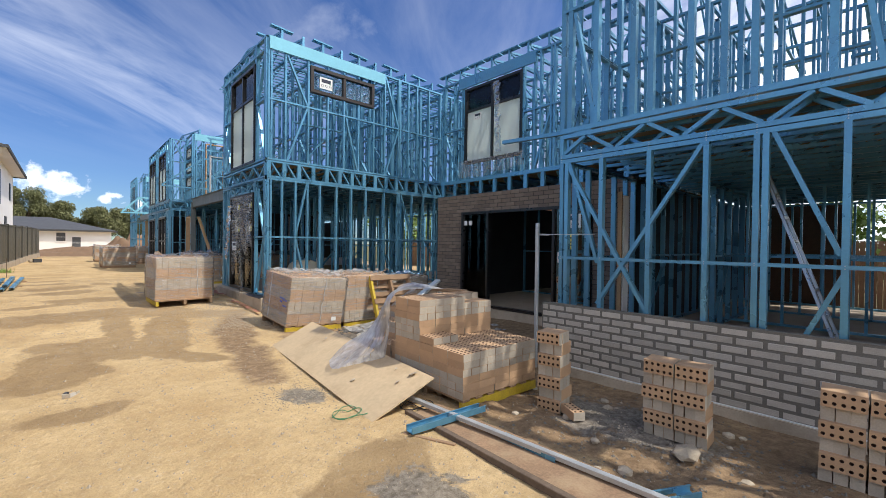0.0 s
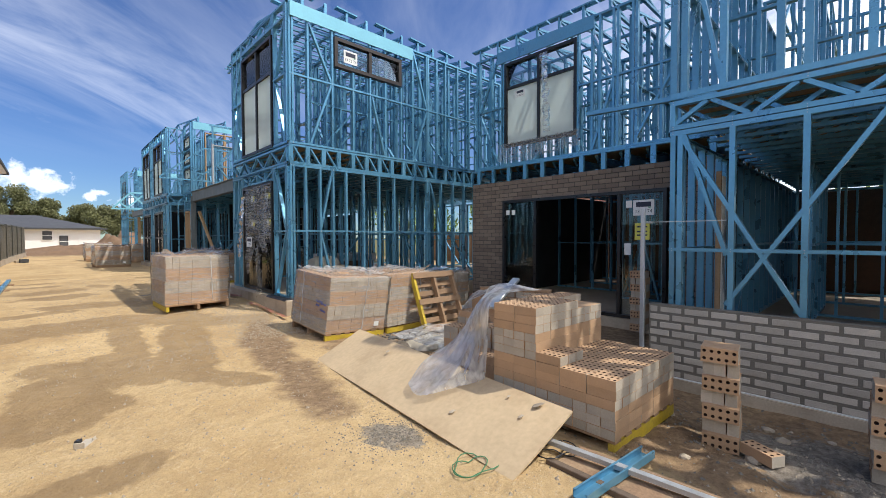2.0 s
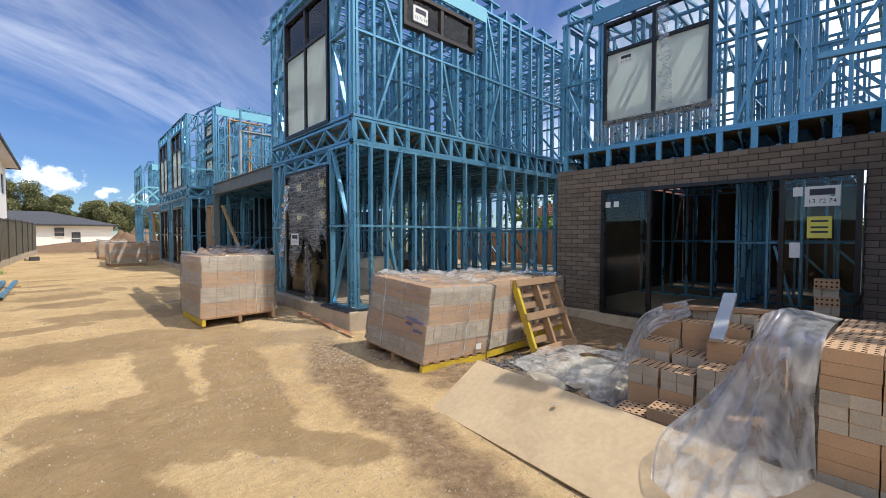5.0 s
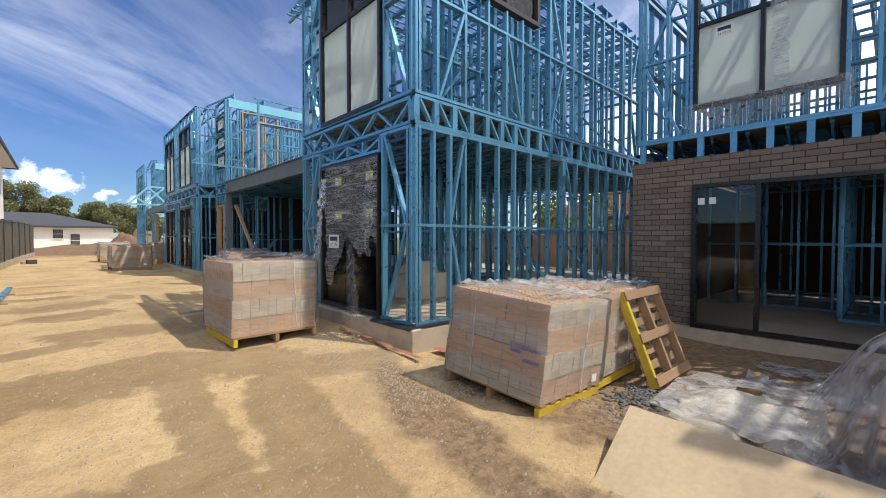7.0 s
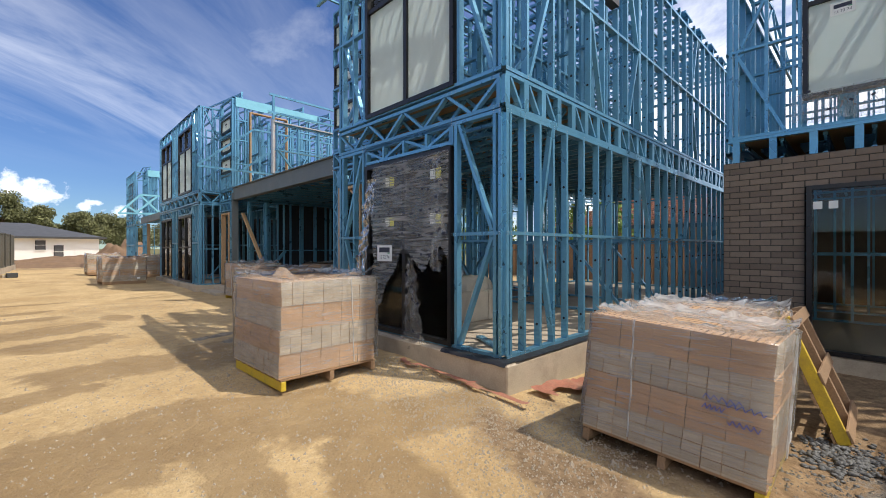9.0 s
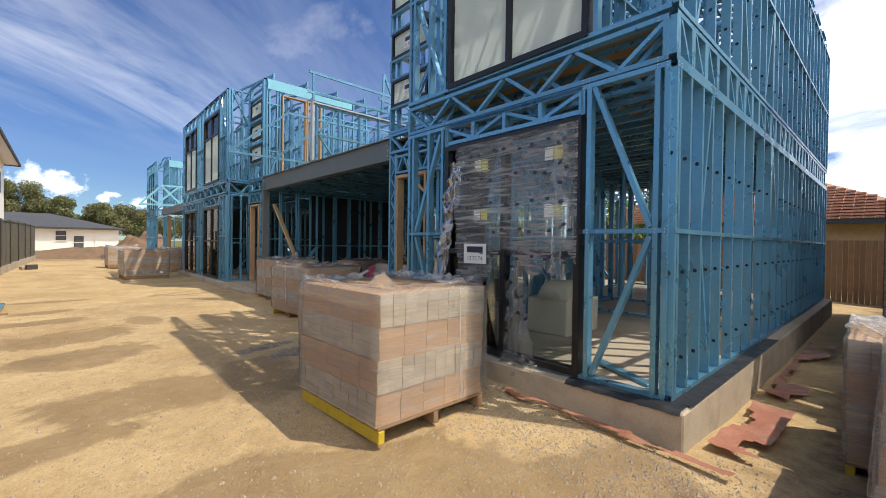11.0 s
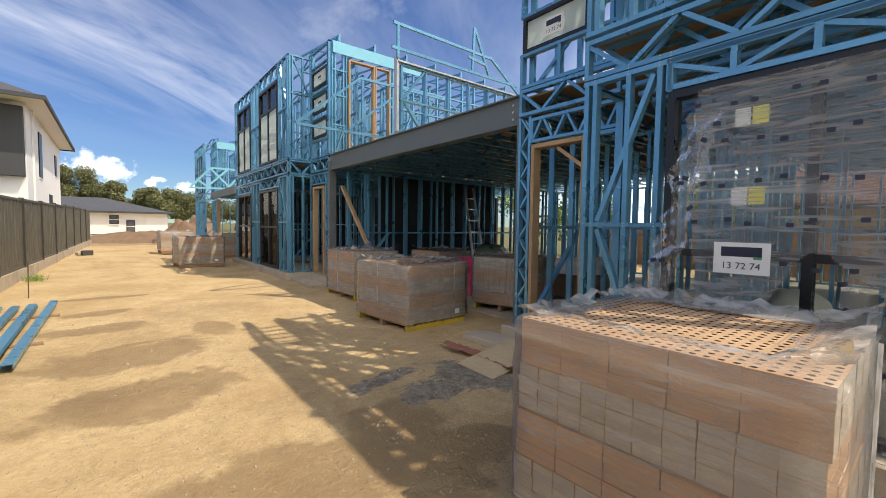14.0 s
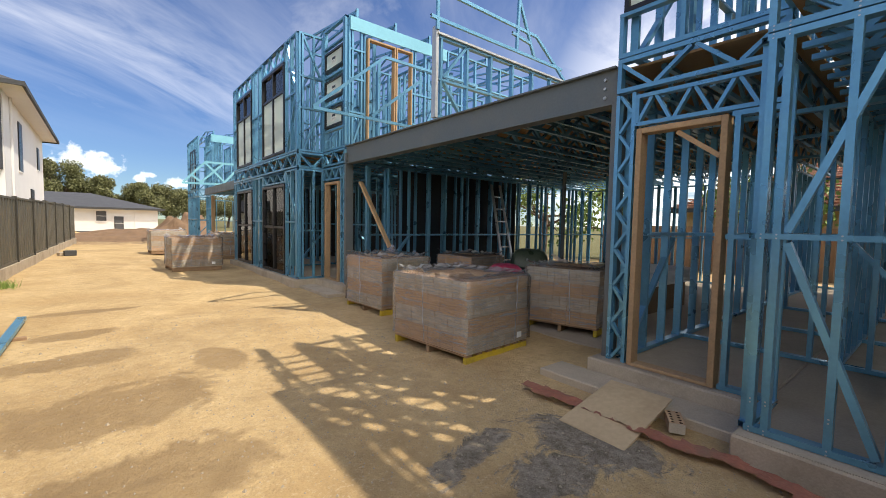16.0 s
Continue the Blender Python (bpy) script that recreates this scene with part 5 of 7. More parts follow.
def holed_brick(l, d, h, nu=5, nv=2, back=True):
    """A brick whose bed faces show rows of round cores; ends are grey-faced, long sides bare clay."""
    bm = bmesh.new()
    lo = [bm.verts.new((sx * l / 2, sy * d / 2, 0)) for sx, sy in ((-1, -1), (1, -1), (1, 1), (-1, 1))]
    hi = [bm.verts.new((sx * l / 2, sy * d / 2, h)) for sx, sy in ((-1, -1), (1, -1), (1, 1), (-1, 1))]
    bm.faces.new(lo[::-1])
    for i in range(4):
        f = bm.faces.new((lo[i], lo[(i + 1) % 4], hi[(i + 1) % 4], hi[i]))
        f.material_index = 1 if i % 2 else 0
    cl, cd = l / nu, d / nv
    r = min(cl, cd) * 0.27
    for i in range(nu):
        for j in range(nv):
            x0, y0 = -l / 2 + i * cl, -d / 2 + j * cd
            cx, cy = x0 + cl / 2, y0 + cd / 2
            ring = [bm.verts.new((cx + r * math.cos(a * math.pi / 4 + math.pi / 8), cy + r * math.sin(a * math.pi / 4 + math.pi / 8), h)) for a in range(8)]
            pit = [bm.verts.new((v.co.x, v.co.y, h - 0.025)) for v in ring]
            q = [bm.verts.new((x0 + cl, y0 + cd, h)), bm.verts.new((x0, y0 + cd, h)), bm.verts.new((x0, y0, h)), bm.verts.new((x0 + cl, y0, h))]
            for k in range(4):
                a, b = ring[2 * k], ring[2 * k + 1]
                bm.faces.new((a, q[k], b))
                bm.faces.new((b, q[k], q[(k + 1) % 4], ring[(2 * k + 2) % 8]))
            # shallow pits, coloured dark as if deep in shade
            for k in range(8):
                f = bm.faces.new((ring[k], ring[(k + 1) % 8], pit[(k + 1) % 8], pit[k])); f.material_index = 2
            f = bm.faces.new(pit); f.material_index = 2
    bmesh.ops.remove_doubles(bm, verts=bm.verts[:], dist=0.0005)
    return to_mesh("brick", bm, [TERRA, GREYBRICK, CORE_SHADE])


def plain_brick(l, d, h):
    bm = bmesh.new()
    box(bm, -l / 2, l / 2, -d / 2, d / 2, 0, h)
    bmesh.ops.bevel(bm, geom=bm.edges[:], offset=0.0015, segments=1, affect="EDGES")
    me = to_mesh("brick", bm, [TERRA, GREYBRICK])
    for p in me.polygons:
        p.material_index = 1 if abs(p.normal.x) > 0.8 else 0
    return me


BL, BD = 0.226, 0.108
BRICKS = {}


def brick_kind(h, holed):
    key = (round(h, 4), holed)
    if key not in BRICKS:
        BRICKS[key] = holed_brick(BL, BD, h) if holed else plain_brick(BL, BD, h)
    return BRICKS[key]


def lay(parent, me, m):
    ob = new("brick", me)
    ob.parent = parent
    ob.matrix_basis = m
    return ob


def pallet(m, w, d, h=0.11, group="pallets", label="timber pallet with yellow painted end bearers", yellow=True):
    """Yellow bearers run along x at both y ends; boards across."""
    th = thing("pallet", label, "pallet", m, group)
    for y in (0.03, d / 2, d - 0.03):
        cube("bearer", YELLOW if yellow is not None and y != d / 2 and ((y > 0.1) if yellow == "far" else (yellow or y < 0.1)) else PALLETWOOD, 0, w, y - 0.025, y + 0.025, 0.0, h - 0.022, th, bevel=0.004)
    for x in rows(0.05, w - 0.05, 0.17):
        cube("deck_board", PALLETWOOD, x - 0.045, x + 0.045, 0, d, h - 0.02, h, th, bevel=0.003)
    return th


def wrap_mesh(w, d, h, seed, top=True, drop=0.0):
    """Stretch film round a pack: wrinkled sides, bunched rim, the top left partly open."""
    bm = bmesh.new()
    rg = random.Random(seed)
    per = [(0, 0), (w, 0), (w, d), (0, d)]
    ring = []
    for i in range(4):
        a, b = per[i], per[(i + 1) % 4]
        k = 12
        for j in range(k):
            ring.append((a[0] + (b[0] - a[0]) * j / k, a[1] + (b[1] - a[1]) * j / k))
    zs = [0.02 + drop + (h - 0.02 - drop) * i / 12 for i in range(13)]
    loops = []
    cx, cy = w / 2, d / 2
    for i, z in enumerate(zs):
        lp = []
        for x, y in ring:
            o = 0.02 + 0.008 * noise.noise(Vector((x * 5 + seed, y * 5, z * 14)))
            dx, dyy = x - cx, y - cy
            lp.append(bm.verts.new((x + math.copysign(o, dx) * (abs(dx) > w / 2 - 0.01), y + math.copysign(o, dyy) * (abs(dyy) > d / 2 - 0.01), z)))
        loops.append(lp)
    if top:
        for s, up in ((0.985, 0.016), (0.86, 0.02), (0.7, 0.012)):
            lp = []
            for x, y in ring:
                f = s - 0.1 * (1 - s) * 5 * max(0, noise.noise(Vector((x * 3 + seed, y * 3, 1))))
                lp.append(bm.verts.new((cx + (x - cx) * f, cy + (y - cy) * f, h + up + 0.022 * abs(noise.noise(Vector((x * 6, y * 6, seed)))))))
            loops.append(lp)
    n = len(ring)
    for a, b in zip(loops, loops[1:]):
        for j in range(n):
            bm.faces.new((a[j], a[(j + 1) % n], b[(j + 1) % n], b[j]))
    return bm


def brick_pack(m, w, d, layers, lh, label, wrapped=True, group="brick packs", swap=0, seed=1, cover=0.24, lean=(0.0, 0.0)):
    """Bricks laid flat three high to a layer, the layers turned in turn; only the outer and top bricks are laid."""
    th = thing("brick_pack", label, "brick pack", m, group)
    rg = random.Random(seed)
    h = lh / 3

    def slope(mesh):
        for v in mesh.verts:
            v.co.x, v.co.y = v.co.x + lean[0] * v.co.z, v.co.y + lean[1] * v.co.z
    for L in range(layers):
        turned = (L + swap) % 2
        nl, nd = (max(1, round(d / 0.23)), max(1, round(w / 0.11))) if turned else (max(1, round(w / 0.23)), max(1, round(d / 0.11)))
        la, lb = (d / nl, w / nd) if turned else (w / nl, d / nd)
        ox, oy = rg.uniform(-0.014, 0.014), rg.uniform(-0.014, 0.014)
        for c in range(3):
            topmost = L == layers - 1 and c == 2
            for i in range(nl):
                for j in range(nd):
                    if not topmost and 0 < i < nl - 1 and 0 < j < nd - 1:
                        continue
                    a, b = (i + 0.5) * la, (j + 0.5) * lb
                    x, y = (b, a) if turned else (a, b)
                    zz = L * lh + c * h
                    q = pose(x + ox + lean[0] * zz + rg.uniform(-0.002, 0.002), y + oy + lean[1] * zz + rg.uniform(-0.002, 0.002), zz, 0, 0, (90 if turned else 0) + rg.uniform(-0.6, 0.6))
                    sc = Matrix.Diagonal(((la - 0.003) / BL, (lb - 0.002) / BD, 1, 1))
                    lay(th, brick_kind(h - 0.0002, topmost), q @ sc)
    if wrapped:
        wb = wrap_mesh(w, d, layers * lh, seed)
        slope(wb)
        wr = part("stretch_wrap", wb, WRAP, th, "clear wrinkled stretch film", smooth=True)
        wr.visible_shadow = False
        rgz = random.Random(seed + 50)
        bm = bmesh.new()
        g_, k_ = {}, 26
        for i in range(k_ + 1):
            for j in range(k_ + 1):
                u, v = i / k_, j / k_
                e = min(u, v, 1 - u, 1 - v)
                corner = max(0, 1 - math.hypot(min(u, 1 - u), min(v, 1 - v)) / 0.16)
                if e < cover + 0.13 * noise.noise(Vector((u * 4, v * 4, seed))):
                    rim = max(0, 1 - e / 0.12)
                    zz = layers * lh + 0.006 + rim * (0.03 + 0.08 * abs(noise.noise(Vector((u * 9, v * 9, seed * 3.1))))) + 0.02 * abs(noise.noise(Vector((u * 6, v * 6, seed + 9)))) + 0.09 * corner * max(0, 0.5 + noise.noise(Vector((round(u) * 5.3, round(v) * 7.7, seed * 2.3))))
                    g_[i, j] = bm.verts.new((u * (w + 0.03) - 0.015, v * (d + 0.03) - 0.015, zz))
        for i in range(k_):
            for j in range(k_):
                q4 = [g_.get(t) for t in ((i, j), (i + 1, j), (i + 1, j + 1), (i, j + 1))]
                if all(q4):
                    bm.faces.new(q4)
        slope(bm)
        fold = part("film_fold", bm, SHEET, th, "bunched clear film round the top edge", smooth=True)
        fold.visible_shadow = False
        for side in (0, 1):
            bm = bmesh.new()
            at = rgz.uniform(0.25, 0.75)
            pts = []
            for i in range(15):
                f = i / 14
                o = -0.03
                s = at * (d if side else w) + 0.025 * noise.noise(Vector((f * 4, seed, side))) + 0.03 * f
                pts.append(Vector((o, s, 0.03 + f * (layers * lh - 0.02))) if side else Vector((s, o, 0.03 + f * (layers * lh - 0.02))))
            rings = []
            for p_ in pts:
                r_ = 0.006 + 0.006 * abs(noise.noise(p_ * 9))
                rings.append([bm.verts.new(p_ + Vector((math.cos(a_), math.sin(a_), 0)) * r_) for a_ in (0, 1.57, 3.14, 4.71)])
            for ra, rb in zip(rings, rings[1:]):
                for i in range(4):
                    bm.faces.new((ra[i], ra[(i + 1) % 4], rb[(i + 1) % 4], rb[i]))
            slope(bm)
            part("film_strand", bm, DRAPE, th, "twisted strand of stretch film", smooth=True)
        bm = bmesh.new(); box(bm, w * 0.78, w * 0.78 + 0.09, -0.024, -0.022, 0.06, 0.13)
        part("paper_tag", bm, LABEL, th, "torn white tag under the film")
    return th


WL = "terracotta and grey bricks in film"


def pack_on_pallet(x, y, z, w, d, rot, layers=4, lh=0.215, swap=0, seed=1, label=WL, ph=0.11, wrapped=True, yellow=True, cover=0.24, lean=(0.0, 0.0), tip=(0, 0)):
    """rot turns it about the corner (x, y); tip tilts it with the ground."""
    base = pose(x, y, z, *tip, rot)
    pallet(base, w, d, ph, label="timber pallet with yellow painted end bearers" if yellow else "weathered bare timber pallet", yellow=yellow)
    return brick_pack(base @ pose(0, 0, ph + 0.002), w, d, layers, lh, label, wrapped, swap=swap, seed=seed, cover=cover, lean=lean)


def on_ground(x, y):
    return ground_z(x, y) - 0.01


pack_on_pallet(2.46, 10.28, 0.15, 1.13, 1.06, 90 + 1.5, 4, 0.222, swap=1, seed=2, label=WL + " beside the slab", cover=0.13, yellow="far")
pack_on_pallet(2.76, 6.92, -0.025, 1.04, 1.1, 1, 4, 0.206, swap=0, seed=3, label=WL + " with blue marker scribble", lean=(0.05, 0.0), cover=0.4, tip=(3.5, 3.2), yellow=False)
pack_on_pallet(3.92, 7.02, -0.1, 0.98, 1.15, 1, 4, 0.215, swap=1, seed=4, label=WL + " behind a leaning pallet", cover=0.4)
pack_on_pallet(5.2, 7.3, -0.13, 0.98, 0.7, 0, 4, 0.2, swap=0, seed=5, label=WL + " near the brick wall")
pack_on_pallet(2.9, 14.68, 0.13, 1.1, 1.28, 4, 4, 0.2, swap=1, seed=6, label=WL + " before the open garage")
pack_on_pallet(3.38, 17.25, 0.14, 0.98, 1.15, 2, 4, 0.205, swap=0, seed=7, label=WL + " before the open garage")
pack_on_pallet(5.02, 14.4, 0.17, 1.0, 1.05, 14, 4, 0.195, swap=1, seed=8, label=WL + " inside the garage")
pack_on_pallet(1.36, 24.95, 0.2, 1.25, 1.1, 3, 4, 0.205, swap=1, seed=9, label=WL + " out on the track", yellow=None)
pack_on_pallet(1.35, 31.2, 0.26, 1.2, 1.1, 2, 4, 0.2, swap=0, seed=10, label=WL + " far up the track", yellow=None)
pack_on_pallet(3.0, 28.0, 0.24, 0.95, 1.1, 2, 4, 0.2, swap=0, seed=11, label=WL + " beside the third unit", yellow=None)
pack_on_pallet(5.6, 17.5, 0.17, 1.0, 1.0, 4, 4, 0.18, swap=0, seed=12, label=WL + " deep in the garage", yellow=None)
# blue marker on the pack
sc_ = thing("marker_scribble", "blue marker scribble on the stretch wrap", "scribble", pose(2.775, 7.02, 0.42, 3.5, 4.5, 0))
for k, (yy, zz, ln) in enumerate(((0.02, 0.12, 0.2), (0.1, 0.06, 0.12), (-0.08, 0.0, 0.16), (-0.1, 0.1, 0.2))):
    bm = bmesh.new()
    pts = [Vector((-0.002, yy + ln * i / 14, zz + 0.018 * math.sin(i * 2.1 + k))) for i in range(15)]
    for a, b in zip(pts, pts[1:]):
        bar(bm, a, b, 0.004, 0.004, (1, 0, 0))
    part("stroke", bm, BLUEINK, sc_)
# loose bricks on top of a pack
for k, (x, y, z, r) in enumerate(((5.1, 7.6, 0.79, 8), (5.15, 7.74, 0.79, 12))):
    tagged(lay(None, brick_kind(0.076, False), pose(x, y, z, 0, 0, r)), "loose brown brick lying on a wrapped pack", "brick")

# ---- the opened pack near the track ----
pallet(pose(2.7, 2.66, -0.045, 0, 0, -1.5), 1.1, 1.12, 0.115)
opened = thing("opened_brick_pack", "half-used stack of cored bricks on a yellow pallet", "brick pack", pose(2.7, 2.66, 0.072, 0, 0, -1.5))
rg = random.Random(21)
h3 = 0.0702
for L, turned, y0, y1 in ((0, 0, 0.0, 1.1), (1, 1, 0.0, 1.1), (2, 0, 0.66, 1.1), (3, 1, 0.66, 1.1)):
    w_, d_ = 1.08, y1 - y0
    nl, nd = (max(1, round(d_ / 0.23)), 10) if turned else (max(1, round(w_ / 0.23)), max(1, round(d_ / 0.11)))
    la, lb = (d_ / nl, w_ / nd) if turned else (w_ / nl, d_ / nd)
    for c in range(3):
        for i in range(nl):
            for j in range(nd):
                a, b = (i + 0.5) * la, (j + 0.5) * lb
                x, y = (b, a + y0) if turned else (a, b + y0)
                top = c == 2 and (L in (1, 3))
                if not top and 0.2 < x < 0.86 and y0 + 0.2 < y < y1 - 0.25:
                    continue
                if L == 3 and x > 0.62 and c == 2 and y < 0.8:
                    continue
                lay(opened, brick_kind(h3 - 0.001, top), pose(x + rg.uniform(-0.004, 0.004), y + rg.uniform(-0.003, 0.003), L * 0.211 + c * h3, 0, 0, (90 if turned else 0) + rg.uniform(-0.8, 0.8)) @ Matrix.Diagonal(((la - 0.003) / BL, (lb - 0.002) / BD, 1, 1)))
for k in range(3):
    lay(opened, brick_kind(h3 - 0.001, True), pose(0.06 + 0.112 * k, 0.55, 0.423, 0, 0, 90 + k))
# the broken stack behind it
broken = thing("broken_brick_pack", "stepped pile of cored bricks, partly taken away", "brick pack", pose(3.0, 3.98, -0.12, 0, 0, 1))
heights = ((6, 5, 5, 4), (9, 9, 8, 8), (11, 11, 9, 10), (13, 12, 12, 12), (13, 13, 13, 13))
for i, column in enumerate(heights):
    for j, n in enumerate(column):
        x, y = 0.25 * i, 0.24 * j
        for c in range(n - 5 if i and 0 < j < 3 else 0, n):
            for k in range(2):
                lay(broken, brick_kind(0.072, c == n - 1), pose(x + 0.06 + 0.113 * k + rg.uniform(-0.006, 0.006), y + 0.12, c * 0.073, 0, 0, 90 + rg.uniform(-1.5, 1.5)) if (c // 3) % 2 else pose(x + 0.115, y + 0.06 + 0.113 * k, c * 0.073, 0, 0, rg.uniform(-1.5, 1.5)))
for (a, b, nm, ma, lb) in (((3.42, 4.38, 0.71), (3.95, 4.42, 0.99), "steel_offcut", ZINC, "short galvanised channel lying on the brick pile"), ((3.85, 4.9, 0.85), (4.2, 4.1, 0.85), "timber_offcut", PALLETWOOD, "weathered timber board lying on the brick pile")):
    bm = bmesh.new(); bar(bm, (0, 0, 0), Vector(b) - Vector(a), 0.09, 0.035)
    o = part(nm, bm, ma, bevel=0.003); o.matrix_basis = Matrix.Translation(a); tagged(o, lb, "offcut")

# ---- hand-stacked bricks before the low wall ----


def hand_stack(x, y, z, rot, cols, courses, label, seed, lean=0.0):
    """Bricks on edge: rows with the cored face out, and rows of three ends."""
    th = thing("brick_stack", label, "brick stack", pose(x, y, z, 0, 0, rot), "hand-stacked bricks")
    rg = random.Random(seed)
    hh = 0.105
    for r in range(courses):
        face = (courses - 1 - r) % 2 == 0
        off = lean * r + rg.uniform(-0.008, 0.008)
        for c in range(cols):
            y0 = c * 0.238 + off
            if face:
                # cored faces turned to -x
                for k in range(3):
                    q = pose(0.074 * k + rg.uniform(-0.003, 0.003), y0 + 0.115, r * hh + hh / 2, 0, -90, 0)
                    lay(th, brick_kind(0.072, True), Matrix.Translation(q.translation) @ Matrix(((0, 0, -1, 0), (-1, 0, 0, 0), (0, 1, 0, 0), (0, 0, 0, 1))) @ Matrix.Translation((0, 0, -0.0)))
            else:
                for k in range(3):
                    q = Matrix.Translation((0.05, y0 + 0.04 + 0.076 * k + rg.uniform(-0.003, 0.003), r * hh + hh / 2)) @ pose(0, 0, 0, 0, 0, rg.uniform(-2, 2)) @ Matrix(((1, 0, 0, 0.03), (0, 0, 1, -0.036), (0, -1, 0, 0), (0, 0, 0, 1)))
                    lay(th, brick_kind(0.072, True), q)
    return th


hand_stack(3.46, 2.1, -0.05, 8, 1, 7, "narrow hand-stacked pile of cored bricks", 31)
lay1 = tagged(lay(None, brick_kind(0.074, True), pose(3.4, 1.96, -0.03, 0, 0, 60)), "single cored brick on the dirt", "brick")
hand_stack(3.72, 0.98, -0.07, 4, 2, 6, "low hand-stacked pile of cored bricks", 32)
hand_stack(3.86, -0.12, -0.07, 3, 2, 6, "low hand-stacked pile of cored bricks before the wall", 33)
hand_stack(6.7, 3.95, 0.0, 5, 1, 9, "tall hand-stacked pile of cored bricks by the sliding door", 34)

# ---- sheet materials and offcuts near the track ----


def skewed_sheet(name, corners, t, material, label, category, bend=0.0, k=10):
    """A thin stiff board between four corners."""
    bm = bmesh.new()
    a, b, c, d = [Vector(p) for p in corners]
    nrm = (b - a).cross(d - a).normalized()
    if nrm.z < 0:
        nrm = -nrm
    top, bot = [], []
    for i in range(k + 1):
        for j in range(k + 1):
            u, v = i / k, j / k
            p = a * (1 - u) * (1 - v) + b * u * (1 - v) + c * u * v + d * (1 - u) * v
            p = p + nrm * (bend * math.sin(math.pi * u) - bend * 0.5 * math.sin(math.pi * v))
            top.append(bm.verts.new(p + nrm * t)); bot.append(bm.verts.new(p))
    n = k + 1
    for i in range(k):
        for j in range(k):
            q = [i * n + j, (i + 1) * n + j, (i + 1) * n + j + 1, i * n + j + 1]
            bm.faces.new([top[x] for x in q]); bm.faces.new([bot[x] for x in q[::-1]])
    rim = [i * n for i in range(n)] + [k * n + j for j in range(1, n)] + [i * n + k for i in range(k - 1, -1, -1)] + [j for j in range(k - 1, 0, -1)]
    for x, y in zip(rim, rim[1:] + rim[:1]):
        bm.faces.new((top[x], top[y], bot[y], bot[x]))
    o = part(name, bm, material)
    return tagged(o, label, category)


skewed_sheet("plywood_sheet", [(2.27, 6.2, -0.03), (1.9, 2.93, 0.005), (2.56, 2.9, 0.25), (2.93, 6.26, 0.24)], 0.012, PLY, "large pale plywood sheet leaning on the brick packs", "plywood", 0.01)
for k, (x, y) in enumerate(((2.75, 5.6), (2.7, 5.0))):
    tagged(lay(None, brick_kind(0.076, False), pose(x, y, on_ground(x, y), 0, 0, 80)), "loose brick under the plywood sheet", "brick")
skewed_sheet("ramp_board", [(2.62, 13.3, 0.15), (2.6, 12.77, 0.14), (3.42, 12.8, 0.275), (3.42, 13.32, 0.275)], 0.015, PLY, "small stained plywood board sloping up to the step", "board")
for x, y, r in ((3.3, 12.9, 10), (3.28, 13.15, -8), (3.22, 12.7, 30)):
    tagged(lay(None, brick_kind(0.076, True), pose(x, y, on_ground(x, y) + 0.04, 0, 0, r)), "loose cored brick under the ramp board", "brick")


def steel_piece(a, b, w, d, label, name="steel_channel", material=None, side=(0, 0, 1)):
    a, b = Vector(a), Vector(b)
    o = new(name, channel(w, d, material or STEEL))
    o.matrix_basis = along(a, b, side) @ Matrix.Diagonal((1, 1, (b - a).length, 1))
    return tagged(o, label, "steel offcut")


steel_piece((1.99, 2.54, 0.06), (2.74, 2.46, 0.07), 0.09, 0.05, "short blue steel channel lying open on the dirt", side=(0, 0, -1))
steel_piece((2.38, 3.1, 0.075), (2.56, 0.8, 0.05), 0.045, 0.03, "long galvanised steel rail lying on the dirt", material=ZINC)
steel_piece((2.5, 2.02, 0.04), (2.5, 1.55, 0.04), 0.06, 0.035, "blue steel track offcut beside the long rail", side=(0, 0, -1))
steel_piece((2.57, 0.93, 0.03), (2.82, 0.8, 0.03), 0.09, 0.045, "blue steel channel offcut on the dirt", side=(0, 0, -1))



BOARD = mat("muddy_board", (0.27, 0.17, 0.1), rough=0.9, var=0.3, scale=5, fine=50, bump=0.3, dirt=(0.4, 0.3, 0.18), dirt_amount=0.7, dirt_scale=4)
skewed_sheet("muddy_board", [(2.24, 2.86, 0.0), (2.2, 0.4, -0.01), (2.66, 0.4, 0.005), (2.56, 2.84, 0.012)], 0.02, BOARD, "wide mud-stained formwork board lying on the dirt", "board", 0.006)
plank((2.24, 2.9, 0.02), (2.17, 0.5, 0.01), 0.05, 0.05, "dark splintered timber batten along the muddy board", BARK)
plank((1.98, 2.6, 0.01), (2.16, 2.2, 0.01), 0.03, 0.02, "splintered timber sliver on the dirt")
plank((4.08, 19.3, 2.5), (4.45, 17.9, 0.24), 0.1, 0.045, "orange timber prop leaning at the garage opening", TIMBER)


def coil(name, x, y, z, r, turns, material, label):
    cu = bpy.data.curves.new(name, "CURVE")
    cu.dimensions, cu.bevel_depth, cu.bevel_resolution = "3D", 0.0038, 1
    sp = cu.splines.new("POLY")
    k = turns * 20
    sp.points.add(k)
    for i in range(k + 1):
        a = 2 * math.pi * i / 20
        rr = r * (1 + 0.3 * math.sin(i * 0.7) + 0.2 * math.sin(i * 0.23))
        sp.points[i].co = (rr * math.cos(a) + 0.02 * i / 20, rr * math.sin(a), 0.01 + 0.03 * abs(math.sin(i * 0.4)), 1)
    cu.materials.append(material)
    tmp = bpy.data.objects.new("tmp", cu)
    me = bpy.data.meshes.new_from_object(tmp)
    bpy.data.objects.remove(tmp)
    o = new(name, me)
    o.matrix_basis = pose(x, y, z)
    return tagged(o, label, "strap")


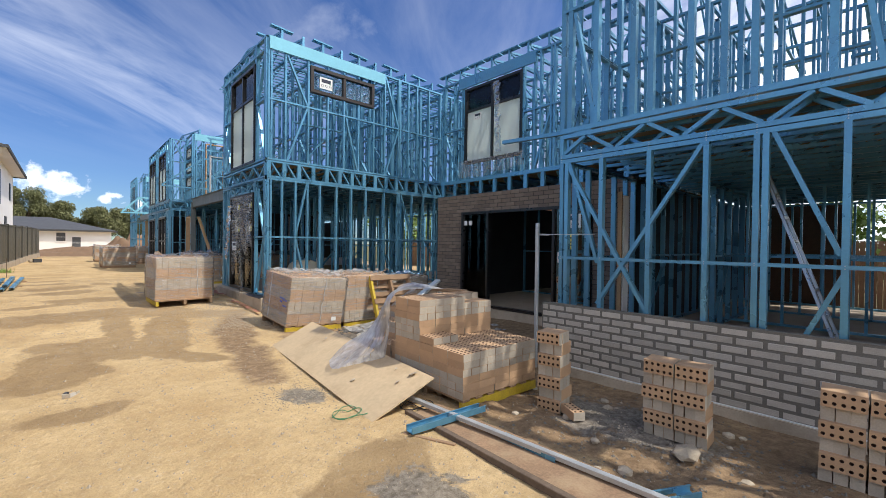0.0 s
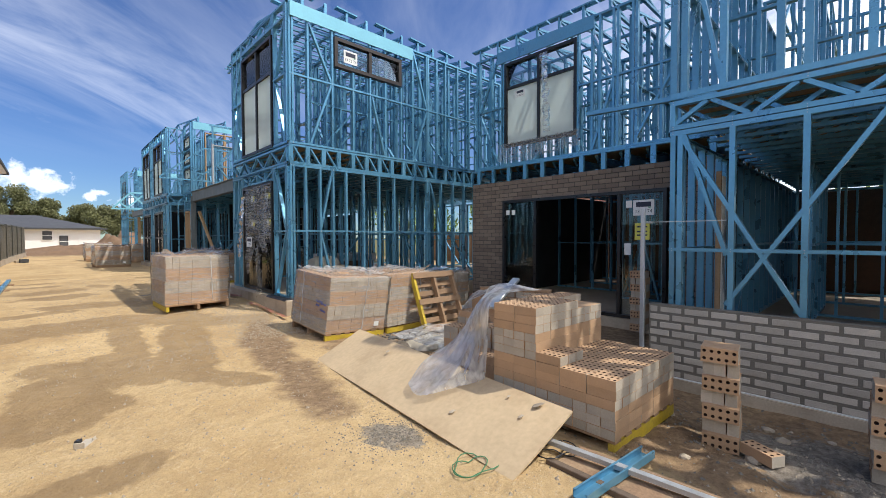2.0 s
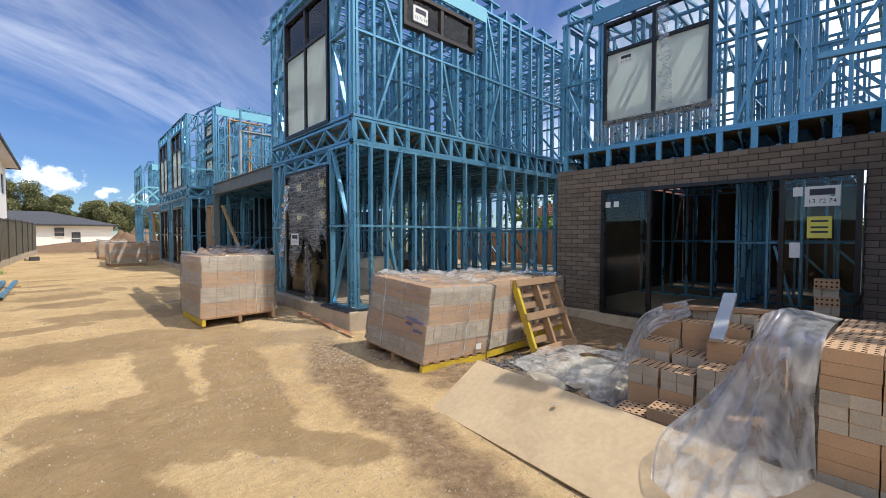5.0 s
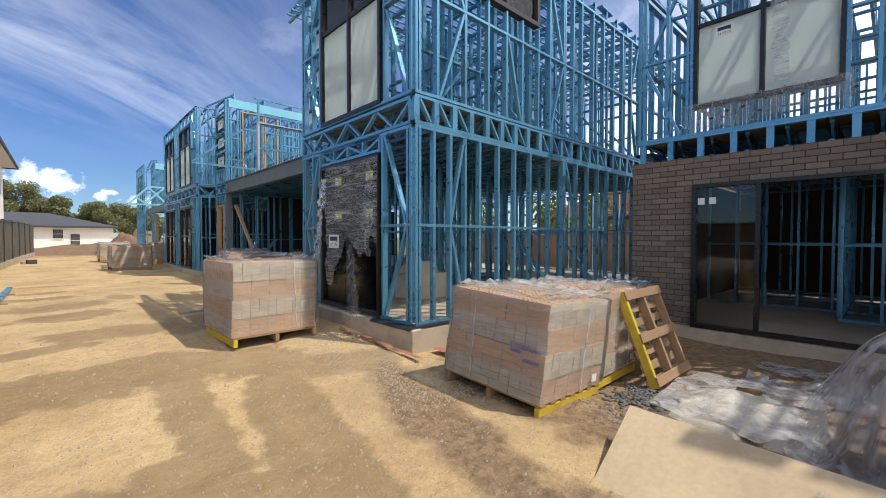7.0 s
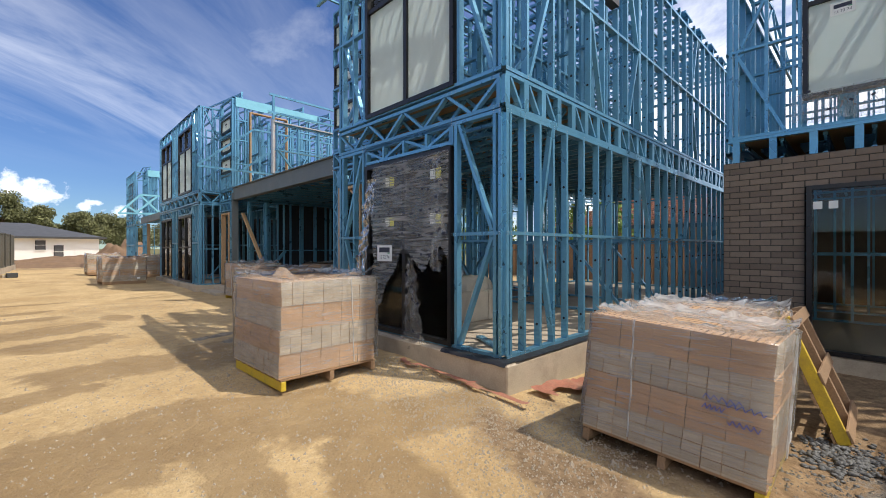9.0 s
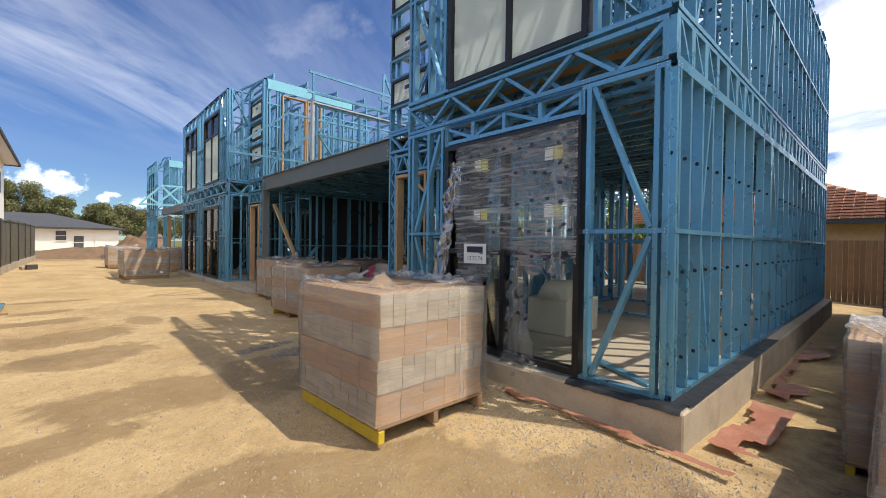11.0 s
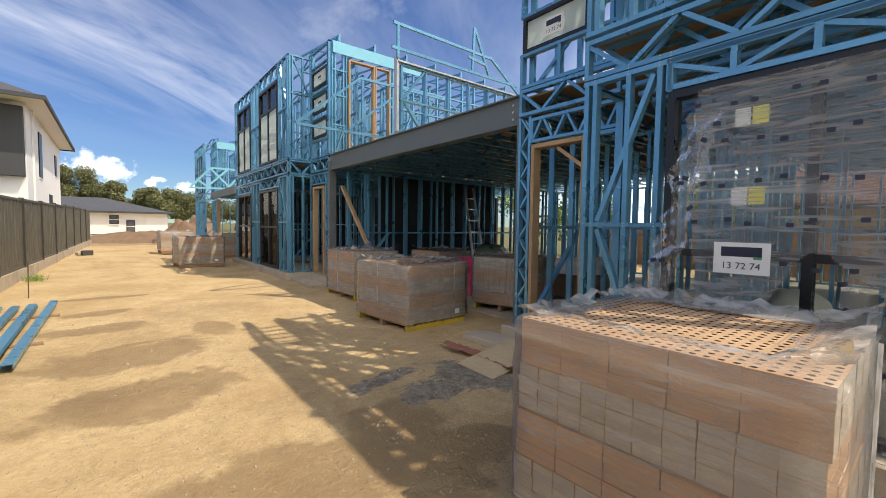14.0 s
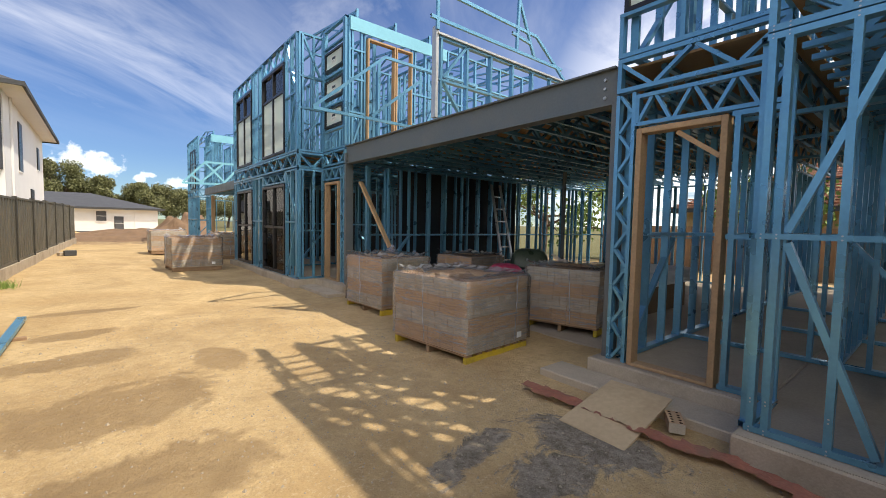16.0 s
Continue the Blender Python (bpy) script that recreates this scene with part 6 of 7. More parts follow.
coil("strapping", 1.82, 3.2, on_ground(1.82, 3.2), 0.11, 2, GREENTAPE, "tangled green strapping on the dirt")
coil("hose", 2.35, 2.95, on_ground(2.35, 2.95) + 0.01, 0.11, 3, DPC, "coiled black hose on the dirt")

# leaning pallet
lp = pallet(Matrix(((0, 1, 0, 4.44), (0.37, 0, 0.929, 6.61), (0.929, 0, -0.37, -0.1), (0, 0, 0, 1))), 1.05, 0.98, 0.11, label="broken yellow-edged pallet leaning on a brick pack", yellow=False)
for x in (0.06, 0.52, 0.99):
    cube("bottom_board", PALLETWOOD, x - 0.05, x + 0.05, 0, 0.98, -0.02, -0.001, lp, bevel=0.003)


def heap(name, label, category, x0, x1, y0, y1, f, material, step=0.05, keep=None, solid=False):
    """A draped sheet over the plan x0..x1, y0..y1 with height f(x, y)."""
    bm = bmesh.new()
    nx, ny = int((x1 - x0) / step) + 1, int((y1 - y0) / step) + 1
    g = [[None] * ny for _ in range(nx)]
    for i in range(nx):
        for j in range(ny):
            x, y = x0 + i * step, y0 + j * step
            if keep is None or keep(x, y):
                g[i][j] = bm.verts.new((x, y, f(x, y)))
    for i in range(nx - 1):
        for j in range(ny - 1):
            q = (g[i][j], g[i + 1][j], g[i + 1][j + 1], g[i][j + 1])
            if all(q):
                bm.faces.new(q)
    o = part(name, bm, material, smooth=True)
    return tagged(o, label, category)


def n2(x, y, k, s=0.0):
    return noise.noise(Vector((x * k, y * k, s)))


def bend(pts, u):
    """A smooth curve through a few points, u from 0 to 1."""
    k = len(pts) - 1
    i = min(int(u * k), k - 1)
    f = u * k - i
    p = [Vector(pts[max(0, min(k, i + d))]) for d in (-1, 0, 1, 2)]
    return 0.5 * (2 * p[1] + (p[2] - p[0]) * f + (2 * p[0] - 5 * p[1] + 4 * p[2] - p[3]) * f * f + (3 * p[1] - p[0] - 3 * p[2] + p[3]) * f ** 3)


def drape(label, near, middle, far, folds, depth, seed, out):
    """A hanging sheet between three falling curves, gathered in folds that follow its fall."""
    bm = bmesh.new()
    nu, nv = 54, 48
    g = []
    for i in range(nu + 1):
        u = i / nu
        a, b, c = bend(near, u), bend(middle, u), bend(far, u)
        row = []
        for j in range(nv + 1):
            v = j / nv
            p = bend((a, b, c), v)
            w = v + 0.07 * noise.noise(Vector((u * 2.2, v * 2, seed)))
            fold = abs(math.sin(w * folds)) * 0.18 + 0.9 * noise.noise(Vector((w * folds * 0.6, u * 1.4, seed + 3))) + 0.35 * noise.noise(Vector((w * folds * 1.7, u * 3.5, seed + 9)))
            p = p + Vector(out) * depth * fold * (0.35 + 0.65 * min(1, u * 3))
            ragged = 0.05 * noise.noise(Vector((v * 6, seed, 1.0))) * (u > 0.9)
            row.append(bm.verts.new(p + Vector((-ragged, 0, 0))))
        g.append(row)
    for i in range(nu):
        for j in range(nv):
            bm.faces.new((g[i][j], g[i + 1][j], g[i + 1][j + 1], g[i][j + 1]))
    return tagged(part("plastic_sheet", bm, DRAPE, smooth=True), label, "plastic sheet")


drape("milky clear plastic sheet hanging off the opened pack onto plywood",
      ((2.98, 4.04, 1.0), (2.86, 4.12, 0.74), (2.72, 4.3, 0.47), (2.48, 4.42, 0.3), (2.26, 4.38, 0.15)),
      ((3.12, 3.93, 1.04), (2.8, 3.98, 0.9), (2.68, 4.04, 0.56), (2.5, 4.06, 0.32), (2.2, 4.1, 0.13)),
      ((3.42, 3.72, 0.965), (2.72, 3.74, 0.97), (2.655, 3.77, 0.68), (2.64, 3.76, 0.48), (2.6, 3.74, 0.27)), 15, 0.03, 2, (-0.7, 0.25, 0.65))
drape("milky clear plastic sheet spread from the brick pile to the ground",
      ((3.62, 4.6, 0.84), (3.5, 4.88, 0.66), (3.42, 4.96, 0.34), (3.34, 5.0, 0.03), (3.2, 5.08, -0.05)),
      ((4.0, 4.75, 0.9), (3.9, 5.06, 0.74), (3.84, 5.2, 0.4), (3.72, 5.36, 0.04), (3.58, 5.44, -0.04)),
      ((4.25, 4.75, 0.88), (4.35, 5.06, 0.74), (4.4, 5.32, 0.38), (4.25, 5.5, 0.06), (3.95, 5.58, 0.02)), 9, 0.04, 5, (-0.3, 0.8, 0.5))


def bag(x, y, z, rot, l, w, h, material, label, name="bag"):
    bm = bmesh.new()
    bmesh.ops.create_grid(bm, x_segments=14, y_segments=10, size=1)
    for v in bm.verts:
        u, q = v.co.x, v.co.y
        e = (1 - u ** 4) * (1 - q ** 4)
        v.co = Vector((u * l / 2, q * w / 2, h * e ** 0.5 + 0.015 * n2(u + x, q + y, 4)))
    ret = bmesh.ops.extrude_face_region(bm, geom=bm.faces[:])
    for v in [g_ for g_ in ret["geom"] if isinstance(g_, bmesh.types.BMVert)]:
        v.co.z = 0
    o = part(name, bm, material, smooth=True)
    o.matrix_basis = pose(x, y, z, 0, 0, rot)
    return tagged(o, label, "bag")


for k, (x, y, z, r) in enumerate(((3.85, 6.0, 0, 80), (4.3, 6.05, 0, 84), (4.75, 5.95, 0, 78), (3.9, 5.6, 0, 82), (4.35, 5.6, 0, 85), (3.95, 5.85, 0.085, 70), (4.4, 5.85, 0.085, 95))):
    z += ground_z(x, y, False) - 0.015
    bag(x, y, z, r, 0.62, 0.42, 0.1, CANVAS, "dusty cream cement bag lying under plastic")
heap("plastic_sheet", "dusty clear plastic sheet spread over cement bags", "plastic sheet", 3.5, 5.1, 5.3, 6.4, lambda x, y: 0.035 + 0.05 * math.exp(-((x - 4.1) / 0.5) ** 2) + 0.07 * abs(n2(x, y, 2.3)) + 0.035 * abs(n2(x + 0.6 * y, y, 4.5, 2)) - 0.05 * ss(x, 4.5, 5.1), DRAPE, 0.04, keep=lambda x, y: n2(x, y, 2.2, 3) > -0.35)
heap("plastic_sheet", "crumpled clear plastic sheet on the mud", "plastic sheet", 5.1, 6.4, 5.0, 6.1, lambda x, y: -0.22 + ground_z(5.7, 5.5) + 0.22 + 0.2 * max(0, 1 - abs(x - 5.7) / 0.7) * abs(n2(x, y, 2.4)) + 0.06 * abs(n2(x, y, 7)) + 0.03, DRAPE, 0.04, keep=lambda x, y: n2(x, y, 1.8, 5) > -0.3)

# ---- low brick wall of the near unit, brick wall of the next ----
tagged(cube("footing", CONCRETE, 4.66, 4.775, -6.0, 3.2, -0.6, -0.012), "raw concrete footing under the low brick wall", "footing", kind="structure")
tagged(cube("damp_course", LABEL, 4.69, 4.77, -6.0, 3.2, -0.0118, -0.002), "pale damp course strip under the bricks", "membrane", kind="structure")
bpost = thing("profile_post", "pale square bricklayer's profile post at the wall corner", "post", pose(4.64, 3.23, -0.12))
cube("upright", ZINC, -0.02, 0.02, -0.02, 0.02, 0.0, 1.92, bpost, bevel=0.003)
cube("clamp_bar", ZINC, 0.0, 0.25, -0.012, 0.012, 1.76, 1.785, bpost)
bm = bmesh.new(); bar(bm, (0.03, -0.03, 1.77), (0.1, -0.75, 1.77), 0.008, 0.008); part("line_bar", bm, ZINC, bpost)

# ---- stickers, film and labels on the windows ----


def text_mesh(s, size):
    cu = bpy.data.curves.new("text", "FONT")
    cu.body, cu.size, cu.align_x, cu.align_y = s, size, "CENTER", "CENTER"
    tmp = bpy.data.objects.new("tmp", cu)
    me = bpy.data.meshes.new_from_object(tmp)
    bpy.data.objects.remove(tmp)
    me.materials.append(INK)
    return me


def sticker(pl, s, z, w, h, out=0.03, number=True, sgn=-1):
    """A white maker's label: a dark bar with a green corner, and a number beneath."""
    th = thing("window_label", "white window label with a dark bar and number", "label", pose(*pl.at(s, z, out)))
    base = pl.at(s, z, out)
    for nm, ma, a in (("paper", LABEL, (-w / 2, w / 2, -h / 2, h / 2, 0, 0.002)), ("bar", INK, (-w * 0.36, w * 0.36, h * 0.05, h * 0.36, 0.0025, 0.004)), ("corner", GREENINK, (-w * 0.36 if sgn < 0 else w * 0.22, -w * 0.22 if sgn < 0 else w * 0.36, -h * 0.02, h * 0.04, 0.0025, 0.004))):
        bm = bmesh.new()
        a0, a1, z0, z1, o0, o1 = a
        local_box(bm, pl, base, s + a0, s + a1, z + z0, z + z1, out + o0, out + o1)
        part(nm, bm, ma, th)
    if number:
        t = part("number", text_mesh("13 72 74", h * 0.3), INK, th)
        n, u = pl.n, Vector((0, 0, 1)).cross(pl.n)
        t.matrix_basis = Matrix(((u.x, 0, n.x, n.x * 0.004), (u.y, 0, n.y, n.y * 0.004), (0, 1, 0, -h * 0.25), (0, 0, 0, 1)))
    return th


sticker(w_plane, 1.89, 1.4, 0.32, 0.21, 0.1)
for s, z in ((1.85, 2.35), (0.95, 2.35), (1.85, 1.82), (0.95, 1.82)):
    for k, ma in enumerate((LABELY, LABEL)):
        bm = bmesh.new(); local_box(bm, w_plane, w_plane.at(s, z), s - 0.05 + 0.1 * k, s + 0.04 + 0.1 * k, z - 0.06, z + 0.06, 0.012, 0.014)
        o = part("sticker", bm, ma); o.matrix_basis = pose(*w_plane.at(s, z)); tagged(o, "yellow energy sticker on the glass" if k == 0 else "white paper sticker on the glass", "sticker")
sticker(c_u, 3.72, 4.55, 0.24, 0.16, 0.016)
sticker(s_plane, 1.33, 5.22, 0.32, 0.26, 0.012, sgn=1)
for z in (3.91, 4.66):
    sticker(e_plane, 0.85, z, 0.28, 0.2, 0.016)
for z in (3.99, 4.61, 5.23):
    sticker(a_e, 0.6, z, 0.24, 0.16, 0.016)
sticker(sl, 1.12, 1.98, 0.34, 0.26, 0.012)
for s, z, w, h, ma in ((1.14, 1.58, 0.24, 0.28, LABELY), (1.38, 1.28, 0.11, 0.2, LABEL), (1.36, 2.05, 0.1, 0.12, LABEL), (3.8, 2.02, 0.09, 0.1, LABEL), (3.95, 2.02, 0.09, 0.1, LABEL)):
    bm = bmesh.new(); local_box(bm, sl, sl.at(s, z), s - w / 2, s + w / 2, z - h / 2, z + h / 2, 0.01, 0.012)
    o = part("sticker", bm, ma); o.matrix_basis = pose(*sl.at(s, z)); tagged(o, "paper sticker on the sliding door glass", "sticker")
    if h > 0.25:
        for q in (0.08, 0.0, -0.06):
            bm = bmesh.new(); local_box(bm, sl, sl.at(s, z), s - w * 0.35, s + w * 0.35, z + q - 0.012, z + q + 0.012, 0.0125, 0.014); part("print", bm, INK, o)


def hanging_film(pl, label, s0, s1, z0, z1, seed, outline, out=0.07, amp=0.009):
    """Loose film hanging on a wall: a wrinkled sheet cut to outline(u, v)."""
    th_o = pl.at(s0, z0)
    bm = bmesh.new()
    nu, nv = int((s1 - s0) / 0.016) + 1, int((z1 - z0) / 0.016) + 1
    g = {}
    for i in range(nu):
        for j in range(nv):
            u, v = i / (nu - 1), j / (nv - 1)
            if outline(u, v):
                s, z = s0 + (s1 - s0) * u, z0 + (z1 - z0) * v
                fold = abs(noise.noise(Vector((s * (13 if amp > 0.04 else 7) + seed, z * (1.8 if amp > 0.04 else 2.5), seed)))) + 0.5 * noise.noise(Vector((s * 3, z * 14 + s * 6, seed)))
                g[i, j] = bm.verts.new(pl.at(s, z, out + amp * fold) - th_o)
    for i in range(nu - 1):
        for j in range(nv - 1):
            q = [g.get(k) for k in ((i, j), (i + 1, j), (i + 1, j + 1), (i, j + 1))]
            if all(q):
                bm.faces.new(q)
    marks = [g[k].co.copy() for k in sorted(g)[7::max(1, len(g) // 9)]] if amp > 0.04 else []
    o = part("loose_film", bm, BUNCH if amp > 0.04 else WINFILM, smooth=True)
    for k, p in enumerate(marks):
        bm = bmesh.new()
        box(bm, -0.022, 0.022, -0.014, 0.014, -0.0006, 0.0006, Matrix.Translation(p + pl.n * 0.008) @ Matrix((( pl.u.x, 0, pl.n.x, 0), (pl.u.y, 0, pl.n.y, 0), (0, 1, 0, 0), (0, 0, 0, 1))) @ pose(0, 0, 0, 0, 0, 35 * math.sin(k * 2.3)))
        part("print_mark", bm, INK, o)
    o.matrix_basis = pose(*th_o)
    o.visible_shadow = False
    return tagged(o, label, "plastic film")


def wob(u, k, s):
    return noise.noise(Vector((u * k, s, 0)))


FILM1 = hanging_film(w_plane, "torn clear film stretched over the tall window", 0.72, 2.27, 0.6, 2.58, 3, lambda u, v: v > 0.36 + 0.16 * wob(u, 5, 1) - 0.3 * ss(u, 0.55, 0.9) and u < 0.97 + 0.06 * wob(v, 7, 2))
for k in range(44):
    s_, z_ = 0.85 + (k % 9) * 0.165 + 0.03 * math.sin(k * 3.3), 2.45 - (k // 9) * 0.27 + 0.02 * math.sin(k * 1.7)
    bm = bmesh.new(); local_box(bm, w_plane, w_plane.at(0.72, 0.6), s_ - 0.02, s_ + 0.02, z_ - 0.014, z_ + 0.014, 0.0845, 0.0855)
    part("print_mark", bm, INK, FILM1)
hanging_film(w_plane, "bunched clear film hanging at the window's edge", 0.72, 1.0, 1.2, 2.55, 4, lambda u, v: abs(u - 0.5 + 0.2 * wob(v, 4, 2)) < 0.3 + 0.15 * wob(v, 9, 3), 0.1, 0.07)
hanging_film(w_plane, "long tail of clear film hanging down the glass", 1.0, 1.55, 0.22, 1.35, 5, lambda u, v: abs(u - 0.5 - 0.12 * v) < 0.46 - 0.36 * v + 0.1 * wob(v, 6, 5), 0.1, 0.1)
hanging_film(w_plane, "bunched clear film hanging beside the window", 2.0, 2.55, 1.05, 2.4, 6, lambda u, v: abs(u - 0.78 + 0.55 * v) < 0.2 + 0.14 * wob(v, 8, 6), 0.13, 0.08)
hanging_film(c_u, "torn clear film hanging under the upper window", 2.3, 4.25, 2.95, 3.52, 7, lambda u, v: v > 0.25 + 0.4 * wob(u, 4, 7) + 0.3 * abs(u - 0.6), 0.1, 0.07)
hanging_film(c_u, "strip of torn clear film on the upper window", 2.9, 3.2, 3.6, 5.2, 8, lambda u, v: abs(u - 0.4 - 0.3 * v) < 0.3 + 0.2 * wob(v, 9, 8), 0.07, 0.04)

# pale lining board and dark strap inside the near unit's end bay
board = thing("lining_board", "pale grey lining board beside a black strip of painted shade", "board", pose(6.58, 2.93, 0.11))
cube("face", PLASTER, -0.09, 0.09, -0.02, 0.02, 0.0, 2.2, board, bevel=0.003)
cube("edge_strip", TIMBER, -0.2, -0.165, -0.03, 0.03, 0.0, 2.25, board, "bare timber edge", bevel=0.003)
# black strip stands for the shade in the opening
cube("opening_shade", BLACK, -0.164, -0.094, 0.0, 0.02, 0.0, 2.22, board, "black strip painted for the dark opening")
strap = thing("hanging_strap", "grey plastic strap hanging off a brace", "strap", pose(5.0, 2.53, 0.8))
bm = bmesh.new()
for i in range(14):
    a, b = i / 14, (i + 1) / 14
    bar(bm, (0.02 * math.sin(a * 5), 0.03 * math.sin(a * 4), a * 1.1), (0.02 * math.sin(b * 5), 0.03 * math.sin(b * 4), b * 1.1), 0.012, 0.035 + 0.03 * (i > 6), (1, 0, 0))
part("band", bm, GREY_STEEL, strap)

# slab membrane and scraps
heap("membrane", "black damp-proof membrane lapping over the slab edge", "membrane", 3.02, 3.2, 8.95, 9.85, lambda x, y: 0.345 + 0.015 * abs(n2(x, y, 9)) - (0.03 if x < 3.05 else 0), DPC, 0.03)
heap("membrane", "black damp-proof membrane on the slab edge", "membrane", 3.2, 6.5, 8.92, 9.06, lambda x, y: 0.345 + 0.012 * abs(n2(x, y, 9)), DPC, 0.035)
heap("plastic_strip", "muddy orange-red plastic strip along the slab foot", "plastic strip", 2.75, 3.1, 11.3, 13.9, lambda x, y: ground_z(x, y, False) + 0.05 + 0.03 * abs(n2(x, y, 6)) + 0.02 * n2(x, y, 15), REDPLASTIC, 0.035, keep=lambda x, y: abs(x - 2.92 - 0.1 * n2(y, 0, 2)) < 0.09 + 0.05 * n2(x, y, 4))
heap("plastic_strip", "muddy orange-red plastic strip under the slab corner", "plastic strip", 2.7, 3.05, 8.6, 10.4, lambda x, y: ground_z(x, y, False) + 0.04 + 0.03 * abs(n2(x, y, 6, 3)), REDPLASTIC, 0.035, keep=lambda x, y: abs(x - 2.9 - 0.08 * n2(y, 0, 3)) < 0.05 + 0.04 * n2(x, y, 4))
heap("plastic_strip", "muddy orange-red plastic sheet in the side passage", "plastic strip", 3.3, 8.5, 8.55, 8.9, lambda x, y: ground_z(x, y, False) + 0.05 + 0.06 * abs(n2(x, y, 4, 3)), REDPLASTIC, 0.05, keep=lambda x, y: n2(x, y, 2.5, 1) > -0.15)
# bent scrap on the track
scrap = thing("scrap_bracket", "small bent dusty metal scrap lying on the track", "scrap", pose(0.06, 5.4, on_ground(0.06, 5.4) + 0.004, 0, 0, 60))
bm = bmesh.new(); box(bm, -0.075, 0.075, -0.035, 0.035, 0.008, 0.016); box(bm, -0.075, -0.067, -0.035, 0.035, 0.0165, 0.05); box(bm, 0.03, 0.07, -0.034, -0.026, 0.0165, 0.035); part("plate", bm, GREYBRICK, scrap, bevel=0.002)
bm = bmesh.new(); box(bm, 0.0, 0.05, 0.04, 0.075, 0.0, 0.035); part("black_block", bm, DPC, scrap, bevel=0.006)

# blue studs on the verge
for k, (x0, y0, z, x1, y1) in enumerate(((-1.0, 15.6, 0.2, -1.0, 19.65), (-1.16, 15.2, 0.2, -1.2, 19.2), (-1.36, 15.9, 0.2, -1.42, 19.3), (-1.12, 15.6, 0.27, -1.18, 18.9), (-1.6, 16.2, 0.19, -1.62, 19.4))):
    steel_piece((x0, y0, z), (x1, y1, z + 0.02), 0.09, 0.05, "loose blue steel stud lying on the verge", name="steel_stud")
for y in (16.6, 18.5):
    plank((-1.85, y, 0.165), (-0.85, y + 0.1, 0.155), 0.07, 0.04, "timber bearer under the loose studs")

stake = thing("survey_stake", "thin rusty survey stake in the verge", "stake", pose(-1.46, 20.9, ground_z(-1.46, 20.9) - 0.1, 2, 1, 0))
bm = bmesh.new(); bmesh.ops.create_cone(bm, cap_ends=True, segments=6, radius1=0.01, radius2=0.012, depth=0.8, matrix=Matrix.Translation((0, 0, 0.4))); part("rod", bm, BARK, stake)

# stones scattered over the track
stone_me = []
for k in range(5):
    bm = bmesh.new(); bmesh.ops.create_icosphere(bm, subdivisions=1, radius=1)
    for v in bm.verts:
        v.co *= 1 + 0.3 * noise.noise(v.co * 1.3 + Vector((k * 7, 0, 0)))
        v.co.z *= 0.6
    stone_me.append(to_mesh("stone", bm, STONE))
rg = random.Random(5)
bm = bmesh.new()
for k in range(18000):
    y = rg.uniform(1.0, 19) if k % 3 else rg.uniform(7.0, 11.5)
    x = rg.uniform(-1.6, 4.4) if k % 2 else rg.gauss(1.7, 0.9)
    if k > 13000:
        x, y = rg.gauss(2.5, 0.4), rg.uniform(7.6, 10.6)
    if x > 4.5 or (x > 2.95 and y > 8.8):
        continue
    r = rg.uniform(0.004, 0.013) * (1.7 if rg.random() < 0.05 else 1)
    z = ground_z(x, y)
    vs = [bm.verts.new((x + r * math.cos(a) * rg.uniform(0.7, 1.2), y + r * math.sin(a) * rg.uniform(0.7, 1.2), z - 0.003)) for a in (0, 1.57, 3.14, 4.71)]
    t = bm.verts.new((x + rg.uniform(-0.3, 0.3) * r, y, z + r * 0.9))
    for i in range(4):
        bm.faces.new((vs[i], vs[(i + 1) % 4], t))
tagged(part("gravel", bm, STONE), "small pale stones scattered over the sandy track", "gravel", kind="stuff")
rg = random.Random(8)
for k in range(60):
    x, y = rg.uniform(2.6, 4.5), rg.uniform(-0.5, 6.4)
    r = rg.uniform(0.02, 0.06)
    o = tagged(lay(None, stone_me[k % 5], pose(x, y, ground_z(x, y) + r * 0.2, 0, 0, rg.uniform(0, 360)) @ Matrix.Scale(r, 4)), "grey-brown clod of dirt on the mud", "clod", "clods")
    o.name = "clod"
o = lay(None, stone_me[2], pose(3.3, 1.0, ground_z(3.3, 1.0) + 0.03) @ Matrix.Diagonal((0.16, 0.1, 0.07, 1))); o.name = "mortar_lump"; tagged(o, "hardened grey mortar lump by the brick stacks", "mortar")
bm = bmesh.new()
rg = random.Random(17)
for cx, cy, sx, sy, n in ((1.75, 3.98, 0.4, 0.36, 900), (3.4, 6.6, 0.4, 0.4, 300), (3.6, 1.4, 1.1, 2.2, 1500)):
    for k in range(n):
        x, y, r = rg.gauss(cx, sx / 2), rg.gauss(cy, sy / 2), rg.uniform(0.003, 0.02) * (0.6 if cx < 2 else 1.0)
        z = ground_z(x, y)
        vs = [bm.verts.new((x + r * math.cos(a), y + r * math.sin(a), z - 0.003)) for a in (0.2, 1.9, 3.3, 4.9)]
        t = bm.verts.new((x, y, z + r * 0.7))
        for i in range(4):
            bm.faces.new((vs[i], vs[(i + 1) % 4], t))
tagged(part("mortar_crumbs", bm, MORTAR), "grey crumbs of dried mortar slurry", "mortar crumbs", kind="stuff")

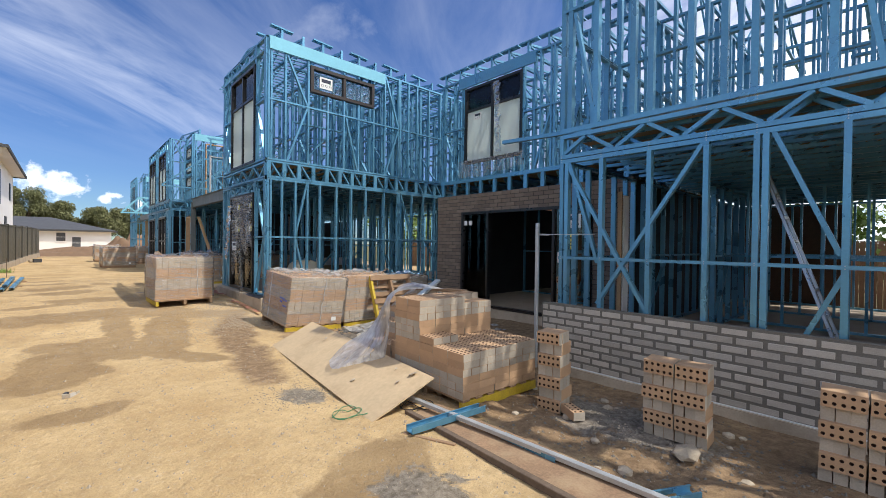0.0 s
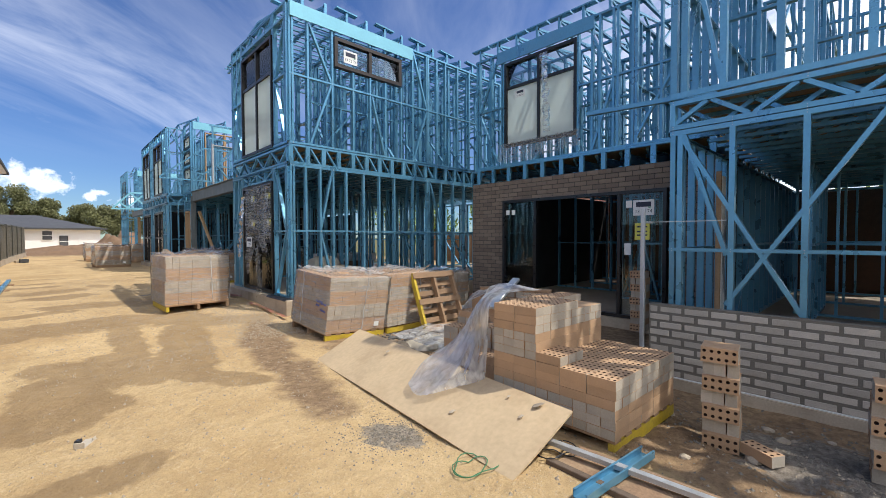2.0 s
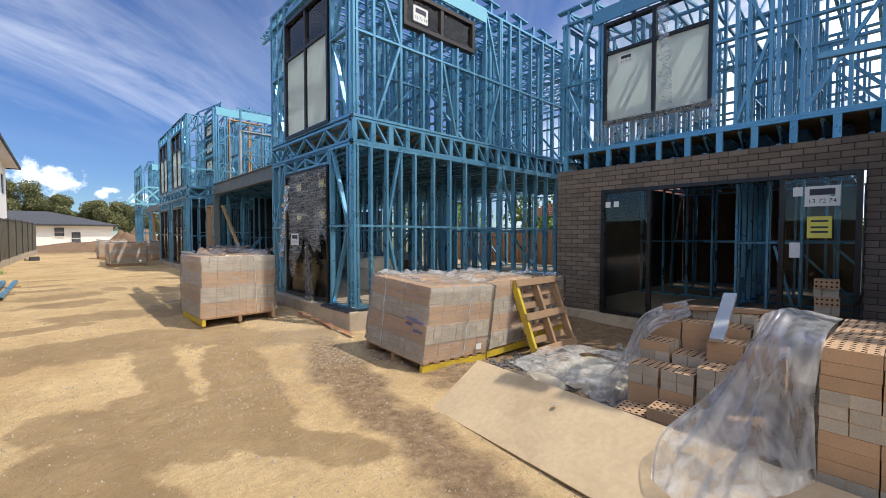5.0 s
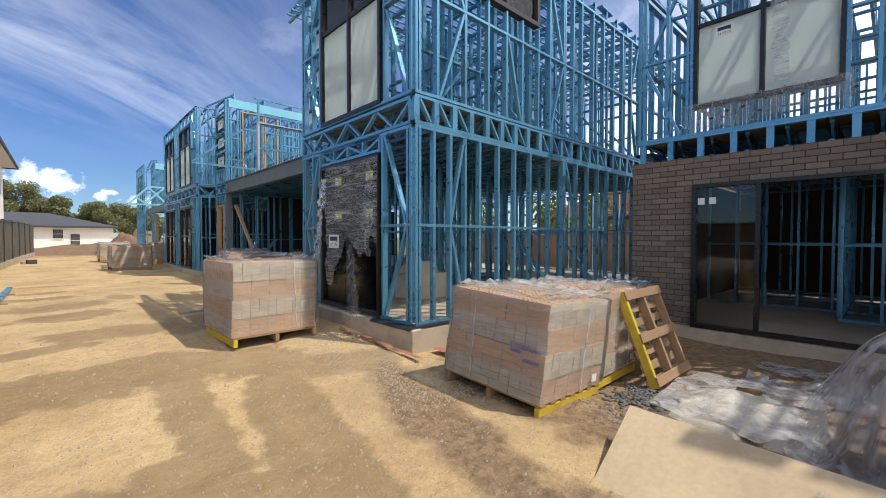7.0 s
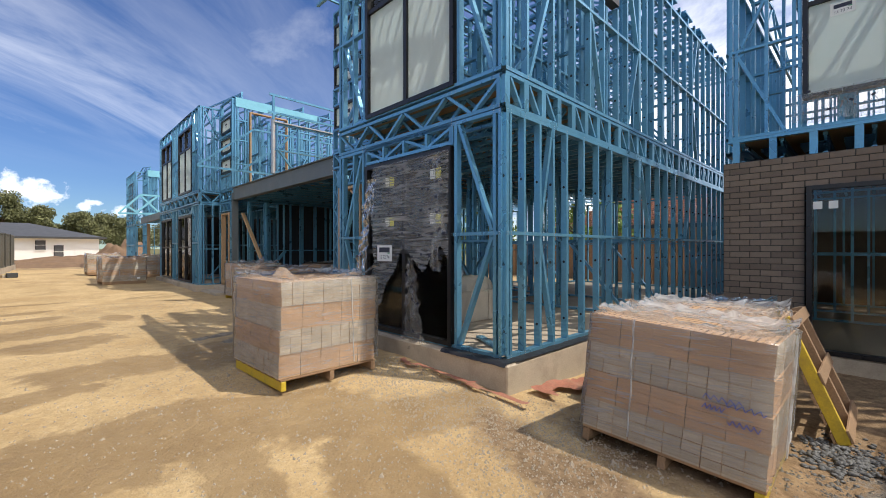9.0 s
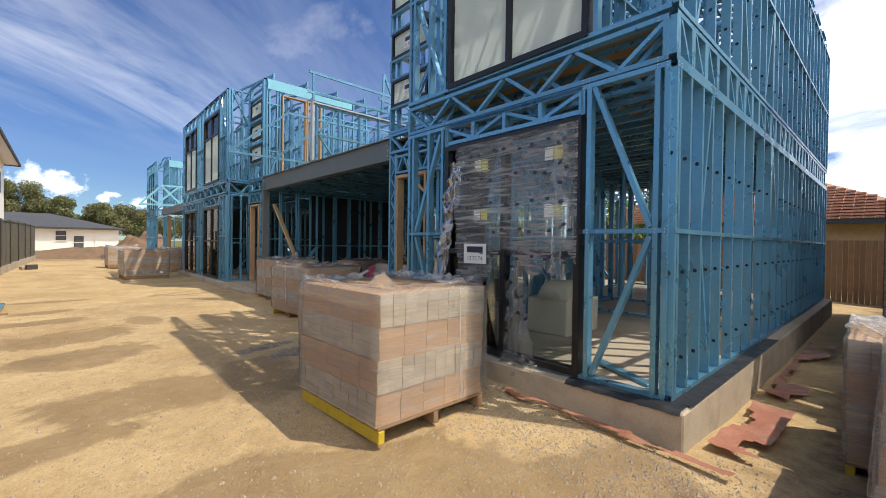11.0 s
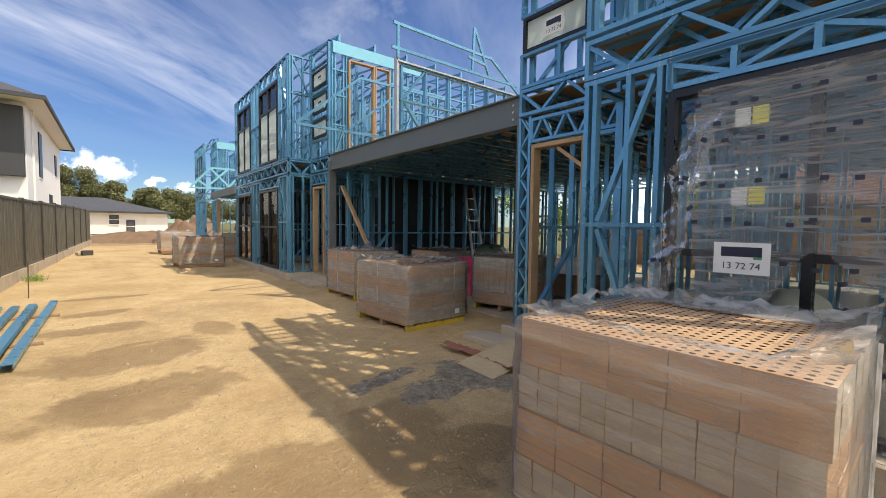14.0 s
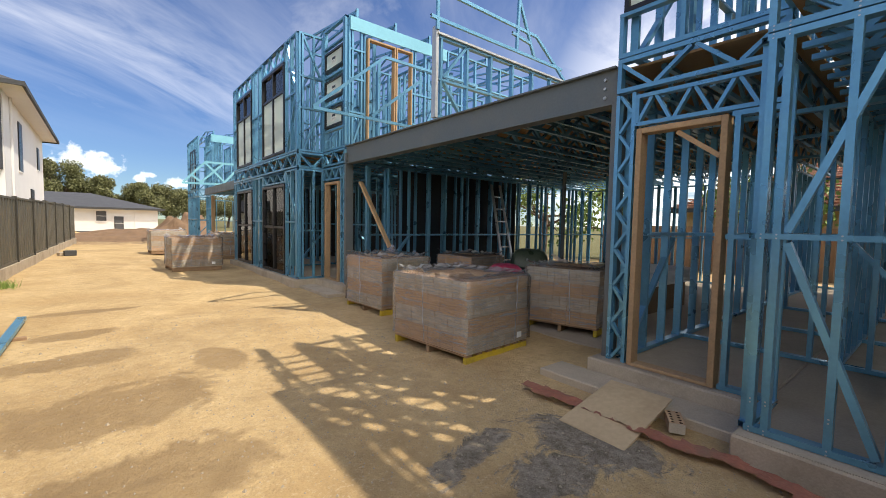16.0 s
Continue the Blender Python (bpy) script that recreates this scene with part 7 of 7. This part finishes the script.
# wet mortar dumped beside the leaning pallet, splats on the plywood, a red clay stone
rg = random.Random(23)
WETMORTAR = mat("wet_mortar", (0.1, 0.1, 0.098), rough=0.55, var=0.3, scale=14, fine=80, bump=0.5)
bm = bmesh.new()
for k in range(520):
    x, y = rg.gauss(4.15, 0.24), rg.gauss(6.66, 0.14)
    r = rg.uniform(0.01, 0.034)
    mt = pose(x, y, ground_z(x, y) + r * 0.15, 0, 0, rg.uniform(0, 360)) @ Matrix.Diagonal((r, r * 0.8, r * 0.55, 1))
    ball = bmesh.ops.create_icosphere(bm, subdivisions=1, radius=1)["verts"]
    for v in ball:
        v.co = mt @ (v.co * (1 + 0.35 * noise.noise(v.co * 1.4 + Vector((k * 3.0, 0, 0)))))
tagged(part("wet_mortar", bm, WETMORTAR, smooth=True), "dark grey lumps of dumped mortar beside the pallet", "mortar", kind="stuff")
o = lay(None, stone_me[1], pose(3.9, 6.2, ground_z(3.9, 6.2) + 0.04, 0, 0, 30) @ Matrix.Diagonal((0.12, 0.09, 0.1, 1))); o.name = "clay_stone"; tagged(o, "red-brown clay stone before the brick pack", "stone")
for x, y, r in ((2.5, 3.15, 0.05), (2.36, 3.2, 0.025), (2.2, 3.75, 0.03), (2.62, 5.2, 0.03), (2.5, 3.42, 0.018)):
    u = (x - 1.9 - 0.0968 * (y - 2.93)) / 0.66
    o = lay(None, stone_me[k % 5], pose(x, y, 0.018 + 0.262 * u, 0, -21, 20 * k) @ Matrix.Diagonal((r, r * 0.8, 0.008, 1)))
    o.name = "mortar_splat"
    tagged(o, "dried grey mortar splat on the plywood sheet", "mortar")
    k += 1

# ---- inside things ----


def ladder(a, b, w, label, axis):
    th = thing("ladder", label, "ladder", pose(*a))
    a, b, ax = Vector(a), Vector(b), Vector(axis)
    for s in (-1, 1):
        bm = bmesh.new(); bar(bm, ax * s * w / 2, b - a + ax * s * w / 2 * 0.8, 0.03, 0.07, axis); part("rail", bm, ALU, th)
    k = 8
    for i in range(1, k):
        p = (b - a) * (i / k)
        bm = bmesh.new(); bar(bm, p - ax * w * 0.46, p + ax * w * 0.46, 0.03, 0.03); part("rung", bm, ALU, th)
    return th


ladder((7.6, 18.2, 0.17), (7.9, 19.1, 2.7), 0.4, "aluminium ladder leaning on the garage studs", (1, 0, 0))
ladder((6.6, 0.35, 0.11), (6.9, 1.2, 2.5), 0.4, "aluminium stepladder in the near unit", (1, 0, 0))
for k, (x, y, z, l, ma, lb) in enumerate(((5.72, 16.7, 0.17, 0.7, PINK, "pink plastic insulation bag"), (5.74, 16.7, 0.42, 0.65, PINK, "pink plastic insulation bag on another"), (5.7, 16.68, 0.67, 0.65, PINK, "pink plastic insulation bag on the pile"), (6.75, 16.9, 0.17, 0.9, GREENBAG, "dark green wrapped bundle"), (6.75, 16.9, 0.5, 0.9, GREENBAG, "dark green wrapped bundle on another"), (6.65, 16.9, 0.83, 0.8, GREENBAG, "dark green wrapped bundle on the pile"))):
    bag(x, y, z, 30 + 20 * k, l, 0.55, 0.28 if ma is PINK else 0.36, ma, lb, name="insulation_bag" if ma is PINK else "wrapped_bundle")
for k in range(5):
    tagged(cube("plasterboard", PLASTER, 6.9, 8.9, 14.6, 15.8, 0.66 + 0.05 * k, 0.705 + 0.05 * k), "white plasterboard sheets stacked in the garage", "plasterboard", group="plasterboard sheets")
tagged(cube("trestle", PALLETWOOD, 7.1, 8.7, 14.7, 15.7, 0.168, 0.655, bevel=0.01), "timber trestle under the plasterboard", "trestle")
for k in range(2):
    tagged(cube("foam_block", CANVAS, 4.55 + 0.42 * k, 4.95 + 0.42 * k, 10.75, 11.35, 0.337, 0.8, bevel=0.01), "cream wrapped block standing on the slab", "block")
bag(4.9, 11.05, 0.802, 20, 0.8, 0.5, 0.22, CANVAS, "cream canvas bag lying on wrapped blocks")
plank((3.45, 9.3, 0.345), (3.75, 9.9, 0.37), 0.09, 0.03, "steel track offcut lying on the slab", STEEL, "steel_offcut")

# ---- boundary: fence, houses, trees ----


def fence_x(y):
    return -2.0 + (y - 23.0) * 0.0405


fence_th = thing("steel_fence", "olive steel panel fence on concrete sleepers", "fence", pose(fence_x(-4), -4, 0))
o0 = Vector((fence_x(-4), -4, 0))
PL = 2.37
bm = bmesh.new()
prof = []
for i in range(8):
    s = i * PL / 8
    prof += [(s, 0.0), (s + 0.14, 0.0), (s + 0.155, 0.016), (s + 0.27, 0.016)]
prof.append((PL, 0.0))
lo = [bm.verts.new((d, s, 0)) for s, d in prof]
hi = [bm.verts.new((d, s, 1.62)) for s, d in prof]
for i in range(len(prof) - 1):
    bm.faces.new((lo[i], lo[i + 1], hi[i + 1], hi[i]))
sheet_me = to_mesh("fence_sheet", bm, FENCE)
bm = bmesh.new(); box(bm, -0.04, 0.055, -0.035, 0.035, 0, 1.95); post_me = to_mesh("fence_post", bm, FENCEPOST)
bm = bmesh.new(); box(bm, -0.03, 0.03, 0, PL, -0.02, 0.03); rail_me = to_mesh("fence_rail", bm, FENCE)
bm = bmesh.new(); box(bm, -0.05, 0.05, 0, PL, -0.3, 0.26); plinth_me = to_mesh("sleeper", bm, CONCRETE)
for k in range(19):
    y = -4 + k * PL * 0.999
    x = fence_x(y)
    z = ground_z(x, y, False) + 0.02
    q = Matrix.Translation(Vector((x, y, z)) - o0) @ pose(0, 0, 0, 0, 0, -math.degrees(math.atan(0.0405)))
    part("fence_post", post_me, None, fence_th, m=q)
    part("fence_sheet", sheet_me, None, fence_th, m=q @ pose(0, 0, 0.28))
    part("top_rail", rail_me, None, fence_th, m=q @ pose(0, 0, 1.9))
    part("bottom_rail", rail_me, None, fence_th, m=q @ pose(0, 0, 0.29))
    part("sleeper", plinth_me, None, fence_th, "grey concrete sleeper", m=q @ pose(0.02, 0, 0))


def hip_roof(x0, x1, y0, y1, z, rise, over, material, parent, ridge_x=False):
    bm = bmesh.new()
    a = [(x0 - over, y0 - over), (x1 + over, y0 - over), (x1 + over, y1 + over), (x0 - over, y1 + over)]
    w = min(x1 - x0, y1 - y0) / 2 + over
    if x1 - x0 > y1 - y0:
        r = [(a[0][0] + w, (y0 + y1) / 2), (a[1][0] - w, (y0 + y1) / 2)]
    else:
        r = [((x0 + x1) / 2, a[0][1] + w), ((x0 + x1) / 2, a[2][1] - w)]
    e = [bm.verts.new((*p, z)) for p in a]
    g = [bm.verts.new((*p, z + rise)) for p in r]
    if x1 - x0 > y1 - y0:
        fs_ = ((e[0], e[1], g[1], g[0]), (e[1], e[2], g[1]), (e[2], e[3], g[0], g[1]), (e[3], e[0], g[0]))
    else:
        fs_ = ((e[0], e[1], g[0]), (e[1], e[2], g[1], g[0]), (e[2], e[3], g[1]), (e[3], e[0], g[0], g[1]))
    for f in fs_:
        bm.faces.new(f)
    bm.faces.new(e[::-1])
    roof = part("roof", bm, material, parent)
    bm = bmesh.new()
    X0, X1, Y0, Y1 = a[0][0], a[1][0], a[0][1], a[2][1]
    for q in ((X0 - 0.1, X1 + 0.1, Y0 - 0.1, Y0, z - 0.16, z + 0.02), (X0 - 0.1, X1 + 0.1, Y1, Y1 + 0.1, z - 0.16, z + 0.02), (X0 - 0.1, X0, Y0, Y1, z - 0.16, z + 0.02), (X1, X1 + 0.1, Y0, Y1, z - 0.16, z + 0.02)):
        box(bm, *q)
    part("gutter", bm, DARKCLAD, parent, "dark gutter")
    cube("soffit", WHITE, X0, X1, Y0, Y1, z - 0.09, z - 0.06, parent)
    return roof


def house_window(parent, x0, x1, y0, y1, z0, z1):
    wn = cube("window", BLACK, x0, x1, y0, y1, z0, z1, parent, "dark framed window")
    return wn


nh = thing("neighbour_house", "white rendered two-storey house with charcoal cladding", "house")
cube("wall", WHITE, -13, -3.25, 37, 52, 0.0, 7.0, nh)
cube("cladding", DARKCLAD, -13, -3.3, 36.6, 36.99, 3.6, 6.7, nh, "charcoal clad upper bay")
cube("porch_wall", WHITE, -13, -9.5, 36.2, 36.99, 0.0, 3.58, nh)
hip_roof(-13, -3.25, 36.3, 52, 7.05, 2.6, 0.75, ROOFTILE, nh)
for y0, y1, z0, z1 in ((40.9, 42.0, 3.9, 6.3), (44.9, 46.2, 2.2, 3.2), (48.5, 49.4, 4.6, 6.0)):
    wn = cube("window", BLACK, -3.28, -3.2, y0, y1, z0, z1, nh, "dark framed window")
    wf = cube("window_frame", WHITE, -3.245, -3.21, y0 - 0.08, y1 + 0.08, z0 - 0.08, z0 - 0.003, wn)
cube("downpipe", WHITE, -3.24, -3.15, 38.6, 38.7, 0.0, 7.0, nh)
house_window(nh, -9.2, -5.0, 36.95, 37.0 - 0.01, 0.8, 2.7)

bh = thing("bungalow", "low white rendered bungalow with a grey tiled hip roof", "house")
cube("wall", WHITE, -12, 4.02, 60, 70, 0.2, 2.5, bh)
cube("plinth", DARKCLAD, -12.02, 4.04, 59.97, 60.0 - 0.002, 0.1, 0.42, bh, "dark base strip")
hip_roof(-12, 4.02, 60, 70, 2.56, 1.45, 0.45, ROOFTILE, bh)
for x0, x1, z0, z1 in ((-0.54, 0.17, 1.36, 2.22), (0.72, 1.4, 0.55, 1.78)):
    wn = cube("window", BLACK, x0, x1, 59.95, 59.99, z0, z1, bh, "dark framed window")
    for q in (0.0, 0.5):
        cube("blind", ROOFTILE, x0 + 0.06, x1 - 0.06, 59.935, 59.948, z0 + (z1 - z0) * q + 0.06, z0 + (z1 - z0) * (q + 0.5) - 0.05, wn)
    bm = bmesh.new()
    box(bm, x0, x1, 59.92, 59.948, (z0 + z1) / 2 - 0.025, (z0 + z1) / 2 + 0.025); box(bm, x0 - 0.05, x1 + 0.05, 59.9, 59.948, z0 - 0.06, z0)
    part("window_frame", bm, WHITE, wn, "white transom and sill")
cube("downpipe", WHITE, 2.22, 2.3, 59.92, 59.99, 0.4, 2.5, bh)

# neighbour behind the site, seen through the frames
eh = thing("brick_house", "tan brick house with a terracotta tiled roof", "house")
cube("wall", TANBRICK, 22, 30, 7, 20, -0.3, 2.6, eh)
roof_e = hip_roof(22, 30, 7, 20, 2.6, 2.3, 0.5, REDTILE, eh)
bm = bmesh.new()
for i in range(16):
    t0 = i / 16
    x0, z0 = 21.45 + t0 * 4.4, 2.63 + t0 * 2.2
    for j in range(44):
        y = 6.6 + j * 0.315
        if 6.5 + t0 * 4.5 < y < 20.4 - t0 * 4.5:
            box(bm, x0, x0 + 0.33, y, y + 0.285, z0 + 0.02, z0 + 0.08, Matrix.Translation((0, 0, 0)))
tiles = part("roof_tiles", bm, REDTILE, roof_e, "rows of terracotta tiles")
tagged(tiles, kind="stuff")
paling = thing("paling_fence", "brown timber paling fence behind the site", "fence", pose(16.5, -12, 0))
bm = bmesh.new(); box(bm, -0.01, 0.01, 0, 0.11, -0.4, 1.75); pal_me = to_mesh("paling", bm, PALLETWOOD)
for k in range(280):
    part("paling", pal_me, None, paling, m=pose(0.012 * (k % 2), k * 0.118, 0.0))
for z in (0.3, 1.4):
    cube("rail", PALLETWOOD, 0.03, 0.08, 0, 33, z, z + 0.08, paling)

# rear walls of the units, and black sheets added to darken the rooms
ROOM_SHADE = mat("black_room_shade", (0.018, 0.019, 0.022), rough=0.6, var=0.2, scale=2, fine=20, bump=0.2)
# brick colour taken darker to deepen the shade in the rooms
REAR = mat("rear_brick_inside", (0.13, 0.07, 0.045), rough=0.95, var=0.3, scale=9, fine=60, bump=0.5)
for y0, y1, lb in ((-6.0, -1.3, "red-brown brick rear wall of the near unit"), (0.85, 3.9, "red-brown brick rear wall seen through the near unit"), (4.1, 7.94, "red-brown brick rear wall seen through the sliding door")):
    tagged(cube("wall_east", REAR, 14.0, 14.12, y0, y1, -0.1, 2.5 if y0 < 0 else (2.66 if y0 < 4 else 3.02)), lb, "wall", kind="structure")
tagged(cube("wall_south", REAR, 5.0, 14.0, -6.2, -6.02, -0.1, 2.6), "red-brown brick end wall of the near unit", "wall", kind="structure")

# black sheets put in where the rooms only fall into shade
tagged(cube("wall_shade_sheet", ROOM_SHADE, 7.27, 14.0, 3.08, 3.14, -0.1, 2.69), "black sheet added as shade beside the near unit", "wall", kind="structure")
tagged(cube("wall_shade_sheet", ROOM_SHADE, 7.27, 14.0, 7.95, 8.05, -0.1, 2.69), "black sheet added as shade inside the brick unit", "wall", kind="structure")
tagged(cube("wall_shade_sheet", ROOM_SHADE, 5.2, 9.2, 19.52, 19.62, -0.1, 2.9), "black sheet added as shade behind the garage studs", "wall", kind="structure")
tagged(cube("wall_east", ROOM_SHADE, 13.02, 13.12, 23.0, 26.9, -0.1, 2.85), "black sheet added as shade at the rear of the third unit", "wall", kind="structure")
tagged(cube("wall_shade_end", ROOM_SHADE, 4.2, 13.0, 26.72, 26.82, -0.1, 2.85), "black sheet added as shade at the end of the third unit", "wall", kind="structure")

# soil
def mound(name, cx, cy, rx, ry, hgt, label, seed):
    bm = bmesh.new()
    k = 26
    g = []
    for i in range(k + 1):
        row = []
        for j in range(k + 1):
            u, v = 2 * i / k - 1, 2 * j / k - 1
            r = (u * u + v * v) ** 0.5
            z = hgt * max(0, 1 - r) ** 0.8 * (1 + 0.5 * n2(u * 2 + seed, v * 2, 2)) + 0.06 * n2(u * 7 + seed, v * 7, 3) * (r < 0.95) - 0.05
            x, y = cx + u * rx, cy + v * ry
            row.append(bm.verts.new((x, y, ground_z(x, y, False) + z)))
        g.append(row)
    for i in range(k):
        for j in range(k):
            bm.faces.new((g[i][j], g[i + 1][j], g[i + 1][j + 1], g[i][j + 1]))
    return tagged(part(name, bm, SOIL, smooth=True), label, "soil")


mound("soil_mound", 4.3, 45, 2.6, 2.6, 1.9, "heap of red-brown excavated soil", 1)
mound("soil_bank", 1.2, 45, 4.2, 3.0, 0.75, "low bank of red-brown soil across the track's end", 4)
blk = thing("concrete_block", "grey concrete blocks dumped at the fence foot", "block", pose(-1.19, 32.0, ground_z(-1.19, 32.0, False), 0, 0, 20))
cube("slab_piece", CONCRETE, -0.2, 0.2, -0.15, 0.15, 0.0, 0.12, blk, bevel=0.015)
cube("slab_piece", DARKCLAD, -0.1, 0.25, -0.3, -0.16, 0.0, 0.2, blk, bevel=0.015)
tuft_rg = random.Random(3)
for tx, ty, n_, hh in ((-1.68, 23.6, 130, 0.17), (-1.85, 18.5, 40, 0.14), (-1.2, 33, 40, 0.16)):
    bm = bmesh.new()
    for k in range(n_):
        x, y = tuft_rg.gauss(0, 0.09), tuft_rg.gauss(0, 0.14)
        a, l_ = tuft_rg.uniform(0, 6.28), hh * tuft_rg.uniform(0.5, 1.2)
        d = Vector((math.cos(a), math.sin(a), 0))
        vs = [bm.verts.new((x, y, 0)), bm.verts.new((x + 0.012, y + 0.01, 0)), bm.verts.new(Vector((x, y, l_)) + d * l_ * 0.45)]
        bm.faces.new(vs)
    o = part("weeds", bm, LEAFG); o.matrix_basis = pose(tx, ty, ground_z(tx, ty) - 0.01); tagged(o, "tuft of green weeds at the fence foot", "weeds")


def tree(x, y, z, h, r, seed, label, leaf=None, n=2600, name="tree", squat=0.62, size=0.32):
    """Tapered trunk, limbs, and a crown of clumped leaves with gaps."""
    th = thing(name, label, "tree", pose(x, y, z))
    rg = random.Random(seed)
    bm = bmesh.new()

    def limb(a, b, r0, r1):
        m = along(a, b)
        L = (Vector(b) - Vector(a)).length
        bmesh.ops.create_cone(bm, cap_ends=True, segments=7, radius1=r0, radius2=r1, depth=L, matrix=m @ Matrix.Translation((0, 0, L / 2)))
    base = h * 0.45
    limb((0, 0, 0), (0.1 * r, 0, base), 0.045 * h, 0.03 * h)
    clumps = []
    for k in range(11):
        a = k * 2.4 + rg.uniform(-0.4, 0.4)
        rr = r * rg.uniform(0.25, 0.8)
        p = (math.cos(a) * rr, math.sin(a) * rr, h * (1 - squat * 0.5) + rg.uniform(-0.5, 0.45) * h * squat * (1 - 0.5 * rr / r))
        limb((0.1 * r, 0, base * rg.uniform(0.7, 1)), p, 0.016 * h, 0.005 * h)
        clumps.append((Vector(p), r * rg.uniform(0.3, 0.5)))
    part("trunk", bm, BARK, th)
    bm = bmesh.new()
    for k in range(n):
        c, cr = clumps[rg.randrange(len(clumps))]
        d = Vector((rg.gauss(0, 1), rg.gauss(0, 1), rg.gauss(0, 0.8)))
        d = d.normalized() * cr * rg.uniform(0.3, 1.05)
        p = c + d
        s = size * rg.uniform(0.5, 1.2)
        q = Euler((rg.uniform(0, 6.28), rg.uniform(0, 6.28), rg.uniform(0, 6.28))).to_matrix()
        vs = [bm.verts.new(p + q @ Vector(v) * s) for v in ((-0.5, -0.2, 0), (0, -0.35, 0.12), (0.5, -0.1, 0), (0.35, 0.35, -0.1), (-0.3, 0.3, 0.1))]
        bm.faces.new(vs)
    part("crown", bm, leaf or LEAF, th)
    return th


TL = "olive-green gum tree beyond the houses"
for k, (x, y, h, r) in enumerate(((-4.6, 88, 9.6, 3.0), (-0.7, 88, 8.0, 2.4), (-9.5, 90, 9.0, 3.8), (4.8, 89, 6.8, 3.0), (8.8, 91, 6.2, 3.2), (13.0, 95, 5.6, 3.6), (17.5, 95, 5.6, 4.0), (23, 92, 5.6, 4.0), (2.6, 92, 5.2, 2.2))):
    tree(x, y, 0.2, h, r, 40 + k, TL, n=15000 if k < 5 else 8000, size=0.24)
for k, (x, y, h, r) in enumerate(((17.5, 1.5, 3.2, 1.8), (18.5, -2.5, 3.6, 2.0), (17.8, 15.5, 4.0, 2.0), (18, 21.5, 4.5, 2.4), (17.6, 5.2, 2.6, 1.2), (19, 26, 5, 2.6), (20, -7, 4, 2.5))):
    tree(x, y, 0.0, h, r, 70 + k, "leafy green garden shrub behind the site", LEAFG, n=1500, name="shrub", squat=0.85, size=0.2)

# ---- walls of single bricks, last ----
brick_wall("low wall of grey bricks with smeared mortar", Plane((4.70, -2.2), (0, 1, 0), WEST), 5.38, 0.0, 0.76, (), 0.1, (BRICK, MORTAR), "wall_near", 0.0845, gap=0.024, recess=0.003, slop=0.35)
brick_wall("brown brick wall round the sliding door", C_W, 5.0, 0.04, 2.71, ((0.73, 4.08, 0.04, 2.31),), 0.11, (BRICKD, MORTARD), "wall_door", 0.086)
